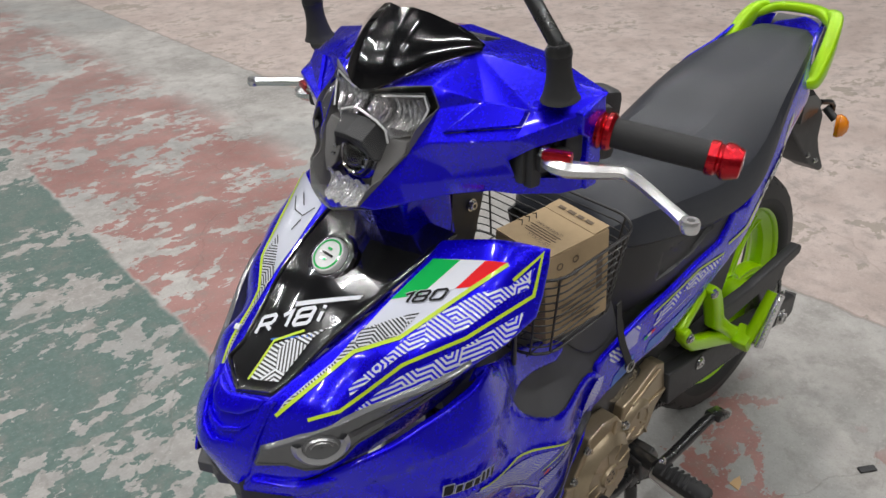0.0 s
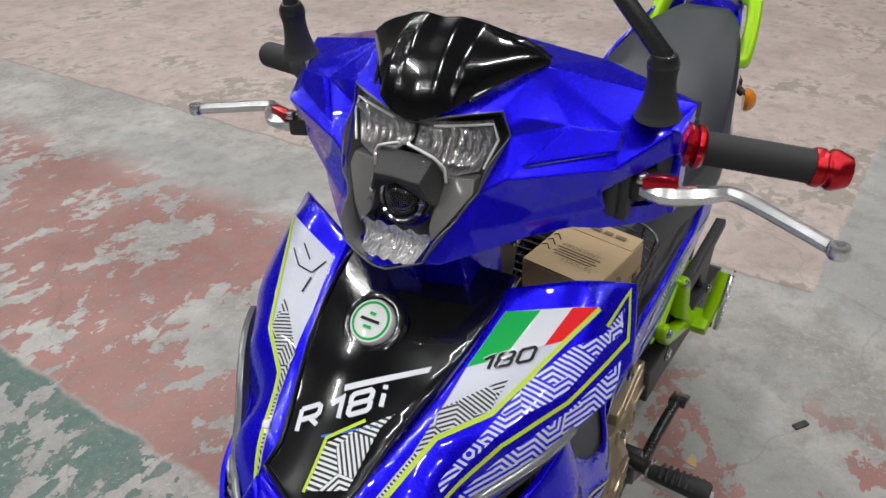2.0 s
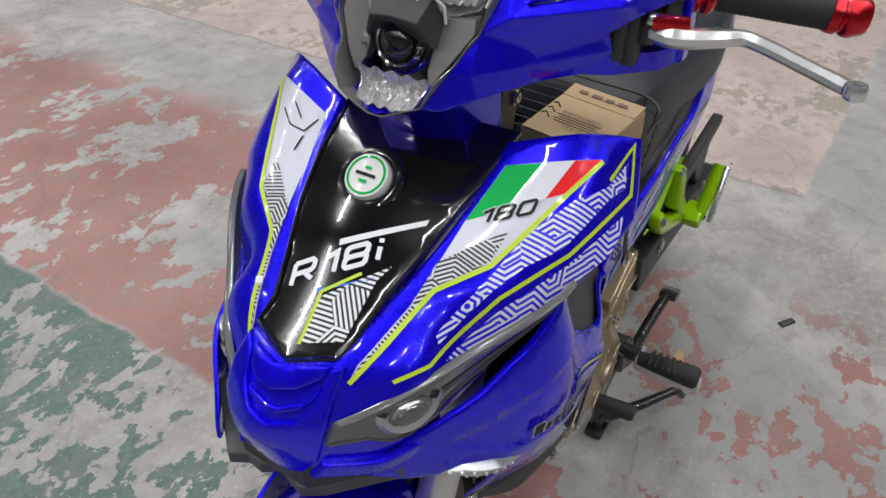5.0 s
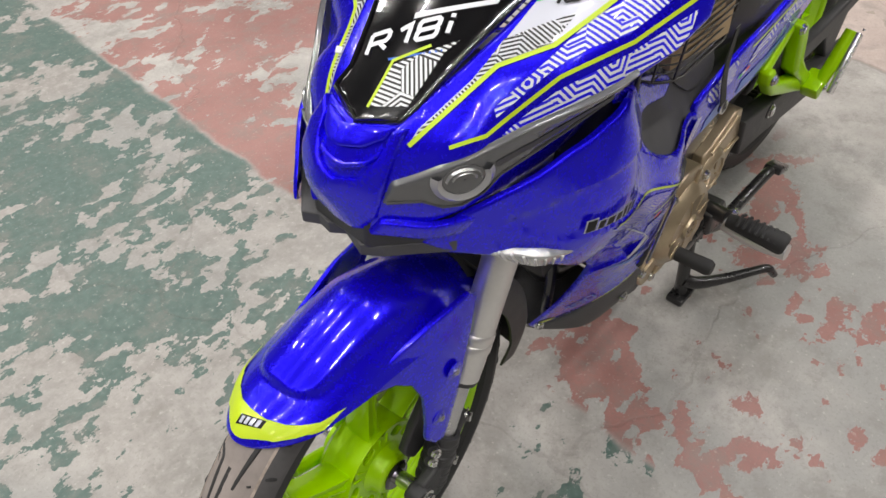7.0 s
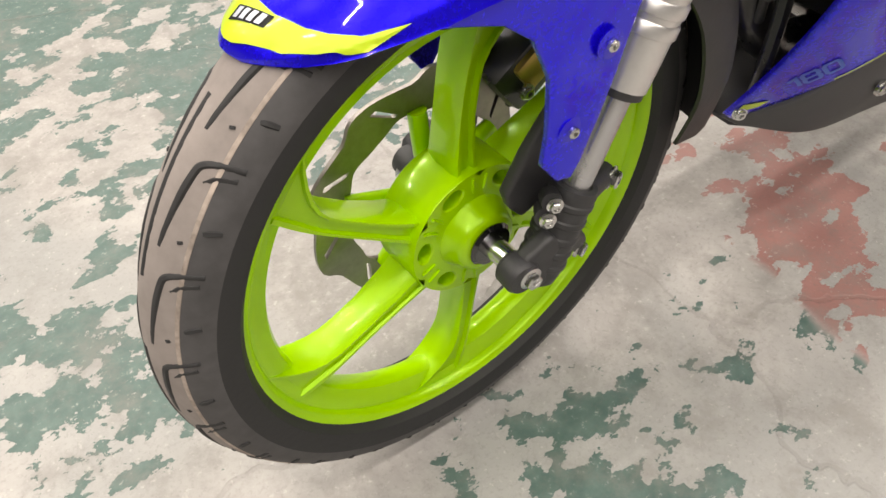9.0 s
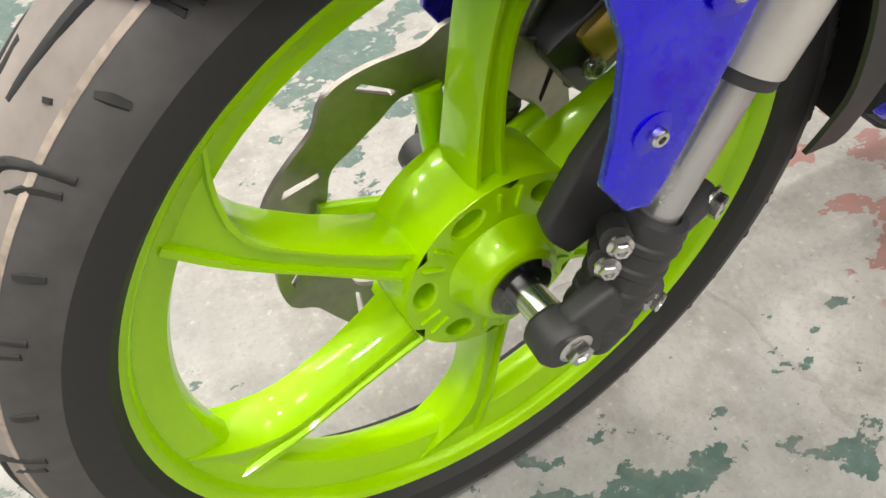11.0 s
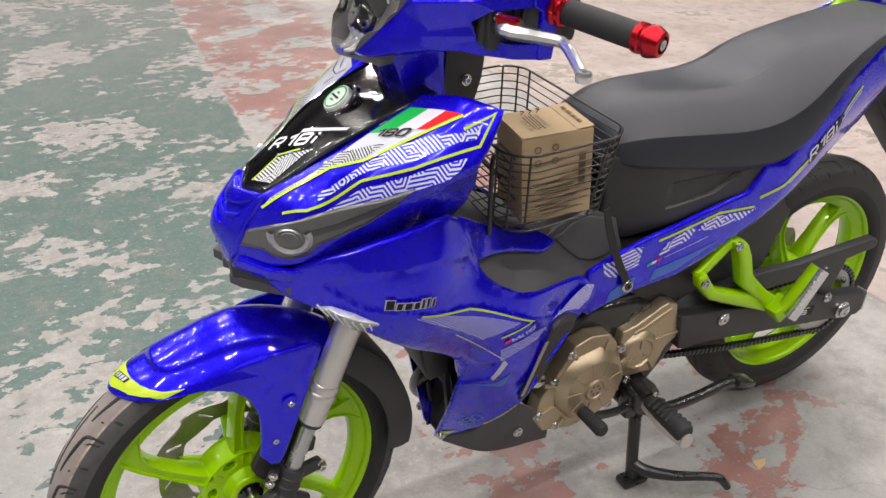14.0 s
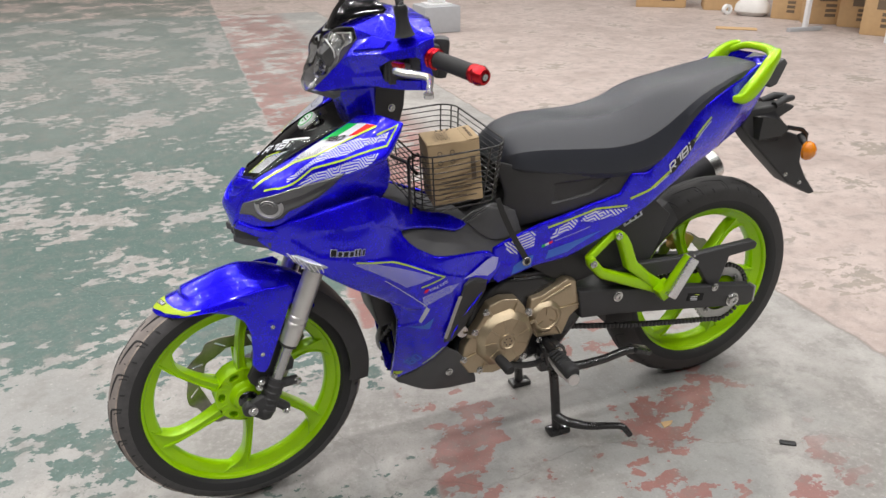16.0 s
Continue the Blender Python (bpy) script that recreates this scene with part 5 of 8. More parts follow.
part("beak_lip", shell(BEAK, [(-0.023, 0.697), (0.004, 0.690), (0.050, 0.702), (0.046, 0.690), (0.030, 0.6755), (0.010, 0.669), (-0.006, 0.671), (-0.018, 0.680)], 0.007, 0.0045, 0.0022, 0.0010), BLUE, beak)
part("beak_ledge", shell(BEAK, [(-0.013, 0.664), (0.006, 0.658), (0.018, 0.656), (0.038, 0.666), (0.047, 0.682), (0.047, 0.674), (0.037, 0.660), (0.018, 0.6505), (0.006, 0.652), (-0.011, 0.658)], 0.006, 0.004, 0.0014, -0.0010), BLUE, beak)
chin_line = [(0.067, 0.112), (0.005, 0.041), (0.014, 0.024), (0.011, 0.008), (0.021, -0.006), (0.0095, -0.038), (0.022, -0.057), (0.074, -0.106), (0.14, -0.11), (0.14, 0.10)]
chin = part("chin_spoiler", plate(chin_line, 0.652, 0.667, 0.002), GREY_PLASTIC, bike, "dark grey plastic chin spoiler")
part("chin_filler", plate([(0.050, 0.080), (0.016, 0.030), (0.012, -0.046), (0.060, -0.092), (0.14, -0.105), (0.14, 0.09)], 0.664, 0.700, 0.004), MATT_BLACK, chin)
shield_side = [(0.088, -0.0605, 0.798), (0.125, -0.069, 0.821), (0.165, -0.081, 0.845), (0.205, -0.090, 0.868), (0.240, -0.096, 0.889), (0.262, -0.099, 0.905), (0.285, -0.100, 0.905)]
shield_twin = across(np.array(shield_side))
shield_shape = np.r_[[(-0.036, 0.522), (0.0095, 0.4995), (0.052, 0.520), (0.059, 0.540)], flat3(SHIELD, *shield_side), flat3(SHIELD, *shield_twin[::-1])]
rimline = np.r_[[(0.048, 0.523), (0.0105, 0.5045), (-0.032, 0.525)], flat3(SHIELD, *(shield_twin[:-1] - (0, 0.005, 0)))]
shield = part("centre_shield", shell(SHIELD, shield_shape, 0.004, 0.008, 0.003, 0.0015), GLOSS_BLACK, bike, "gloss black centre shield with white lettering")
part("shield_lip", tube([SHIELD.lift(p, 0.002)[0] for p in rimline], 0.0022, 6), GLOSS_BLACK, shield)


def on_shield(name, outline, material, proud=0.0024, label=""):
    part(name, decal(SHIELD, outline, proud, 0.006), material, shield, label)


on_shield("white_bar", [(0.007, 0.609), (0.070, 0.653), (0.070, 0.659), (0.005, 0.6145)], WHITE_INK)
part("model_mark", block_word(SHIELD, "R18i", (-0.0185, 0.562), (0.0475, 0.6110), 0.0170, 0.42, 0.26, 0.46, 0.0034), WHITE_INK, shield, "white slanted lettering")
part("small_print_bar", decal(SHIELD, stripe([(0.006, 0.566), (0.050, 0.594)], 0.0022), 0.0024), CYAN_INK, shield)
on_shield("maze_patch", [(0.015, 0.520), (0.013, 0.563), (0.040, 0.590), (0.060, 0.609), (0.053, 0.593), (0.052, 0.574), (0.0505, 0.536)], MAZE_HEX)
on_shield("lime_corner", stripe([(0.0145, 0.519), (0.0115, 0.567), (0.038, 0.594)], 0.003), LIME_INK, 0.0027)
cap = part("filler_cap", spun([(0.0, 0.0), (0.022, 0.0), (0.022, 0.007), (0.0205, 0.010), (0.0, 0.011)], SHIELD.lift((0.0, 0.676), 0.001)[0], SHIELD.lift((0.0, 0.676), 1.0)[0], 40), WHITE_PLASTIC, shield, "white round emblem cap with a green ring")
base = SHIELD.lift((0.0, 0.676), 0.001)[0]
tip = SHIELD.lift((0.0, 0.676), 1.0)[0]
part("cap_seat", spun([(0.024, 0.0), (0.033, 0.0), (0.031, 0.004), (0.027, 0.0055), (0.024, 0.005)], base, tip, 40), GLOSS_BLACK, shield)
part("cap_ring", spun([(0.0165, 0.0108), (0.0170, 0.0112), (0.0186, 0.0110), (0.0188, 0.0098)], base, tip, 40), GREEN_INK, cap)
dirn = unit(tip - base)
for k, w in ((0, 0.020), (-1, 0.008), (1, 0.006)):
    c = base + dirn * 0.0118 + unit(np.cross((0, 1, 0), dirn)) * 0.0065 * k
    bar = block((0, 0, 0), (0.0028, w, 0.0008), 0)
    bar.transform(Matrix.Translation(c) @ Vector(dirn).to_track_quat("Z", "Y").to_matrix().to_4x4() @ Matrix.Rotation(radians(90), 4, "Z"))
    part("emblem_bar", bar, BLACK_INK if k == 0 else GREEN_INK, cap)
part("shield_clip", block(SHIELD.lift((-0.052, 0.555), 0.002)[0], (0.007, 0.007, 0.003), 0.001, (0, -37, 20)), WHITE_PLASTIC, shield)

# ---- lower side cowl ----
cowl_shape = [(0.050, 0.668), (0.062, 0.682), (0.084, 0.698), (0.112, 0.715), (0.171, 0.740), (0.216, 0.754), (0.252, 0.761), (0.278, 0.756), (0.298, 0.742), (0.316, 0.712), (0.328, 0.680), (0.336, 0.656), (0.345, 0.643), (0.364, 0.626), (0.404, 0.603), (0.447, 0.5925), (0.497, 0.5815), (0.545, 0.575), (0.575, 0.545), (0.573, 0.522), (0.520, 0.468), (0.466, 0.420), (0.440, 0.365), (0.410, 0.318), (0.377, 0.270), (0.345, 0.228), (0.334, 0.240), (0.331, 0.349), (0.328, 0.439), (0.310, 0.492), (0.290, 0.512), (0.240, 0.548), (0.205, 0.573), (0.161, 0.606), (0.130, 0.625), (0.100, 0.640), (0.070, 0.650)]
groove = [(0.300, 0.508), (0.345, 0.480), (0.378, 0.482), (0.372, 0.445), (0.330, 0.420), (0.330, 0.47)]
shoulder_panel = [(0.100, 0.682), (0.170, 0.706), (0.250, 0.712), (0.312, 0.684), (0.330, 0.650), (0.372, 0.618), (0.430, 0.598), (0.530, 0.585), (0.556, 0.545), (0.500, 0.520), (0.420, 0.560), (0.300, 0.618), (0.215, 0.640), (0.150, 0.650)]
vent_hole = [(0.548, 0.500), (0.520, 0.508), (0.490, 0.508), (0.462, 0.480), (0.432, 0.415), (0.420, 0.385), (0.440, 0.388), (0.486, 0.435)]
cowl_l, cowl_r = both("side_cowl", shell(COWL, cowl_shape, 0.004, 0.009, 0.004, 0.0, [(groove, 0.006), (vent_hole, 0.016), (shoulder_panel, 0.004)]), BLUE, bike, "glossy blue side cowl with printed graphics")
for v in cowl_r.data.vertices:  # the tip on this side reaches further out
    w = np.clip((0.24 - v.co.x) / 0.12, 0, 1) * np.clip((v.co.z - 0.59) / 0.05, 0, 1)
    v.co.x -= 0.034 * w
    v.co.y += 0.006 * w


def on_cowl(name, outline, material, proud=0.001, label="", twin=True):
    me = decal(COWL, outline, proud)
    part(name, me, material, cowl_l, label)
    if twin:
        part(name, mirrored(me), material, cowl_r, label)


# maker's name: plain dark strokes on a pale field
for k, (a, b, h) in enumerate(((0.174, 0.184, 0.014), (0.187, 0.194, 0.010), (0.197, 0.206, 0.010), (0.209, 0.216, 0.010), (0.219, 0.223, 0.014), (0.226, 0.230, 0.014), (0.234, 0.238, 0.012))):
    z = 0.6535 - 0.0025 * k / 6
    on_cowl("name_edge", [(a - 0.0012, z - 0.0012), (b + 0.0012, z - 0.0012), (b + 0.0032, z + h + 0.0012), (a + 0.0008, z + h + 0.0012)], SILVER_INK, 0.0013)
    on_cowl("name_stroke", [(a, z), (b, z), (b + 0.002, z + h), (a + 0.002, z + h)], BLACK_INK, 0.0018)
on_cowl("lime_line", stripe([(0.222, 0.636), (0.302, 0.6175), (0.418, 0.558), (0.365, 0.541)], 0.0035), LIME_INK, 0.0014)
on_cowl("maze_field", [(0.214, 0.634), (0.241, 0.633), (0.297, 0.608), (0.395, 0.563), (0.335, 0.545), (0.270, 0.596)], MAZE_PALE)
on_cowl("lime_line", stripe([(0.285, 0.575), (0.345, 0.520), (0.378, 0.490)], 0.0022), SILVER_INK, 0.0012)
on_cowl("mesh_patch", [(0.372, 0.440), (0.366, 0.448), (0.380, 0.488), (0.388, 0.478)], SILVER_INK, 0.0012)
on_cowl("cyan_wedge", [(0.345, 0.428), (0.378, 0.432), (0.400, 0.455), (0.392, 0.420)], CYAN_INK)
on_cowl("maze_field", [(0.375, 0.486), (0.370, 0.514), (0.390, 0.523), (0.427, 0.531), (0.458, 0.526), (0.440, 0.512), (0.405, 0.503)], MAZE_PALE)
on_cowl("maze_field", [(0.468, 0.532), (0.498, 0.536), (0.528, 0.551), (0.550, 0.562), (0.568, 0.555), (0.562, 0.528), (0.542, 0.514), (0.510, 0.526)], MAZE_BLUE, 0.0011)
part("word_mark", word_on(COWL, "VALVES", (0.385, 0.528), (0.428, 0.541), 0.008, 0.3, 0.0, 0.0016), WHITE_INK, cowl_l)
on_cowl("red_mark", [(0.372, 0.525), (0.381, 0.528), (0.383, 0.536), (0.374, 0.533)], RED_INK, 0.0016)
part("number_mark", block_word(COWL, "180", (0.362, 0.288), (0.386, 0.322), 0.018, 0.2, 0.2, 0.4, 0.0014), CYAN_INK, cowl_l, "pale blue number")
on_cowl("lime_corner", [(0.336, 0.246), (0.352, 0.256), (0.356, 0.268), (0.336, 0.262)], LIME_INK, 0.0014)
on_cowl("lime_line", stripe([(0.390, 0.302), (0.430, 0.360)], 0.0022), LIME_INK, 0.0012)
VENT = Sheet([(0.548, -0.122, 0.500), (0.490, -0.145, 0.510), (0.432, -0.150, 0.410), (0.430, -0.145, 0.385), (0.486, -0.130, 0.435)])
vent_me = shell(VENT, [(0.464, 0.492), (0.473, 0.517), (0.486, 0.524), (0.510, 0.521), (0.541, 0.504), (0.540, 0.476), (0.529, 0.456), (0.490, 0.394), (0.449, 0.369), (0.428, 0.376), (0.432, 0.392), (0.452, 0.436)], 0.006, 0.006, 0.008, 0.006)
both("air_scoop", vent_me, MATT_BLACK, bike, "matt black air scoop")
grille = shell(VENT, [(0.456, 0.496), (0.467, 0.492), (0.432, 0.388), (0.422, 0.396)], 0.001, 0.006, 0, 0.007)
both("scoop_mesh", grille, CAST_ALU, bike, "bright woven mesh strip")
RAIL = Sheet([(0.240, -0.165, 0.758), (0.276, -0.142, 0.745), (0.300, -0.150, 0.738), (0.330, -0.148, 0.672), (0.348, -0.136, 0.668), (0.361, -0.112, 0.703), (0.400, -0.112, 0.664), (0.470, -0.108, 0.629), (0.466, -0.092, 0.661), (0.500, -0.098, 0.636), (0.417, -0.098, 0.681), (0.312, -0.156, 0.704)], (0.1, -0.8, 0.6), stiff=3e-4)
rail_me = shell(RAIL, RAIL.flat([(0.246, -0.160, 0.757), (0.276, -0.140, 0.747), (0.318, -0.126, 0.724), (0.361, -0.112, 0.704), (0.417, -0.098, 0.681), (0.466, -0.092, 0.661), (0.494, -0.095, 0.643), (0.501, -0.0985, 0.636), (0.487, -0.104, 0.630), (0.470, -0.108, 0.628), (0.410, -0.114, 0.647), (0.370, -0.126, 0.658), (0.345, -0.138, 0.662), (0.326, -0.149, 0.668), (0.310, -0.154, 0.704), (0.290, -0.153, 0.735), (0.265, -0.158, 0.750)]), 0.004, 0.007, 0.004, 0.003)
both("cowl_rail", rail_me, BLUE, bike, "blue rail over the leg recess")
for x, z in ((0.339, 0.247),):
    for s in (-1, 1):
        part("cowl_bolt", bolt((x, s * 0.044, z), (-0.5, s, 0), 0.006), STEEL, cowl_l if s < 0 else cowl_r)

# ---- turn signals under the cowl tips ----
SIG = Sheet([(0.090, -0.125, 0.652), (0.130, -0.168, 0.640), (0.168, -0.176, 0.622), (0.150, -0.155, 0.600), (0.110, -0.130, 0.628)], (-0.3, -0.9, -0.2))
sig_shape = SIG.flat([(0.098, -0.118, 0.645), (0.115, -0.148, 0.648), (0.138, -0.168, 0.642), (0.172, -0.180, 0.628), (0.166, -0.172, 0.606), (0.140, -0.155, 0.608), (0.110, -0.132, 0.630)])
signal = both("turn_signal", shell(SIG, sig_shape, 0.012, 0.006, 0.004, 0.000), CLEAR_LENS, bike, "clear ribbed turn signal lens")
for ob, fl in zip(signal, (0, 1)):
    for k in range(7):
        a = SIG.flat([(0.098 + 0.010 * k, -0.14 - 0.005 * k, 0.653 - 0.004 * k), (0.112 + 0.009 * k, -0.14 - 0.004 * k, 0.630 - 0.0035 * k)])
        me = tube(SIG.lift(a, 0.0005), 0.0014, 6)
        part("lens_rib", mirrored(me) if fl else me, WHITE_PLASTIC, ob)

# ---- belly pan, radiator space ----
belly = [(0.336, 0.232), (0.350, 0.222), (0.400, 0.214), (0.470, 0.212), (0.524, 0.222), (0.520, 0.245), (0.500, 0.290), (0.470, 0.330), (0.440, 0.350), (0.410, 0.318), (0.377, 0.270), (0.345, 0.235)]
PAN = Sheet([(0.338, -0.028, 0.230), (0.377, -0.078, 0.260), (0.440, -0.125, 0.345), (0.449, -0.118, 0.278), (0.400, -0.080, 0.215), (0.470, -0.095, 0.212), (0.524, -0.110, 0.225), (0.505, -0.125, 0.285)])
pan = both("belly_pan", shell(PAN, belly, 0.004, 0.008, 0.003), GREY_PLASTIC, bike, "dark grey belly pan")
part("belly_floor", plate([(0.352, -0.026), (0.390, -0.062), (0.515, -0.098), (0.515, 0.098), (0.390, 0.062), (0.352, 0.026)], 0.213, 0.219), MATT_BLACK, bike)
for s, ob in zip((-1, 1), pan):
    part("pan_bolt", bolt((0.449, s * 0.122, 0.278), (0, s, 0), 0.007), STEEL, ob)
part("radiator_core", block((0.300, 0, 0.50), (0.04, 0.13, 0.20), 0.006, (0, -12, 0)), MATT_BLACK, bike)
part("frame_downtube", tube([(0.26, 0, 0.70), (0.33, 0, 0.50), (0.40, 0, 0.30), (0.50, 0, 0.26)], 0.022, 14, 20), SATIN_BLACK, bike)
for s in (-1, 1):
    part("frame_strut", tube([(0.29, s * 0.05, 0.66), (0.335, s * 0.055, 0.42), (0.36, s * 0.04, 0.26)], 0.008, 8, 12), SATIN_BLACK, bike)
part("horn", lathe([(0.0, -0.012), (0.030, -0.012), (0.034, 0.0), (0.030, 0.012), (0.0, 0.012)], (0.255, -0.03, 0.56), "x", 24), SATIN_BLACK, bike)
part("ignition_lead", tube([(0.27, -0.03, 0.60), (0.30, -0.05, 0.52), (0.32, -0.045, 0.42), (0.36, -0.02, 0.34)], 0.005, 8, 16), MATT_BLACK, bike)
part("exhaust_header", tube([(0.40, 0.03, 0.36), (0.345, 0.04, 0.33), (0.36, 0.08, 0.25), (0.48, 0.10, 0.20), (0.75, 0.11, 0.20), (0.95, 0.13, 0.28), (1.05, 0.15, 0.40)], 0.016, 12, 36), SATIN_BLACK, bike)

# ---- handlebar cowl, headlamp, visor ----
hv = [
    (0.250, -0.036, 1.061),  # 0 lamp top, inner
    (0.274, -0.083, 1.068),  # 1 lamp top corner
    (0.277, -0.089, 1.046),  # 2
    (0.243, -0.078, 1.005),  # 3
    (0.222, -0.064, 0.980),  # 4
    (0.196, -0.051, 0.953),  # 5
    (0.188, 0.000, 0.9405),  # 6 lamp bottom
    (0.328, -0.089, 1.092),  # 7 deck by the visor
    (0.385, -0.210, 1.062),  # 8 arm, rear top
    (0.317, -0.173, 1.0525), # 9 inset, rear top
    (0.297, -0.131, 1.057),  # 10 inset, front top
    (0.263, -0.105, 1.027),  # 11 inset, front tip
    (0.252, -0.097, 1.018),  # 12 crease, front
    (0.288, -0.176, 1.032),  # 13 crease, bend
    (0.358, -0.206, 1.047),  # 14 crease, rear
    (0.306, -0.172, 1.039),  # 15 inset, rear foot
    (0.258, -0.108, 0.995),  # 16 scoop, front top
    (0.292, -0.166, 1.013),  # 17 scoop, rear top
    (0.256, -0.112, 0.981),  # 18 scoop, front foot
    (0.300, -0.166, 0.990),  # 19 scoop, rear foot
    (0.300, -0.150, 0.967),  # 20 lower edge, rear
    (0.262, -0.116, 0.964),  # 21 lower edge, middle
    (0.228, -0.084, 0.955),  # 22 lower edge, front
    (0.208, -0.062, 0.947),  # 23
    (0.410, -0.120, 1.078),  # 24 dash edge
    (0.410, 0.000, 1.090),   # 25
    (0.330, 0.000, 1.100),   # 26
    (0.330, 0.000, 0.945),   # 27
    (0.248, 0.000, 1.053),   # 28 lamp top, middle
    (0.355, -0.207, 1.027),  # 29 slot, rear top
    (0.310, -0.188, 1.022),  # 30 slot, front top
    (0.330, -0.130, 0.965),  # 31 under side
    (0.336, -0.090, 0.950),  # 32
    (0.262, -0.118, 0.988),  # 33 scoop floor, front
    (0.298, -0.160, 1.000),  # 34 scoop floor, rear
    (0.228, -0.076, 0.975),  # 35 cheek ridge
]
hf = [
    (28, 0, 7, 26), (0, 1, 7), (1, 10, 7), (10, 9, 7), (7, 9, 8), (9, 14, 8), (7, 8, 24), (7, 24, 25, 26),
    (1, 2, 10), (2, 11, 10), (2, 12, 11), (2, 3, 12), (11, 12, 13, 15), (15, 13, 14, 9),
    (12, 16, 17, 13), (13, 17, 30), (13, 30, 29, 14), (14, 29, 8),
    (3, 16, 12), (3, 35, 18, 16), (3, 4, 35), (4, 5, 23, 35), (35, 23, 22), (35, 22, 21, 18),
    (16, 18, 33), (16, 33, 34, 17), (33, 18, 19, 34), (17, 34, 19), (18, 21, 20, 19),
    (5, 6, 23), (6, 27, 32, 23), (23, 32, 22), (22, 32, 31, 21), (21, 31, 20),
]
cowl = part("handlebar_cowl", facets(hv, hf, 0.0020, True, 2), BLUE, bike, "glossy blue faceted handlebar cowl")
for side in (0, 1):
    ring_pts = np.array([hv[11], hv[10], hv[9], hv[15]]) + (-0.0012, -0.0004, 0.0010)
    ring_mid = ring_pts.mean(0)
    top = ring_mid + (ring_pts - ring_mid) * 0.90 + (-0.0026, -0.0012, 0.0018)
    both_rings = np.r_[ring_pts, top]
    both_rings = across(both_rings) if side else both_rings
    part("cowl_inset", facets(list(both_rings), [(4, 5, 6, 7)] + [(k, (k + 1) % 4, 4 + (k + 1) % 4, 4 + k) for k in range(4)], 0.0007), BLUE, cowl)
cheek = prism([(0.350, 1.0480), (0.385, 1.0615), (0.389, 1.030), (0.380, 0.966), (0.361, 0.966), (0.361, 1.022), (0.350, 1.028)], -0.2105, -0.194, 0.0022)
part("cowl_cheek", cheek, BLUE, cowl)
part("cowl_bar", loft([[(x, y - 0.006, z + 0.009), (x + 0.004, y + 0.008, z + 0.009), (x + 0.004, y + 0.008, z - 0.008), (x, y - 0.006, z - 0.008)] for x, y, z in ((0.286, -0.136, 0.978), (0.302, -0.160, 0.976), (0.336, -0.192, 0.975), (0.374, -0.204, 0.974))], True, 30), BLUE, cowl)
part("lever_pocket", join(block((0.338, -0.178, 1.004), (0.060, 0.012, 0.056), 0.003), block((0.318, -0.166, 1.000), (0.030, 0.020, 0.040), 0.003)), MATT_BLACK, cowl)
part("dash_housing", join(block((0.385, 0, 1.035), (0.09, 0.17, 0.10), 0.02, (0, 8, 0)), block((0.40, 0, 1.075), (0.07, 0.13, 0.02), 0.006, (0, 18, 0))), MATT_BLACK, bike, "matt black instrument housing")
part("steering_neck", tube([(0.300, 0, 0.90), (0.345, 0, 1.0)], 0.045, 18), MATT_BLACK, bike)
neck = facets([(0.242, -0.052, 0.955), (0.300, -0.068, 0.962), (0.335, -0.060, 0.960), (0.262, -0.058, 0.885), (0.318, -0.066, 0.880), (0.330, -0.058, 0.880), (0.232, 0, 0.950), (0.252, 0, 0.882), (0.36, 0, 0.955), (0.36, 0, 0.88)], [(6, 0, 3, 7), (0, 1, 4, 3), (1, 2, 5, 4), (2, 8, 9, 5)], 0.003, True)
part("neck_cover", neck, BLUE, bike, "blue cover of the steering neck")
rear_neck = facets([(0.318, -0.066, 0.965), (0.385, -0.060, 0.985), (0.378, -0.055, 0.90), (0.345, -0.058, 0.80), (0.305, -0.066, 0.80), (0.400, 0, 0.985), (0.390, 0, 0.90), (0.355, 0, 0.80), (0.3, 0, 0.965)], [(0, 1, 2, 4), (2, 3, 4), (1, 5, 6, 2), (2, 6, 7, 3), (0, 8, 5, 1)], 0.004, True)
rn = part("neck_rear_cover", rear_neck, MATT_BLACK, bike, "matt black rear cover of the steering neck")
part("cover_bolt", bolt((0.349, -0.0625, 0.902), (0.1, -1, 0), 0.006), STEEL, rn)

# the lamp: a bulging clear lens over a grey shell that holds the reflectors
half_lamp = np.array([axial(0.246, 1.0525), (0.250, -0.036, 1.0605), (0.2735, -0.0825, 1.0675), (0.2765, -0.0885, 1.046), (0.2425, -0.0775, 1.005), (0.2215, -0.0635, 0.980), (0.1955, -0.0505, 0.953), (0.1875, -0.018, 0.9410)])
full = np.r_[half_lamp, across(half_lamp[:0:-1])]
bulge = np.array([(0.211, -0.040, 1.012), (0.198, -0.036, 0.982), (0.218, -0.066, 1.012), (0.203, -0.056, 0.982), (0.236, -0.074, 1.036), (0.188, -0.034, 0.960)])
LAMP = Sheet(np.r_[full, bulge, across(bulge), [axial(0.232, 1.044), axial(0.205, 1.010), axial(0.191, 0.980), axial(0.180, 0.954)]], (-0.93, 0, 0.36))
lamp_outline = LAMP.flat(full)
SHELL_GREY = surface("lamp_shell_grey", (0.16, 0.155, 0.15), 0.42, 0.0, 0.0, 0.1, 0.0, 120, 0.1)


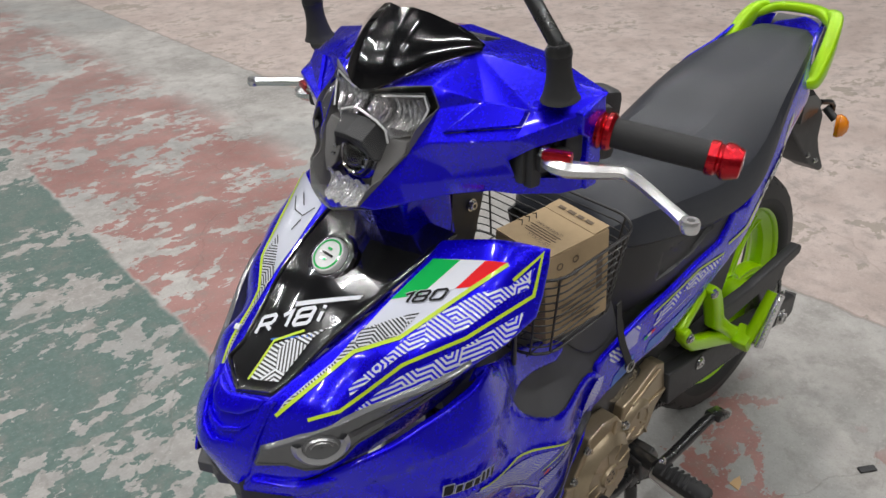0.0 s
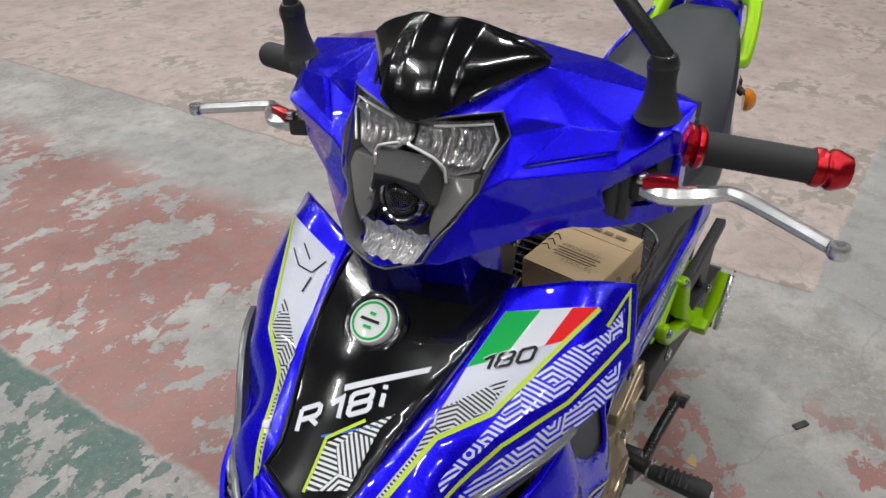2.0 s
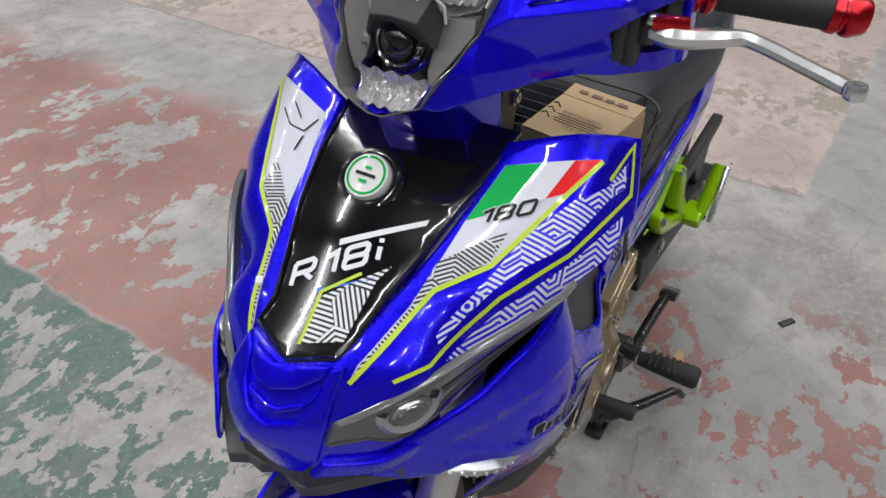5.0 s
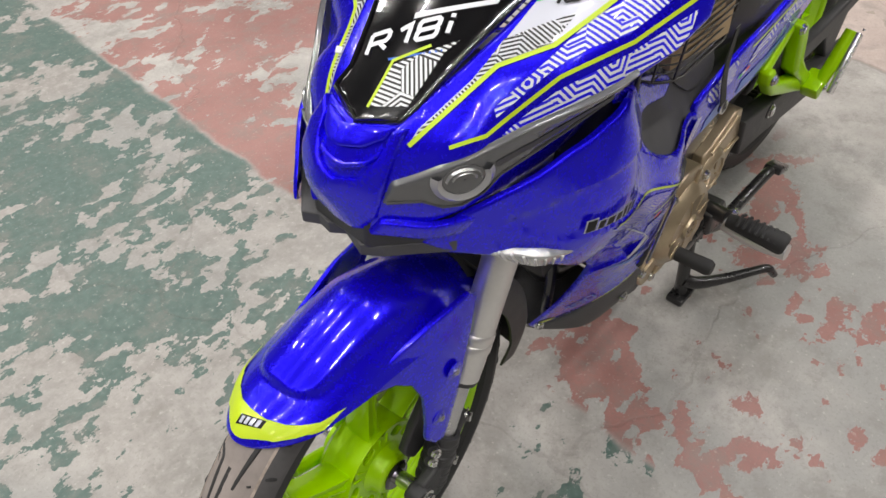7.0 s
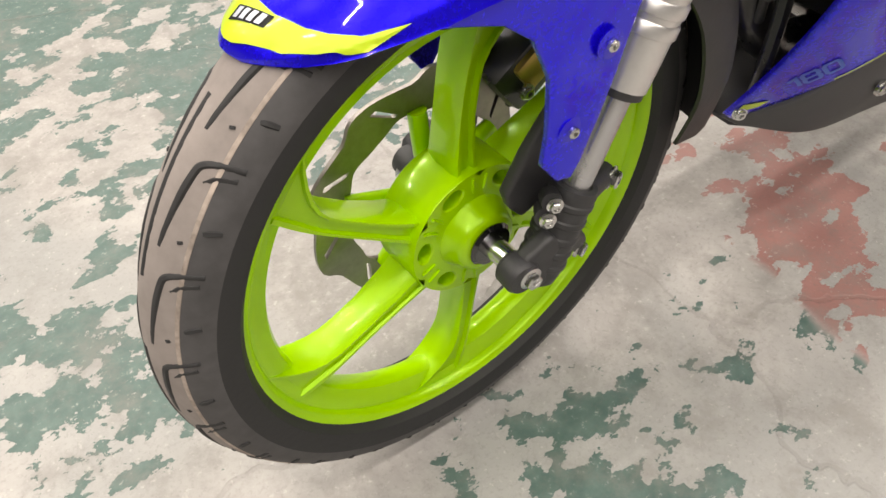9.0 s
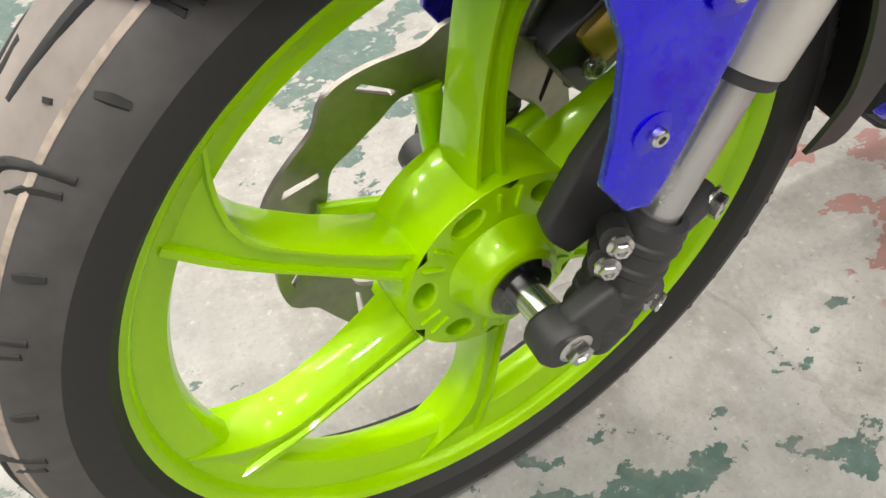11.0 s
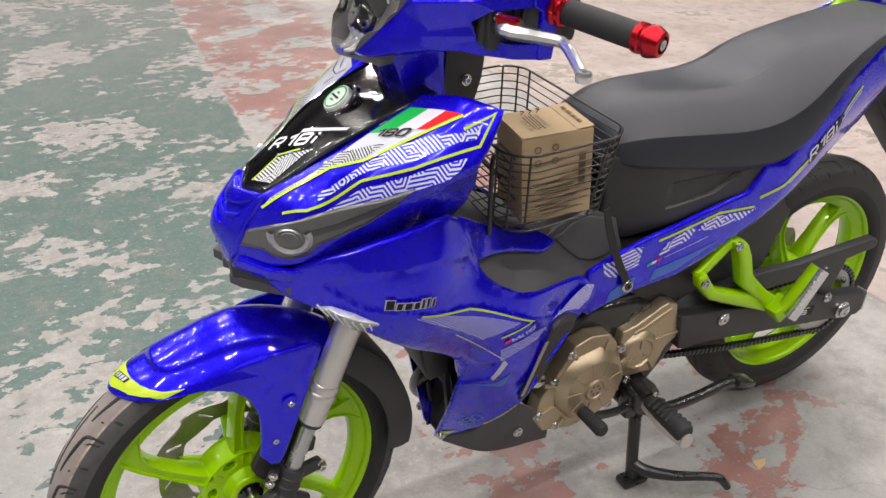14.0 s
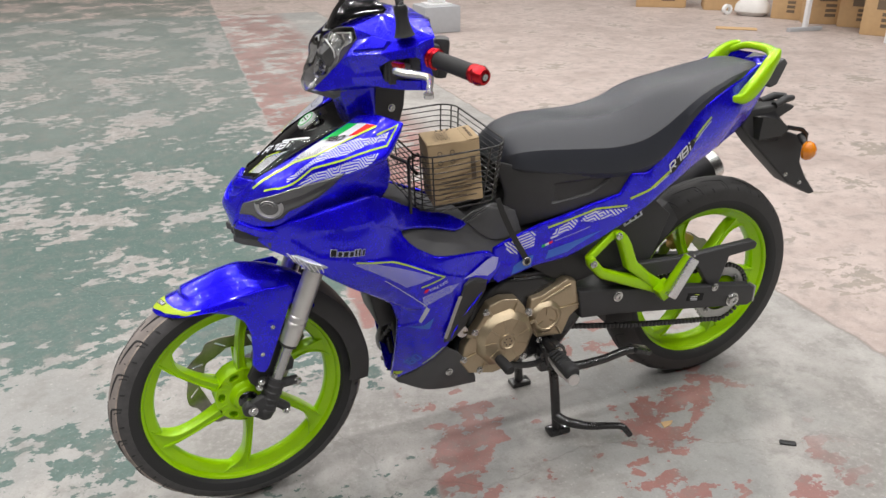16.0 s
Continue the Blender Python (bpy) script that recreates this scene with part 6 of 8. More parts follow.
def fluted_mirror():
    """Silvered reflector skin with upright flutes."""
    m, ns, ls, bsdf = nodes_of("fluted_reflector")
    bsdf.inputs["Base Color"].default_value = (0.93, 0.93, 0.94, 1)
    bsdf.inputs["Metallic"].default_value, bsdf.inputs["Roughness"].default_value = 0.8, 0.10
    tc = ns.new("ShaderNodeTexCoord")
    w = ns.new("ShaderNodeTexWave")
    w.bands_direction = "Y"
    w.inputs["Scale"].default_value, w.inputs["Distortion"].default_value, w.inputs["Detail"].default_value, w.inputs["Detail Scale"].default_value = 45.0, 3.0, 2.0, 1.2
    ls.new(tc.outputs["Object"], w.inputs["Vector"])
    b = ns.new("ShaderNodeBump")
    b.inputs["Strength"].default_value, b.inputs["Distance"].default_value = 0.9, 0.0035
    ls.new(w.outputs["Fac"], b.inputs["Height"])
    ls.new(b.outputs[0], bsdf.inputs["Normal"])
    return m


MIRROR_BOWL = fluted_mirror()
headlamp = part("headlamp", shell(LAMP, lamp_outline, 0.004, 0.010, 0.0, -0.066), SHELL_GREY, bike, "clear multi-part headlamp with chrome reflectors")
lens = part("lens", shell(LAMP, lamp_outline, 0.0, 0.006, 0.0, 0.0008), LENS, headlamp, "clear headlamp lens")
lens.visible_shadow = False
ring = edge_walk(lamp_outline, 0.006)
m = len(ring)
wallv = np.r_[LAMP.lift(ring, 0.0), LAMP.lift(ring, -0.066)]
part("lamp_wall", as_mesh(wallv, [(k, (k + 1) % m, m + (k + 1) % m, m + k) for k in range(m)], 40), SHELL_GREY, headlamp)
part("lens_frame", tube([LAMP.lift(p, 0.0008)[0] for p in np.r_[ring, ring[:1]]], 0.0007, 6, caps=False), LAMP_GREY, headlamp)


def bowl_mesh(rim, deep, centre, rings=5):
    """A concave reflector: a rim drawn in towards a centre while it sinks."""
    rim = np.asarray(rim, float)
    loops = []
    for k in range(rings):
        f = k / (rings - 1)
        loops.append(rim + (np.asarray(centre) - rim) * (f * 0.93) + np.array(deep) * (1 - (1 - f) ** 2))
    verts = [v for loop in loops for v in loop]
    n = len(rim)
    faces = [(i * n + k, i * n + (k + 1) % n, (i + 1) * n + (k + 1) % n, (i + 1) * n + k) for i in range(rings - 1) for k in range(n)]
    faces.append(tuple((rings - 1) * n + k for k in range(n)))
    return as_mesh(verts, faces, 24)


def fin(a, b, out, wide):
    """A bright reflector fin between two places, bowed outwards."""
    a, b, out = np.array(a), np.array(b), np.array(out)
    side = unit(np.cross(b - a, out)) * wide
    loops = []
    for f in np.linspace(0, 1, 9):
        c = a + (b - a) * f + out * math.sin(f * math.pi)
        loops.append([c - side, c - side * 0.3 + unit(out) * wide * 0.7, c + side, c - unit(out) * 0.002])
    return loft(loops, True, 25)


for side in (0, 1):
    def put(name, pts, side=side):
        return across(np.asarray(pts, float)) if side else np.asarray(pts, float)

    rim = edge_walk(put("", [(0.258, -0.012, 1.050), (0.262, -0.045, 1.055), (0.272, -0.074, 1.059), (0.273, -0.080, 1.046), (0.256, -0.070, 1.018), (0.246, -0.046, 1.010), (0.246, -0.036, 1.017), (0.244, -0.014, 1.034)]), 0.006)
    part("high_beam_bowl", bowl_mesh(rim, (0.030, 0, -0.008), put("", [(0.252, -0.040, 1.030)])[0]), MIRROR_BOWL, headlamp, "chrome reflector bowl")
    for k in range(5):
        ends = put("", [(0.262, -0.040 - 0.0085 * k, 1.050 + 0.0008 * k), (0.254, -0.034 - 0.0075 * k, 1.018 + 0.001 * k)])
        part("reflector_fin", fin(ends[0], ends[1], (0.010, 0, -0.004), 0.0030), MIRROR_BOWL, headlamp)
    for k in range(3):
        ends = put("", [(0.256, -0.014 - 0.007 * k, 1.047), (0.249, -0.020 - 0.006 * k, 1.030 - 0.003 * k)])
        part("reflector_fin", fin(ends[0], ends[1], (0.008, 0, -0.003), 0.0026), MIRROR_BOWL, headlamp)
    guide = put("", [(0.252, -0.030, 1.0515), (0.260, -0.055, 1.0545), (0.268, -0.0765, 1.0570), (0.268, -0.0815, 1.044), (0.256, -0.0745, 1.021)])
    part("light_guide", tube(guide, 0.0012, 8), WHITE_PLASTIC, headlamp, "white light guide strip")
    guide = put("", [(0.2335, -0.0145, 1.0385), (0.2350, -0.026, 1.0345), (0.2365, -0.0375, 1.0300), (0.2410, -0.0450, 1.0210), (0.2425, -0.0458, 1.0070)])
    part("light_guide", tube(guide, 0.0014, 8), WHITE_PLASTIC, headlamp, "white light guide strip")
    panel = put("", [(0.247, -0.040, 1.010), (0.247, -0.071, 1.014), (0.240, -0.073, 1.003), (0.222, -0.058, 0.978), (0.214, -0.047, 0.962), (0.222, -0.040, 0.972)])
    part("side_panel", facets(list(panel) + list(panel + (0.012, 0, 0)), [(0, 1, 2, 3, 4, 5)] + [(k, (k + 1) % 6, 6 + (k + 1) % 6, 6 + k) for k in range(6)], 0.0015), LAMP_GREY, headlamp, "grey inner side panel")
hood = facets([(0.239, -0.0370, 1.0290), (0.219, -0.033, 1.0120), (0.226, -0.0430, 0.9900), (0.245, -0.0440, 1.0050), axial(0.236, 1.0300), axial(0.214, 1.0160), (0.219, -0.030, 1.0070), axial(0.214, 1.0110), axial(0.250, 0.9980), (0.260, -0.044, 0.985)], [(4, 0, 1, 5), (0, 3, 2, 1), (1, 2, 6), (5, 1, 6, 7), (7, 6, 2, 8), (2, 3, 9), (8, 2, 9)], 0.0012, True)
part("projector_hood", hood, MATT_BLACK, headlamp, "matt black projector hood")
pc = np.array(axial(0.228, 0.990))
aim_at = pc + unit((-0.95, 0, 0.25))
part("projector_lens", spun([(0.0, 0.011), (0.008, 0.0098), (0.014, 0.006), (0.0175, 0.0), (0.0185, -0.010)], pc, aim_at, 32), GLOSS_BLACK, headlamp, "round projector lens")
for r, at, skin in ((0.0190, 0.003, CHROME), (0.0220, 0.000, GLOSS_BLACK), (0.0245, -0.005, CHROME)):
    part("projector_ring", spun([(r, at), (r + 0.0016, at + 0.0010), (r + 0.0030, at - 0.0015), (r + 0.0030, at - 0.008)], pc, aim_at, 36), skin, headlamp)
for y in (-0.034, 0.018):
    for k in range(3):
        part("projector_lug", block((0.226 - 0.003 * k, y + 0.001 * k, 1.000 - 0.008 * k), (0.004, 0.005, 0.003), 0.0012, (0, -20, 15)), CHROME, headlamp)
tray_rows = []
for i, f in enumerate(np.linspace(0, 1, 9)):
    half = 0.037 - 0.009 * f
    tray_rows.append([np.array(axial(0.214 - 0.018 * f + 0.011 * math.sin(f * math.pi), 0.968 - 0.024 * f)) + (0.0022 * math.sin(k * 1.9 + 1.3 * math.sin(k * 0.7)) * math.sin(f * math.pi), half * (k / 16 - 1), 0.0016 * math.sin(k * 0.9 + 2 * f)) for k in range(33)])
trayv = np.array(tray_rows).reshape(-1, 3)
part("low_reflector", as_mesh(trayv, [(i * 33 + k, i * 33 + k + 1, (i + 1) * 33 + k + 1, (i + 1) * 33 + k) for i in range(8) for k in range(32)], 20), MIRROR_BOWL, headlamp, "bright faceted lower reflector")


def visor_mesh():
    """A smooth visor: curves from its base over a ledge to the top edge, side by side."""
    rows = np.array([  # offset, base x, z, top x, z
        (0.000, 0.240, 1.057, 0.302, 1.128), (0.017, 0.243, 1.060, 0.304, 1.130), (0.034, 0.252, 1.068, 0.311, 1.126),
        (0.050, 0.274, 1.078, 0.320, 1.119), (0.064, 0.294, 1.085, 0.326, 1.114), (0.078, 0.313, 1.090, 0.330, 1.107), (0.088, 0.327, 1.094, 0.333, 1.100),
    ])
    left = []
    for o in np.linspace(0, 0.088, 27):
        bx, bz, tx, tz = (np.interp(o, rows[:, 0], rows[:, k]) for k in (1, 2, 3, 4))
        curve = []
        for g in np.linspace(0, 1, 13):
            swell = 0.0085 * min(1.0, (tx - bx) / 0.062) * 4 * g * (1 - g)
            curve.append((bx + (tx - bx) * g - swell * 0.72, bz + (tz - bz) * g + swell * 0.69))
        left.append([(x, -0.0085 + 0.024 * (x - 0.3) - o, z) for x, z in curve])
    left = np.array(left)
    strips = np.r_[across(left[:0:-1]), left]
    n, k = strips.shape[:2]
    top = strips.reshape(-1, 3)
    verts = np.r_[top, top + (0.0030, 0, -0.0022)]
    faces, half = [], n * k
    for i in range(n - 1):
        for q in range(k - 1):
            a, b, c, d = i * k + q, i * k + q + 1, (i + 1) * k + q + 1, (i + 1) * k + q
            faces += [(a, b, c, d), (a + half, d + half, c + half, b + half)]
    for i in range(n - 1):
        for q in (0, k - 1):
            a, b = i * k + q, (i + 1) * k + q
            faces.append((a, b, b + half, a + half))
    bm = bmesh.new()
    bm.from_mesh(as_mesh(verts, faces, 0))
    return bm_mesh(bm, 50)


visor = part("visor", visor_mesh(), GLOSS_BLACK, bike, "gloss black plastic visor")
for side in (-1, 1):
    arm_mesh = facets([(0.2835, -0.0085 + side * 0.001, 1.0995), (0.2905, -0.0085 + side * 0.030, 1.1115), (0.2925, -0.0085 + side * 0.030, 1.1160), (0.2870, -0.0085 + side * 0.001, 1.1060), (0.288, -0.0085 + side * 0.001, 1.1000), (0.296, -0.0085 + side * 0.030, 1.1110)], [(0, 1, 2, 3), (0, 4, 5, 1), (3, 2, 5, 4), (1, 5, 2), (0, 3, 4)], 0.0006)
    part("visor_ledge", arm_mesh, GLOSS_BLACK, visor)
    cheek_line = [(0.262, -0.0095 + side * 0.047, 1.0745), (0.288, -0.009 + side * 0.060, 1.0835), (0.312, -0.0085 + side * 0.076, 1.0905)]
    part("visor_edge", tube(cheek_line, 0.0020, 6, 12), GLOSS_BLACK, visor)

# ---- handlebar: grips, levers, mirrors ----
for s in (-1, 1):
    a, b = np.array([0.383, s * 0.205, 1.024]), np.array([0.430, s * 0.335, 1.009])
    d = b - a

    def along(f, a=a, d=d):
        return tuple(a + d * f)

    L = float(np.linalg.norm(d))
    part("bar_end_tube", tube([(0.36, s * 0.14, 1.03), along(0.0), along(0.5)], 0.011, 12), SATIN_BLACK, bike)
    grip_mesh = spun([(0.0, 0.0), (0.0152, 0.0)] + [p for k in range(22) for p in ((0.0148, 0.012 + k * 0.0045), (0.0153, 0.0142 + k * 0.0045))] + [(0.0152, L * 0.76), (0.0, L * 0.76)], along(0.06), along(1.0), 32)
    grip = part("handlebar_grip", grip_mesh, RUBBER, bike, "black rubber grip with red anodised rings" if s < 0 else "black rubber throttle grip")
    if s < 0:
        part("inner_ring", spun([(0.0152, -0.004), (0.0187, -0.004), (0.0196, 0.0), (0.0170, 0.003), (0.0196, 0.006), (0.0196, 0.010), (0.0165, 0.013), (0.0152, 0.013)], along(0.03), along(1.0), 28), RED_ALU, grip)
        part("outer_ring", spun([(0.0148, 0.0), (0.0165, 0.0), (0.0174, 0.003), (0.0174, 0.008), (0.0152, 0.010), (0.0152, 0.012), (0.0174, 0.014), (0.0183, 0.016), (0.0183, 0.020), (0.0139, 0.031), (0.0100, 0.032), (0.0091, 0.026), (0.0, 0.026)], along(0.78), along(1.5), 12), RED_ALU, grip, "red anodised bar end")
        part("end_screw", spun([(0.0, 0.0), (0.006, 0.0), (0.006, 0.004), (0.003, 0.004), (0.0, 0.002)], along(0.985), along(1.5), 12), GREY_ALU, grip)
    else:
        part("grip_flange", spun([(0.0, -0.006), (0.0183, -0.006), (0.0196, -0.002), (0.0178, 0.030), (0.0152, 0.036)], along(0.02), along(1.0), 28), RUBBER, grip)
    sw = part("switch_box", block((0.378, s * 0.180, 1.020), (0.055, 0.055, 0.060), 0.010, (0, 5, s * 20)), MATT_BLACK, bike, "matt black switch housing")
    part("switch_cover", block((0.408, s * 0.186, 1.020), (0.030, 0.040, 0.075), 0.010, (0, 5, s * 20)), MATT_BLACK, sw)
    # machined lever
    drop = 0.022 if s > 0 else 0.0
    line = np.array([(0.322, s * 0.190, 1.006), (0.318, s * 0.214, 1.005), (0.338, s * 0.240, 1.003), (0.357, s * 0.256, 1.000), (0.352, s * 0.278, 0.998), (0.338, s * 0.312, 0.994), (0.326, s * 0.340, 0.991)]) - (0, 0, drop)
    loops = []
    pts = glide(line, 22)
    tng = np.gradient(pts, axis=0)
    for i, p in enumerate(pts):
        t = unit(tng[i])
        u = unit(np.cross((0, 0, 1), t))
        f = i / 21
        w = np.interp(f, [0, 0.15, 0.4, 0.9, 1], [0.0095, 0.011, 0.0072, 0.0054, 0.0065])
        h = np.interp(f, [0, 0.2, 0.5, 1], [0.009, 0.008, 0.0062, 0.006])
        c = 0.35
        sec = [(-w, -h * c), (-w * c, -h), (w * c, -h), (w, -h * c), (w, h * c), (w * c, h), (-w * c, h), (-w, h * c)]
        loops.append([p + u * a2 + np.array((0, 0, 1.0)) * b2 for a2, b2 in sec])
    lever = part("brake_lever" if s > 0 else "clutch_lever", loft(loops, True, 30), POLISHED, bike, "machined aluminium lever with a red adjuster")
    tipme = lathe([(0.0036, -0.0055), (0.0075, -0.0055), (0.0085, -0.003), (0.0085, 0.003), (0.0075, 0.0055), (0.0036, 0.0055)], (0.323, s * 0.347, 0.9905 - drop), "z", 18)
    part("lever_ring", tipme, POLISHED, lever)
    part("lever_slot", block((0.3305, s * 0.228, 1.0105 - drop), (0.030, 0.0055, 0.0012), 0, (0, 0, s * 52)), MATT_BLACK, lever)
    part("adjuster", block((0.318, s * 0.206, 1.0155 - drop), (0.012, 0.030, 0.011), 0.004, (0, 0, s * -18)), RED_ALU, lever, "red anodised lever adjuster")
    part("lever_perch", join(block((0.332, s * 0.186, 1.004 - drop), (0.036, 0.030, 0.020), 0.006, (0, 0, s * 25)), block((0.352, s * 0.178, 1.012), (0.030, 0.022, 0.024), 0.006)), MATT_BLACK, lever)
    part("pivot_bolt", bolt((0.316, s * 0.192, 1.016 - drop), (0, 0, 1), 0.0055), STEEL, lever)
    # mirror stem
    mb = np.array([0.337, -0.191, 1.064]) if s < 0 else np.array([0.331, 0.182, 1.058])
    mirror = part("mirror_stem", tube([mb, mb + (-0.001, 0, 0.007), mb + (-0.003, 0, 0.022), mb + (-0.005, 0, 0.036), mb + (-0.006, 0, 0.044)], [0.0195, 0.0160, 0.0125, 0.0118, 0.0132], 20, 16), RUBBER, bike, "black mirror stem with its rubber boot")
    part("stem_joint", spun([(0.0, 0.0), (0.0125, 0.0), (0.0130, 0.004), (0.0100, 0.010), (0.0, 0.012)], mb + (-0.006, 0, 0.043), mb + (-0.010, 0, 0.085), 20), SATIN_BLACK, mirror)
    rod_end = mb + ((0.010, 0.115, 0.162) if s < 0 else (-0.010, 0.004, 0.190))
    part("stem_rod", tube([mb + (-0.006, 0, 0.046), mb + (-0.007, 0.0, 0.051), rod_end], [0.0095, 0.0078, 0.0070], 14), SATIN_BLACK, mirror)

# ---- step-through body ----
TUNNEL = [(0.270, 0.735, 0.060), (0.330, 0.724, 0.070), (0.400, 0.690, 0.074), (0.460, 0.664, 0.072), (0.520, 0.632, 0.062), (0.548, 0.606, 0.050)]


def tunnel():
    loops = []
    for x, z, w in glide(TUNNEL, 18):
        sec = [(-w * 1.5, z - 0.085), (-w * 1.25, z - 0.035), (-w, z - 0.010), (-w * 0.5, z), (w * 0.5, z), (w, z - 0.010), (w * 1.25, z - 0.035), (w * 1.5, z - 0.085)]
        loops.append([(x, y, q) for y, q in sec])
    return loft(loops, True, 40)


part("tunnel_cover", tunnel(), GREY_PLASTIC, bike, "dark grey tunnel cover between the leg recesses")
RECESS = Sheet([
    (0.335, -0.150, 0.640), (0.375, -0.155, 0.605), (0.424, -0.160, 0.580), (0.470, -0.145, 0.572), (0.520, -0.125, 0.562), (0.575, -0.112, 0.560),
    (0.345, -0.128, 0.655), (0.420, -0.118, 0.620), (0.500, -0.102, 0.605), (0.570, -0.098, 0.600), (0.410, -0.106, 0.652), (0.470, -0.098, 0.634), (0.530, -0.088, 0.645), (0.600, -0.092, 0.640),
])
rec = shell(RECESS, [(0.322, 0.672), (0.322, 0.640), (0.360, 0.606), (0.424, 0.578), (0.500, 0.562), (0.575, 0.555), (0.640, 0.590), (0.625, 0.650), (0.575, 0.668), (0.520, 0.655), (0.490, 0.640), (0.440, 0.648), (0.380, 0.662)], 0.004, 0.010, 0.003)
both("seat_front_panel", shell(RECESS, [(0.503, 0.638), (0.528, 0.612), (0.550, 0.595), (0.572, 0.588), (0.597, 0.588), (0.632, 0.602), (0.624, 0.648), (0.560, 0.664)], 0.003, 0.008, 0.003, 0.0045), GREY_PLASTIC, bike, "dark grey grained panel before the seat")
both("leg_recess", rec, GREY_PLASTIC, bike, "dark grey grained leg recess panel")
part("body_core", loft([[(x, y, z) for y, z in ((-w, zb), (-w, zt - 0.02), (-w * 0.6, zt), (w * 0.6, zt), (w, zt - 0.02), (w, zb))] for x, w, zb, zt in ((0.34, 0.07, 0.56, 0.68), (0.45, 0.085, 0.54, 0.63), (0.57, 0.085, 0.50, 0.60), (0.66, 0.085, 0.50, 0.66), (0.80, 0.09, 0.50, 0.68), (0.95, 0.085, 0.55, 0.70), (1.10, 0.06, 0.66, 0.76), (1.28, 0.04, 0.78, 0.86))]), MATT_BLACK, bike)

# ---- tail covers and graphics ----
tail_shape = [(0.560, 0.575), (0.587, 0.588), (0.670, 0.618), (0.740, 0.634), (0.801, 0.650), (0.872, 0.664), (0.887, 0.690), (0.899, 0.713), (0.945, 0.709), (0.980, 0.752), (1.063, 0.827), (1.167, 0.873), (1.227, 0.892), (1.281, 0.914), (1.347, 0.925), (1.392, 0.917), (1.358, 0.871), (1.325, 0.830), (1.290, 0.786), (1.240, 0.748), (1.116, 0.703), (1.008, 0.655), (0.960, 0.625), (0.916, 0.592), (0.824, 0.549), (0.748, 0.520), (0.667, 0.511), (0.603, 0.492), (0.575, 0.482), (0.562, 0.494), (0.555, 0.545)]
tail_l, tail_r = both("tail_cover", shell(TAIL, tail_shape, 0.004, 0.010, 0.006), BLUE, bike, "glossy blue tail cover with printed graphics")


def on_tail(name, outline, material, proud=0.001, label=""):
    me = decal(TAIL, outline, proud)
    part(name, me, material, tail_l, label)
    part(name, mirrored(me), material, tail_r, label)


on_tail("maze_field", [(0.583, 0.587), (0.591, 0.562), (0.614, 0.551), (0.628, 0.560), (0.658, 0.566), (0.660, 0.603), (0.636, 0.606), (0.612, 0.597), (0.602, 0.587)], MAZE_BOLD)
on_tail("maze_field", [(0.697, 0.579), (0.708, 0.600), (0.751, 0.620), (0.767, 0.617), (0.755, 0.597), (0.702, 0.578)], MAZE_BOLD)
on_tail("maze_field", [(0.772, 0.612), (0.780, 0.624), (0.807, 0.632), (0.889, 0.627), (0.904, 0.630), (0.872, 0.612), (0.802, 0.606)], MAZE_BOLD)
on_tail("lime_line", stripe([(0.690, 0.6085), (0.812, 0.6375), (0.895, 0.6330)], 0.0048), LIME_INK, 0.0013)
on_tail("lime_line", stripe([(0.900, 0.650), (0.950, 0.668), (1.006, 0.703)], 0.0065), LIME_INK, 0.0013)
on_tail("lime_line", stripe([(1.068, 0.768), (1.090, 0.788), (1.124, 0.815)], 0.0045), LIME_INK, 0.0013)
on_tail("pale_line", stripe([(0.960, 0.668), (1.010, 0.698)], 0.003), SILVER_INK, 0.0013)
on_tail("pale_line", stripe([(1.070, 0.762), (1.124, 0.806)], 0.003), SILVER_INK, 0.0013)
on_tail("name_ground", [(1.004, 0.692), (1.015, 0.731), (1.060, 0.772), (1.078, 0.775), (1.062, 0.745), (1.020, 0.698)], BLACK_INK, 0.0014)
part("model_mark", block_word(TAIL, "R18i", (1.008, 0.700), (1.060, 0.748), 0.020, 0.35, 0.2, 0.36, 0.0026), WHITE_INK, tail_l, "white slanted lettering")
on_tail("cyan_wedge", [(0.690, 0.526), (0.696, 0.549), (0.740, 0.559), (0.836, 0.580), (0.772, 0.552), (0.748, 0.538)], CYAN_INK, 0.0009)
on_tail("cyan_wedge", [(0.606, 0.500), (0.611, 0.522), (0.643, 0.543), (0.659, 0.542), (0.654, 0.514)], CYAN_INK, 0.0009)
for k, mt in enumerate((GREEN_INK, WHITE_INK, RED_INK)):
    on_tail("flag_piece", [(0.677 + k * 0.009, 0.559 + 0.003 * k), (0.686 + k * 0.009, 0.562 + 0.003 * k), (0.686 + k * 0.009, 0.568 + 0.003 * k), (0.677 + k * 0.009, 0.565 + 0.003 * k)], mt, 0.0014)
on_tail("small_print_bar", stripe([(0.710, 0.572), (0.800, 0.594)], 0.0014), SILVER_INK, 0.0012)
part("tail_top", loft([[(x, y, z) for y, z in ((-w, zz - 0.03), (-w * 0.9, zz), (0, zz + 0.008), (w * 0.9, zz), (w, zz - 0.03), (0, zz - 0.04))] for x, w, zz in ((1.20, 0.078, 0.872), (1.28, 0.062, 0.895), (1.345, 0.048, 0.912), (1.378, 0.030, 0.914))]), BLUE, bike)
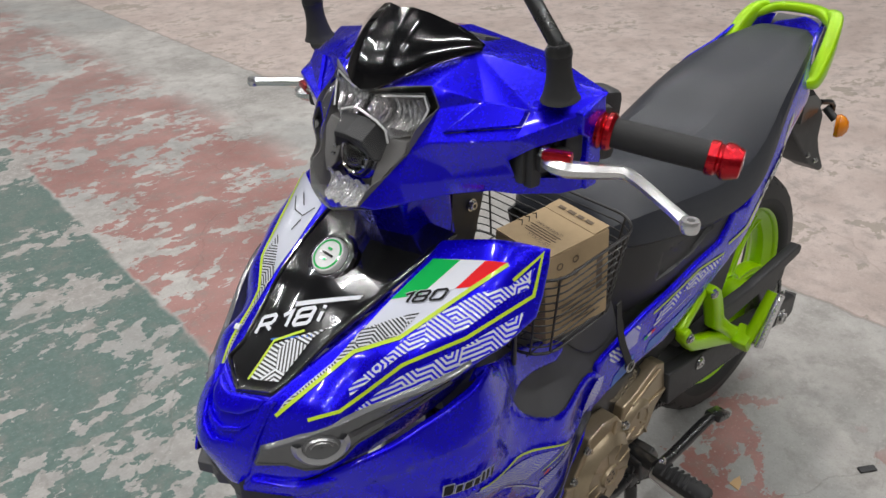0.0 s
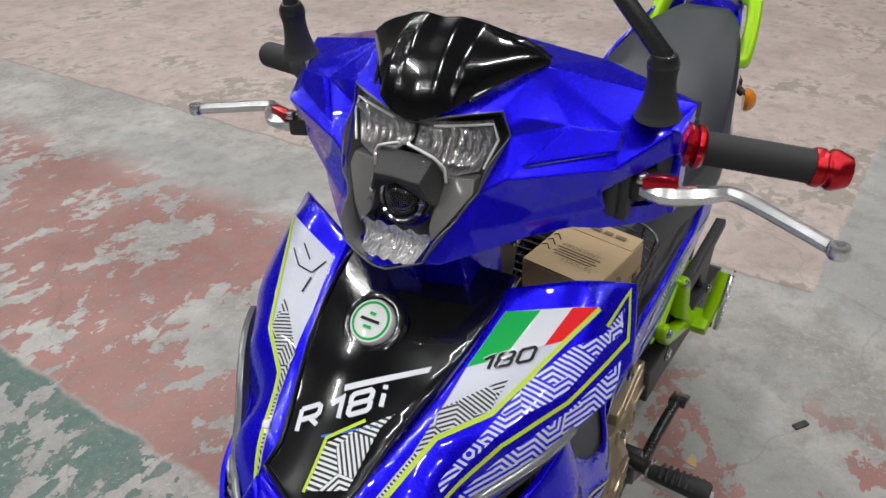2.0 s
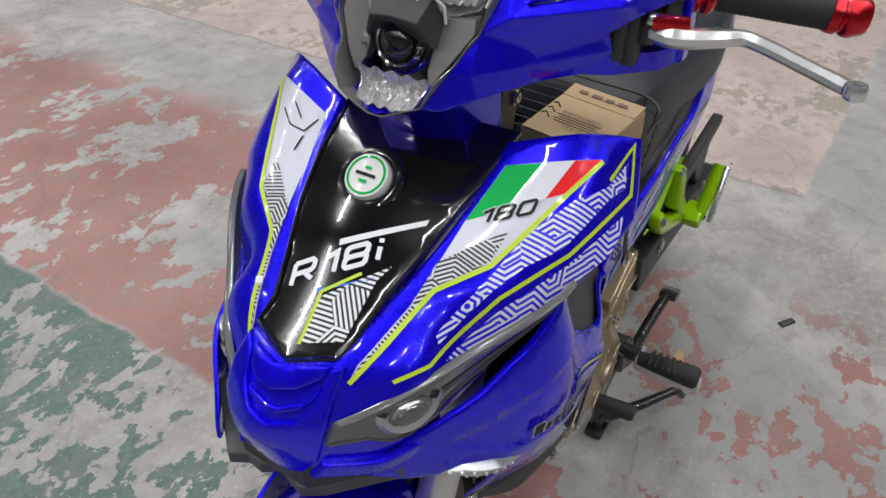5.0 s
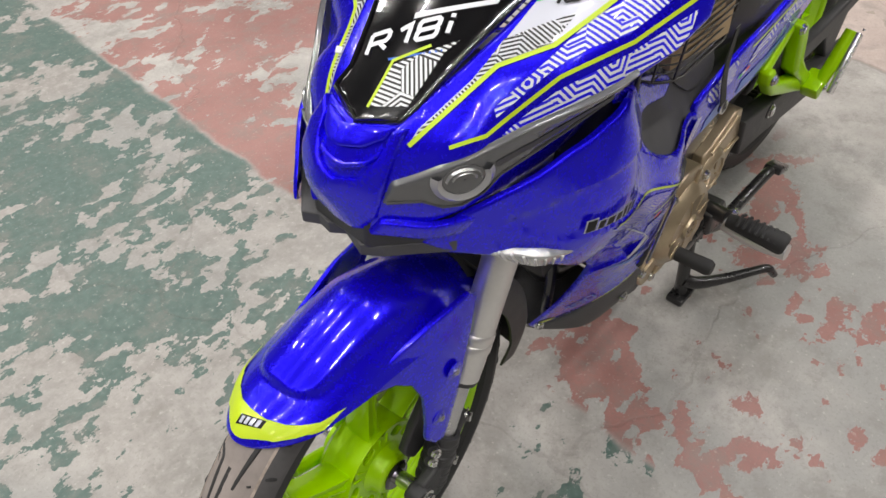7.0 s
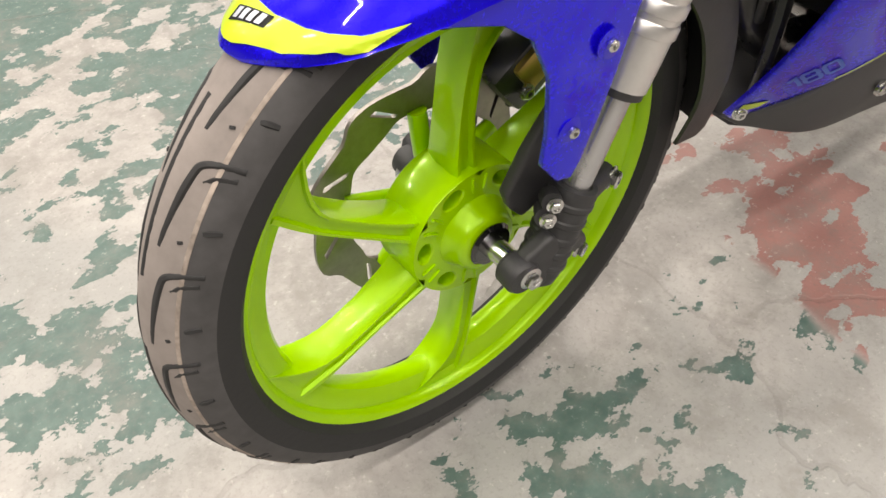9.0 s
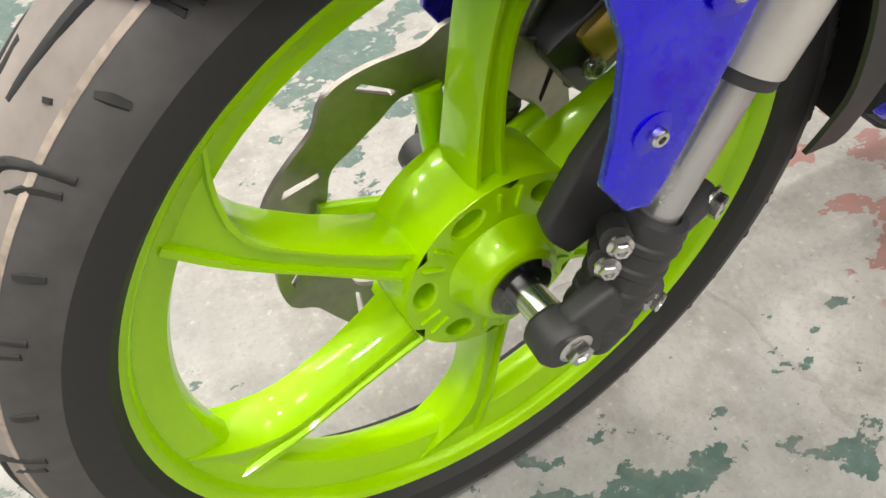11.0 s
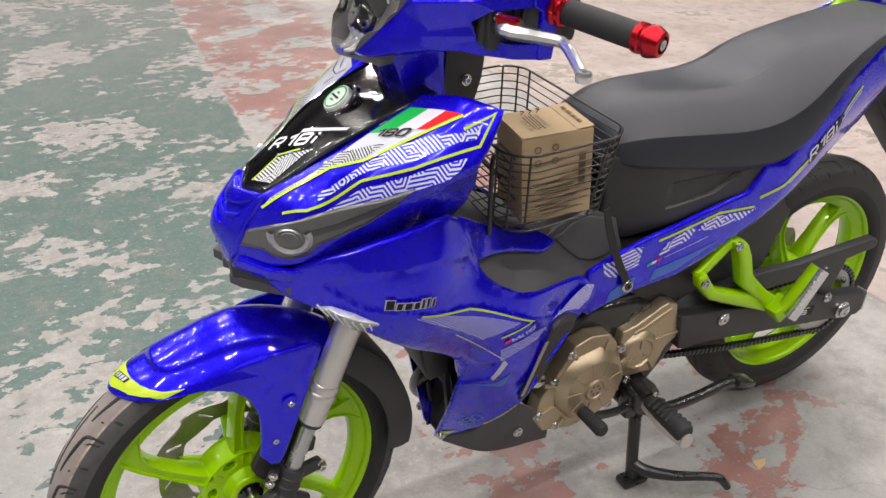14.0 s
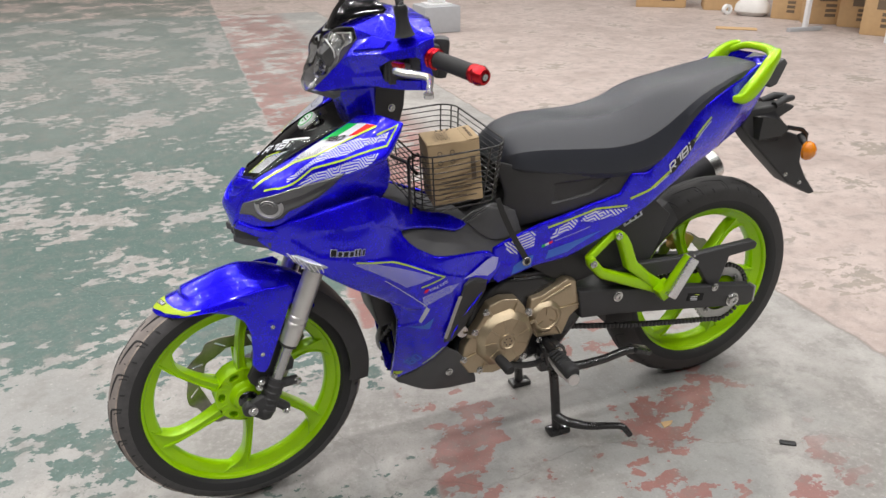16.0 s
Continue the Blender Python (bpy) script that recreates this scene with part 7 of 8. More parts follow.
both("underseat_panel", shell(UNDERSEAT, [(0.575, 0.765), (0.600, 0.690), (0.600, 0.640), (0.640, 0.605), (0.673, 0.616), (0.800, 0.645), (0.876, 0.662), (0.893, 0.690), (0.908, 0.712), (0.905, 0.722), (0.790, 0.725), (0.662, 0.745)], 0.004, 0.010, 0.003, 0.0, [([(0.700, 0.660), (0.800, 0.672), (0.850, 0.705), (0.830, 0.712), (0.700, 0.712)], 0.006)]), MATT_BLACK, bike, "matt black panel under the seat")

# ---- seat ----
SEAT = np.array([  # x, top, half width of the top, half width below, foot
    (0.596, 0.772, 0.028, 0.070, 0.748), (0.608, 0.802, 0.036, 0.092, 0.742), (0.640, 0.824, 0.044, 0.112, 0.735), (0.690, 0.834, 0.052, 0.124, 0.726), (0.760, 0.834, 0.060, 0.133, 0.716),
    (0.850, 0.834, 0.066, 0.141, 0.707), (0.922, 0.848, 0.066, 0.144, 0.709), (0.972, 0.872, 0.062, 0.142, 0.724), (1.012, 0.885, 0.058, 0.136, 0.756), (1.052, 0.892, 0.055, 0.127, 0.797),
    (1.100, 0.898, 0.053, 0.116, 0.838), (1.180, 0.911, 0.050, 0.096, 0.876), (1.250, 0.920, 0.046, 0.074, 0.892), (1.295, 0.918, 0.038, 0.054, 0.898), (1.312, 0.910, 0.024, 0.034, 0.898),
])


def seat():
    loops = []
    for x, top, wt, wb, foot in glide(SEAT, 64):
        dish = 0.010 * math.exp(-(((x - 0.86) / 0.10) ** 2))
        h = top - foot
        sec = [(-wb * 0.92, foot), (-wb, foot + h * 0.12), (-wb * 0.985, foot + h * 0.35), (-(wb * 0.86 + wt * 0.14), foot + h * 0.56), (-(wb * 0.80 + wt * 0.20), foot + h * 0.60), (-(wb * 0.36 + wt * 0.64), foot + h * 0.86), (-wt * 1.10, foot + h * 0.955), (-wt * 0.90, foot + h * 0.985), (-wt * 0.6, top - dish * 0.6), (-wt * 0.25, top - dish), (0, top - dish)]
        sec += [(-y, z) for y, z in sec[-2::-1]]
        loops.append([(x, y, z) for y, z in sec])
    return loft(loops, True, 19)


saddle = part("seat", seat(), SEAT_SKIN, bike, "dark grey vinyl two-step seat")
for s in (-1, 1):
    seam = [(x, s * (wb * 0.975), foot + 0.10 * (top - foot)) for x, top, wt, wb, foot in SEAT[1:-2]]
    part("seat_seam", tube(seam, 0.0018, 6, 40), MATT_BLACK, saddle)

# ---- grab rail ----
def rail_bar(line, wide, tall, n=26):
    p = glide(line, n)
    tn = np.gradient(p, axis=0)
    loops = []
    for i, q in enumerate(p):
        t = unit(tn[i])
        u = unit(np.cross(t, (0, 0, 1)))
        v = np.cross(u, t)
        f = i / (n - 1)
        w, h = np.interp(f, np.linspace(0, 1, len(wide)), wide), np.interp(f, np.linspace(0, 1, len(tall)), tall)
        loops.append([q + u * w * math.copysign(abs(math.cos(a)) ** 0.55, math.cos(a)) + v * h * math.copysign(abs(math.sin(a)) ** 0.55, math.sin(a)) for a in np.linspace(0, 2 * math.pi, 16, endpoint=False)])
    return loft(loops, True, 40)


rail_parts = [rail_bar([(1.318, -0.080, 0.926), (1.338, -0.045, 0.942), (1.340, 0.0, 0.946), (1.338, 0.045, 0.942), (1.318, 0.080, 0.926)], (0.012, 0.013, 0.014, 0.013, 0.012), (0.008, 0.009, 0.009, 0.009, 0.008))]
for s in (-1, 1):
    rail_parts.append(rail_bar([(1.185, s * 0.086, 0.852), (1.203, s * 0.094, 0.847), (1.228, s * 0.097, 0.850), (1.270, s * 0.093, 0.885), (1.302, s * 0.086, 0.920), (1.325, s * 0.076, 0.938), (1.338, s * 0.062, 0.942)], (0.005, 0.012, 0.014, 0.013, 0.013, 0.010), (0.005, 0.010, 0.019, 0.018, 0.013, 0.010)))
part("grab_rail", join(*rail_parts), LIME, bike, "lime painted cast grab rail behind the seat")

# ---- tail end, number plate carrier ----
carrier = prism([(1.298, 0.751), (1.319, 0.795), (1.440, 0.797), (1.468, 0.789), (1.460, 0.780), (1.421, 0.762), (1.458, 0.720), (1.500, 0.706), (1.520, 0.683), (1.522, 0.629), (1.550, 0.586), (1.600, 0.530), (1.580, 0.526), (1.493, 0.571), (1.361, 0.688)], -0.030, 0.030, 0.006)
tail_unit = part("plate_carrier", carrier, MATT_BLACK, bike, "matt black number plate carrier")
for s in (-1, 1):
    part("carrier_bracket", tube([(1.44, s * 0.045, 0.738), (1.485, s * 0.050, 0.728), (1.500, s * 0.052, 0.716), (1.498, s * 0.054, 0.690)], 0.006, 8), SATIN_BLACK, tail_unit)
for s in (-1, 1):
    part("carrier_cheek", loft([[(x, s * (0.030 + d * k), z) for x, z, k in ((1.330 + d, 0.775, 1), (1.400, 0.782 - d, 1), (1.445, 0.735, 1), (1.420, 0.700 + d, 1), (1.345, 0.715, 1))] for d in (0.0, 0.012, 0.018)]), SATIN_BLACK, tail_unit)
    part("plate_lamp_arm", tube([(1.400, s * 0.025, 0.795), (1.440, s * 0.020, 0.808), (1.470, s * 0.012, 0.806)], [0.010, 0.010, 0.008], 10), MATT_BLACK, tail_unit)
# plain dark end cap behind the grab rail, no lamp in it
part("tail_lamp", prism([(1.335, 0.868), (1.362, 0.910), (1.385, 0.921), (1.396, 0.908), (1.372, 0.856), (1.352, 0.850)], -0.050, 0.060, 0.004), GREY_PLASTIC, bike, "dark grey tail end cap")
for s in (-1, 1):
    ind = part("rear_indicator_stalk", tube([(1.490, s * 0.040, 0.712), (1.490, s * 0.066, 0.690)], 0.009, 10), MATT_BLACK, tail_unit)
    part("indicator_lens", spun([(0.0, 0.020), (0.012, 0.018), (0.022, 0.010), (0.026, 0.0), (0.024, -0.008), (0.0, -0.010)], (1.492, s * 0.076, 0.677), (1.52, s * 0.16, 0.68), 24), AMBER, ind, "amber indicator lens")
    part("carrier_bolt", bolt((1.475, s * 0.031, 0.600), (0, s, 0), 0.005), STEEL, tail_unit)
    part("carrier_bolt", bolt((1.530, s * 0.031, 0.570), (0, s, 0), 0.005), STEEL, tail_unit)

# ---- frame, engine ----
part("frame_rail", prism([(0.640, 0.520), (0.760, 0.535), (0.860, 0.565), (0.960, 0.630), (1.080, 0.705), (1.200, 0.760), (1.190, 0.730), (1.060, 0.660), (0.960, 0.560), (0.860, 0.440), (0.780, 0.420), (0.700, 0.470)], -0.085, 0.085, 0.006), MATT_BLACK, bike, "matt black frame cover")
engine = part("engine_block", join(prism([(0.480, 0.300), (0.520, 0.420), (0.600, 0.480), (0.700, 0.470), (0.800, 0.420), (0.820, 0.330), (0.760, 0.260), (0.640, 0.235), (0.520, 0.255)], -0.095, 0.110, 0.012), block((0.500, 0, 0.400), (0.16, 0.13, 0.10), 0.01, (0, 20, 0))), SATIN_BLACK, bike, "black engine block with bronze covers")
big = prism([(0.478, 0.296), (0.486, 0.338), (0.524, 0.392), (0.549, 0.434), (0.582, 0.444), (0.622, 0.438), (0.640, 0.414), (0.650, 0.348), (0.652, 0.300), (0.622, 0.262), (0.560, 0.250), (0.498, 0.264)], -0.095, -0.127, 0.004)
part("magneto_cover", big, BRONZE, engine, "bronze painted magneto cover")
part("cover_dome", lathe([(0.0, -0.146), (0.022, -0.146), (0.024, -0.1445), (0.060, -0.1445), (0.072, -0.134), (0.078, -0.124), (0.0, -0.120)], (0.588, 0, 0.342), "y", 9), BRONZE, engine)
part("dome_cap", lathe([(0.0, -0.1475), (0.015, -0.1475), (0.017, -0.150), (0.020, -0.150), (0.021, -0.146), (0.0, -0.146)], (0.588, 0, 0.342), "y", 32), BRONZE, engine)
for k in range(6):
    a = 2 * math.pi * k / 6
    part("cap_hole", lathe([(0.0, -0.1480), (0.0022, -0.1480), (0.0022, -0.1478), (0.0, -0.1477)], (0.588 + 0.009 * math.cos(a), -0.0003, 0.342 + 0.009 * math.sin(a)), "y", 8), MATT_BLACK, engine)
for ang, r0, r1 in ((70, 0.07, 0.092), (20, 0.07, 0.085), (200, 0.078, 0.120), (232, 0.078, 0.105), (165, 0.078, 0.10), (118, 0.076, 0.095)):
    a = radians(ang)
    part("casting_rib", tube([(0.588 + r0 * math.cos(a), -0.129, 0.342 + r0 * math.sin(a)), (0.588 + r1 * math.cos(a), -0.127, 0.342 + r1 * math.sin(a))], 0.004, 8), BRONZE, engine)
small = prism([(0.656, 0.366), (0.664, 0.420), (0.690, 0.424), (0.762, 0.456), (0.784, 0.449), (0.791, 0.411), (0.809, 0.378), (0.775, 0.354), (0.754, 0.306), (0.684, 0.312)], -0.085, -0.113, 0.004)
part("sprocket_cover", small, BRONZE, engine, "bronze painted sprocket cover")
part("sprocket_dome", lathe([(0.0, -0.120), (0.028, -0.120), (0.030, -0.123), (0.034, -0.123), (0.044, -0.115), (0.046, -0.108), (0.0, -0.105)], (0.704, 0, 0.366), "y", 10), BRONZE, engine)
for ang in (90, 210, 330):
    a = radians(ang)
    part("dome_rib", tube([(0.704 + 0.010 * math.cos(a), -0.1205, 0.366 + 0.010 * math.sin(a)), (0.704 + 0.028 * math.cos(a), -0.1205, 0.366 + 0.028 * math.sin(a))], 0.0022, 6), BRONZE, engine)
for x, y, z in ((0.484, -0.129, 0.306), (0.540, -0.129, 0.420), (0.512, -0.128, 0.372), (0.650, -0.128, 0.400), (0.660, -0.114, 0.385), (0.690, -0.114, 0.305), (0.640, -0.128, 0.278), (0.525, -0.128, 0.268)):
    part("cover_bolt", bolt((x, y, z), (0, -1, 0), 0.0065), STEEL, engine)
for k in range(9):
    a = 2 * math.pi * (k + 0.5) / 9
    part("dome_panel", block((0.588 + 0.044 * math.cos(a), -0.1448, 0.342 + 0.044 * math.sin(a)), (0.030, 0.0022, 0.0045), 0.001, (0, -math.degrees(a), 0)), BRONZE, engine)
for (x0, z0), (x1, z1) in (((0.690, 0.410), (0.768, 0.442)), ((0.738, 0.380), (0.795, 0.384)), ((0.730, 0.345), (0.748, 0.312))):
    part("casting_edge", tube([(x0, -0.114, z0), (x1, -0.114, z1)], 0.0032, 8), BRONZE, engine)
part("starter_motor", join(tube([(0.50, -0.07, 0.425), (0.50, 0.04, 0.425)], 0.026, 16), tube([(0.485, -0.095, 0.375), (0.485, -0.118, 0.375)], 0.014, 14)), STEEL, engine)
for k in range(5):
    part("cooling_fin", block((0.430 + 0.016 * k, 0, 0.395 - 0.004 * k), (0.004, 0.15, 0.11), 0.001, (0, 20, 0)), SATIN_BLACK, engine)
part("carburettor_pipe", tube([(0.60, -0.04, 0.47), (0.64, -0.06, 0.50), (0.70, -0.05, 0.50), (0.76, -0.03, 0.48)], 0.016, 12, 16), MATT_BLACK, engine)
part("wiring_loom", tube([(0.55, -0.06, 0.46), (0.60, -0.09, 0.485), (0.68, -0.085, 0.475), (0.74, -0.07, 0.46)], 0.006, 8, 16), MATT_BLACK, engine)
for s, xx in ((0, 0.618), (1, 0.650)):
    part("hose_clip", tube([(xx, -0.07 - 0.01 * s, 0.46), (xx + 0.006, -0.095, 0.475), (xx + 0.01, -0.07, 0.49)], 0.003, 6), STEEL, engine)

# ---- swingarm, chain, rear hugger, silencer ----
swing = part("swingarm", join(prism([(0.790, 0.420), (0.860, 0.412), (1.330, 0.333), (1.345, 0.322), (1.345, 0.280), (1.330, 0.272), (0.900, 0.336), (0.800, 0.345)], -0.122, -0.094, 0.004), prism([(0.790, 0.420), (0.860, 0.412), (1.330, 0.333), (1.345, 0.322), (1.345, 0.280), (1.330, 0.272), (0.900, 0.336), (0.800, 0.345)], 0.094, 0.122, 0.004), block((0.86, 0, 0.375), (0.08, 0.2, 0.05), 0.008)), MATT_BLACK, bike, "black box-section swingarm")
part("rear_axle_nut", join(bolt((1.270, -0.124, 0.303), (0, -1, 0), 0.015, 0.010), tube([(1.27, -0.13, 0.303), (1.27, 0.13, 0.303)], 0.007, 12)), STEEL, swing)
part("chain_adjuster", block((1.348, -0.108, 0.303), (0.004, 0.026, 0.048), 0.001), CAST_ALU, swing)
part("swingarm_bolt", bolt((0.902, -0.124, 0.386), (0, -1, 0), 0.010), STEEL, swing)
part("swingarm_boss", lathe([(0.0, -0.124), (0.014, -0.124), (0.018, -0.120), (0.018, -0.10), (0.0, -0.10)], (0.902, 0, 0.386), "y", 20), MATT_BLACK, swing)
part("warning_label", block((1.145, -0.1228, 0.335), (0.052, 0.0008, 0.022), 0, (0, 9.5, 0)), BLACK_INK, swing)
for k in range(4):
    part("label_bar", block((1.140 + (0.010 if k == 0 else 0), -0.1234, 0.341 - 0.0045 * k), (0.022 if k else 0.014, 0.0008, 0.0016), 0, (0, 9.5, 0)), LIME_INK if k == 0 else WHITE_INK, swing)
part("chain_guard", prism([(0.880, 0.452), (0.960, 0.460), (1.100, 0.452), (1.325, 0.462), (1.338, 0.452), (1.335, 0.436), (1.250, 0.428), (1.225, 0.345), (1.200, 0.345), (1.150, 0.415), (0.900, 0.412)], -0.112, -0.090, 0.005), MATT_BLACK, bike, "black plastic chain guard")
part("guard_bolt", bolt((1.205, -0.124, 0.352), (0, -1, 0), 0.008), STEEL, swing)
sprocket = part("rear_sprocket", lathe([(0.052, -0.080), (0.079, -0.080), (0.079, -0.074), (0.052, -0.074)], (RX, 0, RZ), "y", 60), SPROCKET, rear_wheel, "steel rear sprocket")
part("sprocket_carrier", lathe([(0.030, -0.072), (0.060, -0.072), (0.058, -0.050), (0.045, 0.010), (0.030, 0.010)], (RX, 0, RZ), "y", 36), LIME, rear_wheel)
teeth = []
for k in range(40):
    a = 2 * math.pi * k / 40
    teeth.append(block((RX + 0.081 * math.cos(a), -0.077, RZ + 0.081 * math.sin(a)), (0.007, 0.005, 0.005), 0, (0, -math.degrees(a), 0)))
part("sprocket_teeth", join(*teeth), SPROCKET, rear_wheel)
for k in range(4):
    a = radians(45 + 90 * k)
    part("sprocket_bolt", bolt((RX + 0.060 * math.cos(a), -0.082, RZ + 0.060 * math.sin(a)), (0, -1, 0), 0.006), STEEL, rear_wheel)
chain = part("drive_chain", tube([(0.72, -0.078, 0.315), (1.262, -0.078, 0.222)], 0.003, 6), SATIN_BLACK, bike, "dark steel drive chain")
link = block((0, 0, 0), (0.0105, 0.013, 0.0125), 0.003)
n_low = 46
lows = []
for k in range(n_low):
    f = k / (n_low - 1)
    lows.append((0.72 + 0.545 * f, 0.318 - 0.096 * f - 0.008 * math.sin(f * math.pi), -10.0))
for a in np.linspace(-92, 85, 20):
    lows.append((RX + 0.083 * math.cos(radians(a)), RZ + 0.083 * math.sin(radians(a)), a + 90))
for k in range(42):
    f = k / 41
    lows.append((1.262 - 0.54 * f, 0.386 + 0.002 * f, 0.0))
link.materials.append(SATIN_BLACK)
for k, (x, z, a) in enumerate(lows):
    ob = part("chain_link", link, SATIN_BLACK, chain)
    ob.location, ob.rotation_euler = (x, -0.078, z), (0, radians(-a), 0)


def rear_hugger():
    loops = []
    for phi in np.linspace(-98, -32, 20):
        a = radians(phi)
        w = np.interp(phi, [-98, -60, -42, -32], [0.066, 0.076, 0.074, 0.052])
        r = np.interp(phi, [-98, -50, -32], [0.336, 0.332, 0.318])
        sec = [(-w, r - 0.060), (-w, r - 0.02), (-w * 0.8, r), (w * 0.8, r), (w, r - 0.02), (w, r - 0.060), (w - 0.004, r - 0.060), (w - 0.004, r - 0.022), (w * 0.78, r - 0.004), (-w * 0.78, r - 0.004), (-w + 0.004, r - 0.022), (-w + 0.004, r - 0.06)]
        loops.append([(RX + q * math.sin(a), RY * 0.6 + y, RZ + q * math.cos(a)) for y, q in sec])
    return loft(loops, True, 40)


part("rear_inner_mudguard", rear_hugger(), MATT_BLACK, bike, "matt black rear inner mudguard")
part("frame_gusset", prism([(0.840, 0.470), (0.880, 0.545), (0.960, 0.600), (1.005, 0.618), (1.060, 0.570), (1.020, 0.460), (0.960, 0.420)], -0.088, -0.080, 0.004), MATT_BLACK, bike)
maker = part("maker_plate", block((0.946, -0.0895, 0.577), (0.056, 0.002, 0.018), 0.001, (0, -25, 0)), WHITE_INK, bike, "small pale plate with dark bars")
for k in range(3):
    part("plate_bar", block((0.931 + 0.015 * k, -0.0908, 0.570 + 0.007 * k), (0.010, 0.0006, 0.008), 0, (0, -25, 0)), BLACK_INK, maker)
part("shock_absorber", join(tube([(0.93, -0.03, 0.40), (1.02, -0.03, 0.60)], 0.012, 12), *[tube([(0.94 + 0.008 * k, -0.03, 0.42 + 0.0175 * k), (0.944 + 0.008 * k, -0.03, 0.428 + 0.0175 * k)], 0.026, 14) for k in range(9)]), SATIN_BLACK, bike)
part("silencer", tube([(0.98, 0.150, 0.385), (1.05, 0.155, 0.425), (1.15, 0.160, 0.480), (1.370, 0.165, 0.575)], [0.025, 0.045, 0.052, 0.050], 22, 20), MATT_BLACK, bike, "matt black silencer with a steel end cap")
part("silencer_cap", tube([(1.366, 0.165, 0.573), (1.395, 0.165, 0.586), (1.400, 0.165, 0.588)], [0.051, 0.048, 0.038], 22), STEEL, bike)
part("rear_calliper", join(block((1.235, 0.078, 0.410), (0.075, 0.04, 0.045), 0.008, (0, 30, 0)), block((1.205, 0.066, 0.402), (0.02, 0.03, 0.03), 0.004)), GOLD, bike, "gold rear brake calliper")

# ---- passenger peg brackets ----
for s in (-1, 1):
    def leg(outline, y0, y1, s=s):
        return prism(outline, s * y0, s * y1, 0.008, 3)

    br = part("peg_bracket", join(
        leg([(0.800, 0.510), (0.806, 0.486), (0.838, 0.452), (0.900, 0.424), (0.985, 0.388), (1.014, 0.374), (1.034, 0.402), (1.000, 0.420), (0.905, 0.452), (0.850, 0.474), (0.828, 0.500), (0.818, 0.515)], 0.112, 0.136),
        leg([(0.800, 0.506), (0.870, 0.568), (0.890, 0.566), (0.892, 0.548), (0.874, 0.544), (0.822, 0.500)], 0.106, 0.126),
        leg([(0.868, 0.566), (0.890, 0.568), (0.904, 0.556), (0.918, 0.532), (0.938, 0.482), (0.985, 0.438), (1.034, 0.404), (1.008, 0.384), (0.962, 0.424), (0.914, 0.462), (0.886, 0.536)], 0.110, 0.140),
        block((1.018, s * 0.150, 0.396), (0.044, 0.034, 0.036), 0.007, (0, -35, 0)),
    ), LIME, bike, "lime painted cast footrest bracket")
    for x, z in ((0.815, 0.496), (0.880, 0.558)):
        part("bracket_bolt", bolt((x, s * 0.137, z), (0, s, 0), 0.007), STEEL, br)
    part("peg_pin", bolt((1.016, s * 0.168, 0.397), (0, s, 0), 0.006), STEEL, br)
    peg = part("passenger_peg", tube([(1.010, s * 0.158, 0.392), (1.035, s * 0.164, 0.436), (1.066, s * 0.168, 0.488)], [0.011, 0.0125, 0.011], 14, 10), LIME, br)
    part("peg_plate", block((1.045, s * 0.181, 0.436), (0.030, 0.010, 0.112), 0.004, (0, 31, 0)), POLISHED, br, "ribbed aluminium footrest plate")
    for k in range(11):
        part("peg_tooth", block((1.0165 + 0.0050 * k, s * 0.1865, 0.412 + 0.0083 * k), (0.006, 0.004, 0.004), 0.001, (0, 31, 0)), POLISHED, br)

# ---- rider pegs, pedals, stands ----
for s in (-1, 1):
    carrier_arm = part("peg_carrier", join(prism([(0.690, 0.290), (0.735, 0.300), (0.755, 0.270), (0.740, 0.235), (0.700, 0.240)], s * 0.10, s * 0.145, 0.005), tube([(0.715, s * 0.10, 0.285), (0.705, s * 0.165, 0.292)], 0.014, 12)), SATIN_BLACK, bike)
    pegm = part("rider_peg", tube([(0.700, s * 0.170, 0.292), (0.697, s * 0.215, 0.296), (0.694, s * 0.262, 0.300), (0.694, s * 0.272, 0.300)], [0.013, 0.017, 0.019, 0.014], 16, 14, squash=1.0), RUBBER, bike, "black ribbed rubber footrest on an aluminium base")
    part("peg_base", tube([(0.700, s * 0.165, 0.281), (0.696, s * 0.22, 0.283), (0.694, s * 0.276, 0.288)], [0.012, 0.0165, 0.014], 14, 12), CAST_ALU, pegm)
    for k in range(7):
        part("peg_rib", tube([(0.678, s * (0.190 + 0.011 * k), 0.306), (0.697, s * (0.190 + 0.011 * k), 0.3165), (0.714, s * (0.190 + 0.011 * k), 0.306)], 0.003, 6), RUBBER, pegm)
    part("peg_bolt", bolt((0.712, s * 0.172, 0.300), (0, s, 0), 0.008), STEEL, pegm)
pedal = part("gear_pedal", tube([(0.720, -0.118, 0.262), (0.680, -0.128, 0.250), (0.620, -0.135, 0.262), (0.570, -0.140, 0.292)], [0.010, 0.008, 0.008, 0.008], 12, 18), SATIN_BLACK, bike, "black gear pedal with a rubber toe piece")
part("pedal_rubber", tube([(0.568, -0.145, 0.298), (0.567, -0.200, 0.302), (0.567, -0.206, 0.302)], [0.012, 0.0135, 0.010], 14), RUBBER, pedal)
stand = part("centre_stand", join(
    tube([(0.735, -0.095, 0.270), (0.750, -0.100, 0.150), (0.762, -0.105, 0.012)], 0.0125, 14),
    tube([(0.735, 0.095, 0.270), (0.750, 0.110, 0.150), (0.770, 0.130, 0.012)], 0.0125, 14),
    tube([(0.745, -0.098, 0.190), (0.745, 0.10, 0.190)], 0.010, 12),
), SATIN_BLACK, bike, "gloss black tubular centre stand, down on the floor")
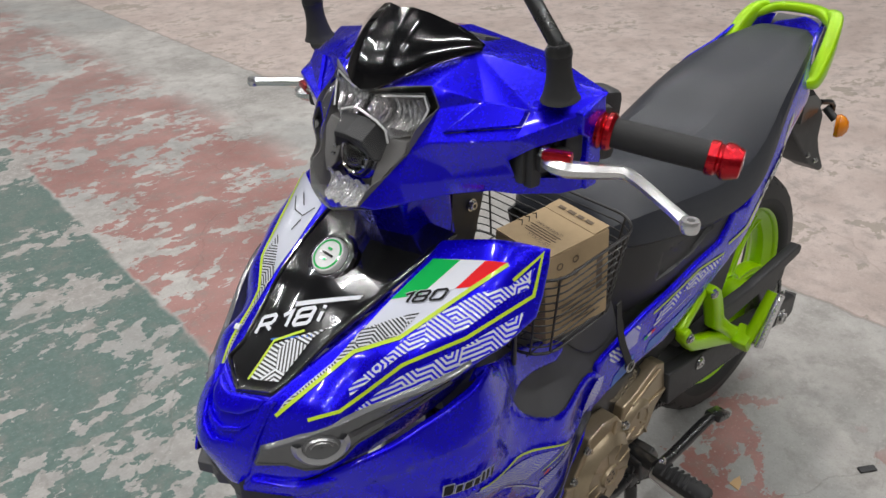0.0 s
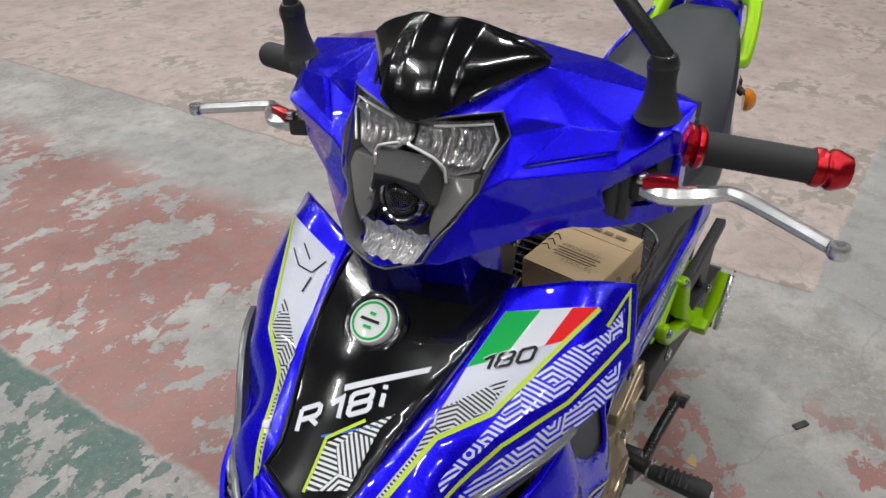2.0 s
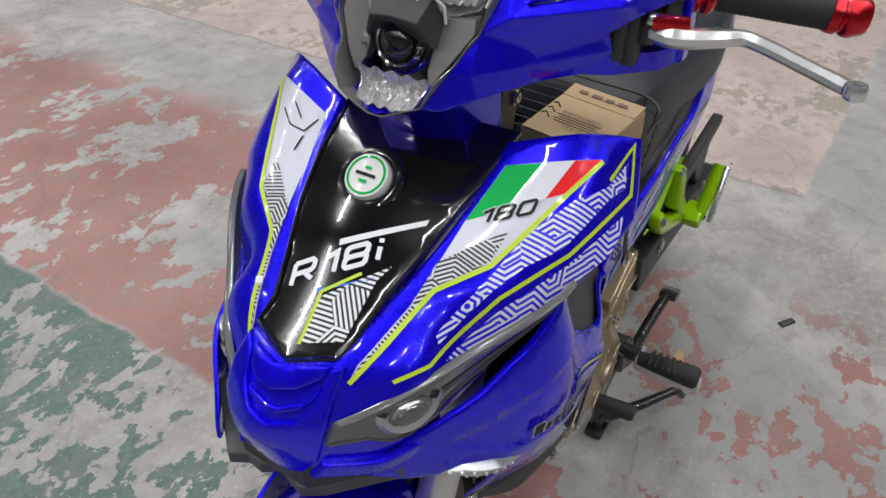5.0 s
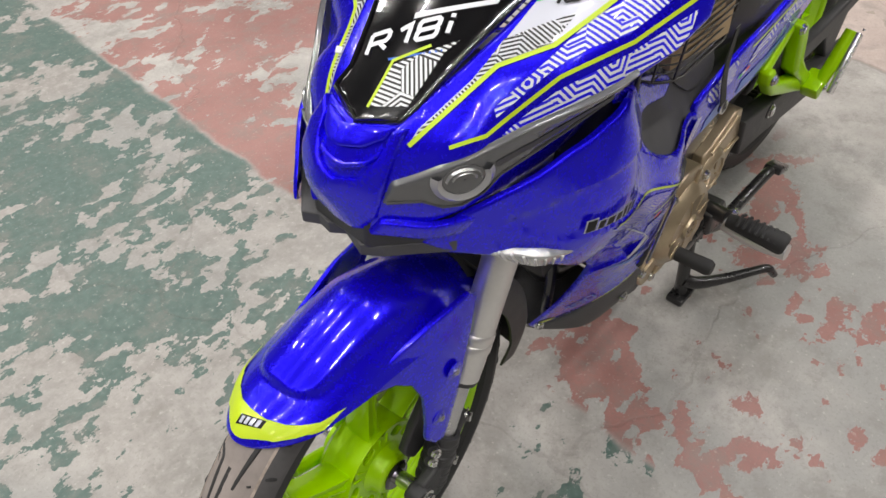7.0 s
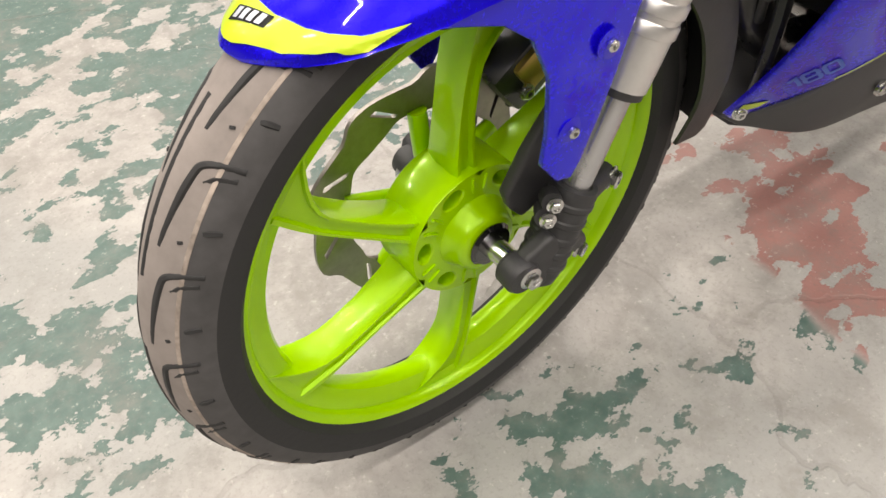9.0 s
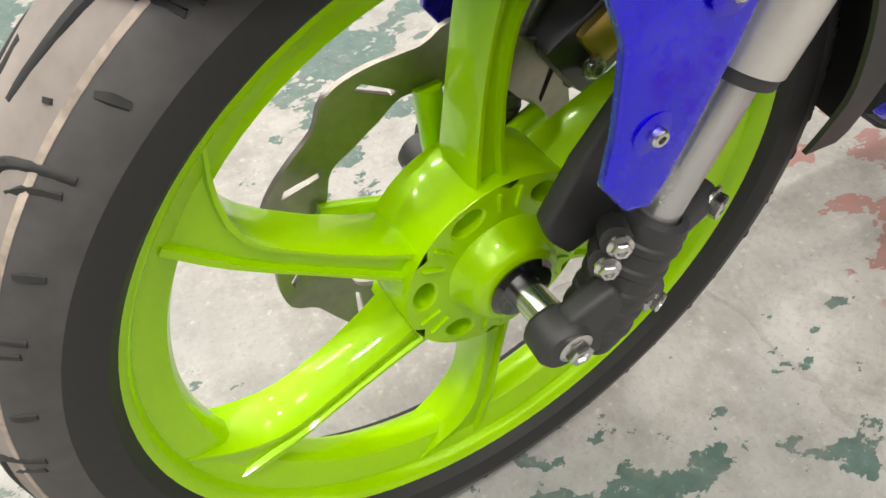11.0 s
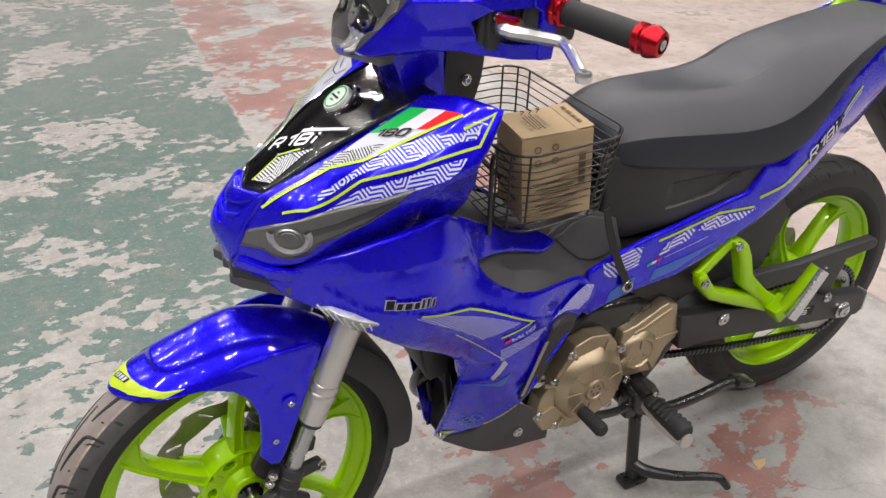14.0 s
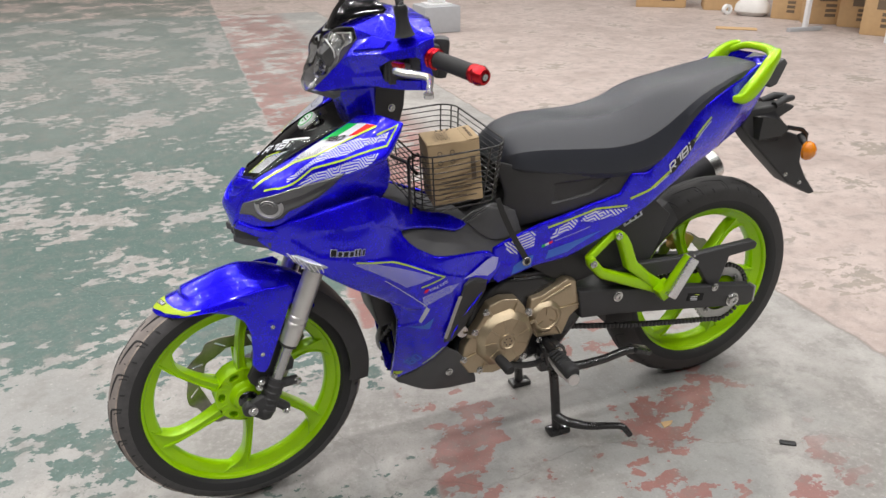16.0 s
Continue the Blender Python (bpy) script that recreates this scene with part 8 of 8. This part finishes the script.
for x, y in ((0.765, -0.106), (0.772, 0.130)):
    part("stand_foot", block((x, y, 0.008), (0.060, 0.036, 0.016), 0.006), SATIN_BLACK, stand)
part("stand_foot_lever", tube([(0.757, -0.106, 0.055), (0.775, -0.128, 0.046), (0.820, -0.160, 0.042), (0.862, -0.200, 0.058), (0.885, -0.220, 0.062), (0.902, -0.232, 0.040)], [0.014, 0.013, 0.011, 0.009, 0.009, 0.008], 12, 26), SATIN_BLACK, stand)
part("stand_spring", tube([(0.735 + 0.006 * math.cos(t * 2.2), -0.118 + 0.006 * math.sin(t * 2.2), 0.29 - 0.0028 * t) for t in np.linspace(0, 36, 150)], 0.0018, 6), SATIN_BLACK, stand)
side_stand = part("side_stand", tube([(0.715, -0.130, 0.240), (0.770, -0.138, 0.222), (0.860, -0.140, 0.222), (0.920, -0.145, 0.235), (0.960, -0.148, 0.235)], [0.013, 0.012, 0.011, 0.011, 0.010], 12, 24), SATIN_BLACK, bike, "black side stand, folded up")
part("side_stand_foot", block((0.968, -0.150, 0.232), (0.052, 0.034, 0.014), 0.004, (0, 20, 0)), SATIN_BLACK, side_stand)
part("stand_pivot", block((0.722, -0.118, 0.250), (0.07, 0.03, 0.06), 0.008), SATIN_BLACK, bike)
part("pivot_bolt", bolt((0.728, -0.134, 0.258), (0, -1, 0), 0.009), STEEL, side_stand)

# ---- basket and its load ----
basket = thing("wire_basket", "black wire basket strapped in the step-through", "basket", at=(0, 0, 0))
B0, B1 = 0.372, 0.572


def rim_line(z, grow, n=40):
    pts = []
    cx, hx, hy, r = (B0 + B1) / 2, (B1 - B0) / 2 * grow, 0.162 * grow, 0.045
    for sx, sy, a0 in ((1, 1, 0), (-1, 1, 90), (-1, -1, 180), (1, -1, 270)):
        for k in range(9):
            a = radians(a0 + 90 * k / 8)
            x, y = cx + sx * (hx - r) + r * math.cos(a), sy * (hy - r) + r * math.sin(a)
            pts.append((x, y, z + 0.05 * (x - cx) + 0.045 * (y + 0.16)))
    return pts + pts[:1]


for k in range(11):
    f = k / 10
    part("rim_wire" if k in (0, 10) else "hoop_wire", tube(rim_line(0.698 + 0.124 * f, 0.90 + 0.10 * f), 0.0021 if k in (0, 10) else 0.00115, 6, caps=False), WIRE, basket)
for k in range(0, 36, 3):
    up = [rim_line(0.698 + 0.124 * f, 0.90 + 0.10 * f)[k] for f in (0.0, 0.5, 1.0)]
    part("upright_wire", tube(up, 0.0017, 6), WIRE, basket)
for k in range(9):
    y = -0.125 + 0.031 * k
    part("floor_wire", tube([(B0 + 0.012, y, 0.693 + 0.045 * (y + 0.16)), (B1 - 0.012, y, 0.703 + 0.045 * (y + 0.16))], 0.0012, 6), WIRE, basket)
part("hanger_wire", tube([(0.365, -0.120, 0.690), (0.362, -0.122, 0.800), (0.375, -0.110, 0.806), (0.40, -0.07, 0.80)], 0.0035, 8, 20), WIRE, basket)
part("hook_bar", tube([(0.345, -0.06, 0.80), (0.37, -0.08, 0.79), (0.385, -0.11, 0.77)], 0.004, 8), WIRE, basket)
strap = part("strap", loft([[(x - w, y, z), (x + w, y, z + 0.003), (x + w, y + 0.002, z + 0.003), (x - w, y + 0.002, z)] for x, y, z, w in glide([(0.551, -0.150, 0.704, 0.005), (0.573, -0.141, 0.655, 0.0065), (0.602, -0.133, 0.5985, 0.0065), (0.628, -0.1295, 0.5535, 0.007), (0.638, -0.1285, 0.535, 0.006)], 16)]), RUBBER, None)
tagged(strap, "black rubber strap hooked to the body panel", "strap")
part("strap_eye", lathe([(0.0075, -0.0015), (0.0095, -0.002), (0.0115, 0.0), (0.0095, 0.0025), (0.0075, 0.0015)], (0.639, -0.129, 0.533), "y", 24), STEEL, strap, "bright steel eyelet")
part("strap_stud", bolt((0.639, -0.1265, 0.533), (0, -1, 0), 0.007), SATIN_BLACK, strap)

box = thing("cardboard_box", "brown cardboard battery box standing in the wire basket", "box", at=(0.470, -0.097, 0.709))
box.rotation_euler = (radians(1), radians(-5), radians(-9))
BW, BD, BH = 0.108, 0.094, 0.130
body = part("body", block((0, 0, BH / 2), (BW, BD, BH), 0.0015), CARD, box)
part("top_flap", block((-0.010, 0.0, BH + 0.0012), (BW - 0.022, BD - 0.001, 0.0018), 0.0006, (0, 0.6, 0)), CARD, box)
part("top_flap", block((BW / 2 - 0.012, 0.0, BH + 0.0024), (0.026, BD - 0.002, 0.0018), 0.0006, (0, -3.5, 0)), CARD, box)


def print_word(text, centre, size, material, parent, lean=0.0, turn=90.0, flat=True, slant=0.0):
    v, f = letters(text, size, slant, 0.0)
    c = (v.min(0) + v.max(0)) / 2
    me = as_mesh(np.c_[v - c, np.zeros(len(v))], f, 0)
    me.transform(pose(*centre, 0 if flat else 90, 0, turn))
    return part("printed_word", me, material, parent)


print_word("IMPORTANT:", (-0.004, 0.0, BH + 0.0030), 0.0085, CARD_INK, box, turn=-90)
print_word("YTX7L-BS", (-0.030, -0.008, BH + 0.0030), 0.0095, CARD_INK, box, turn=-90)
for k in range(4):
    part("print_bar", block((-0.010 - 0.0045 * k, 0.0, BH + 0.0028), (0.0014, 0.055 - 0.008 * (k % 2), 0.0004), 0), CARD_INK, box)
for k, (yy, hh) in enumerate(((0.030, 0.016), (0.012, 0.018), (-0.004, 0.015), (-0.020, 0.018))):
    part("name_bar", block((BW / 2 - 0.012, yy - 0.004, BH + 0.0046), (0.0055, hh * 0.7, 0.0004), 0, (0, -3.5, 0)), CARD_INK, box)
for k in range(3):
    part("pen_mark", tube([(-0.022 + 0.012 * k, 0.032, BH + 0.0028), (-0.014 + 0.012 * k, 0.040, BH + 0.0028), (-0.018 + 0.012 * k, 0.044, BH + 0.0028)], 0.0007, 5), BLACK_INK, box)
for k in range(4):
    c = (-0.030 + 0.026 * (k % 2), -BD / 2 - 0.0006, BH - 0.018 - 0.020 * (k // 2))
    part("care_mark", lathe([(0.0035, 0), (0.0052, 0), (0.0052, -0.0004), (0.0035, -0.0004)], c, "y", 16), CARD_INK, box)
for k in range(6):
    part("print_bar", block((-0.004, -BD / 2 - 0.0006, BH * 0.45 - 0.0085 * k), (0.070 - 0.012 * (k % 3), 0.0005, 0.0022), 0), CARD_INK, box)
part("print_bar", block((0.038, -BD / 2 - 0.0006, BH * 0.55), (0.010, 0.0005, 0.050), 0), CARD_INK, box)
for k in range(5):
    part("print_bar", block((-BW / 2 - 0.0006, 0.005, BH * 0.72 - 0.016 * k), (0.0005, 0.060 - 0.012 * (k % 2), 0.005), 0), CARD_INK, box)
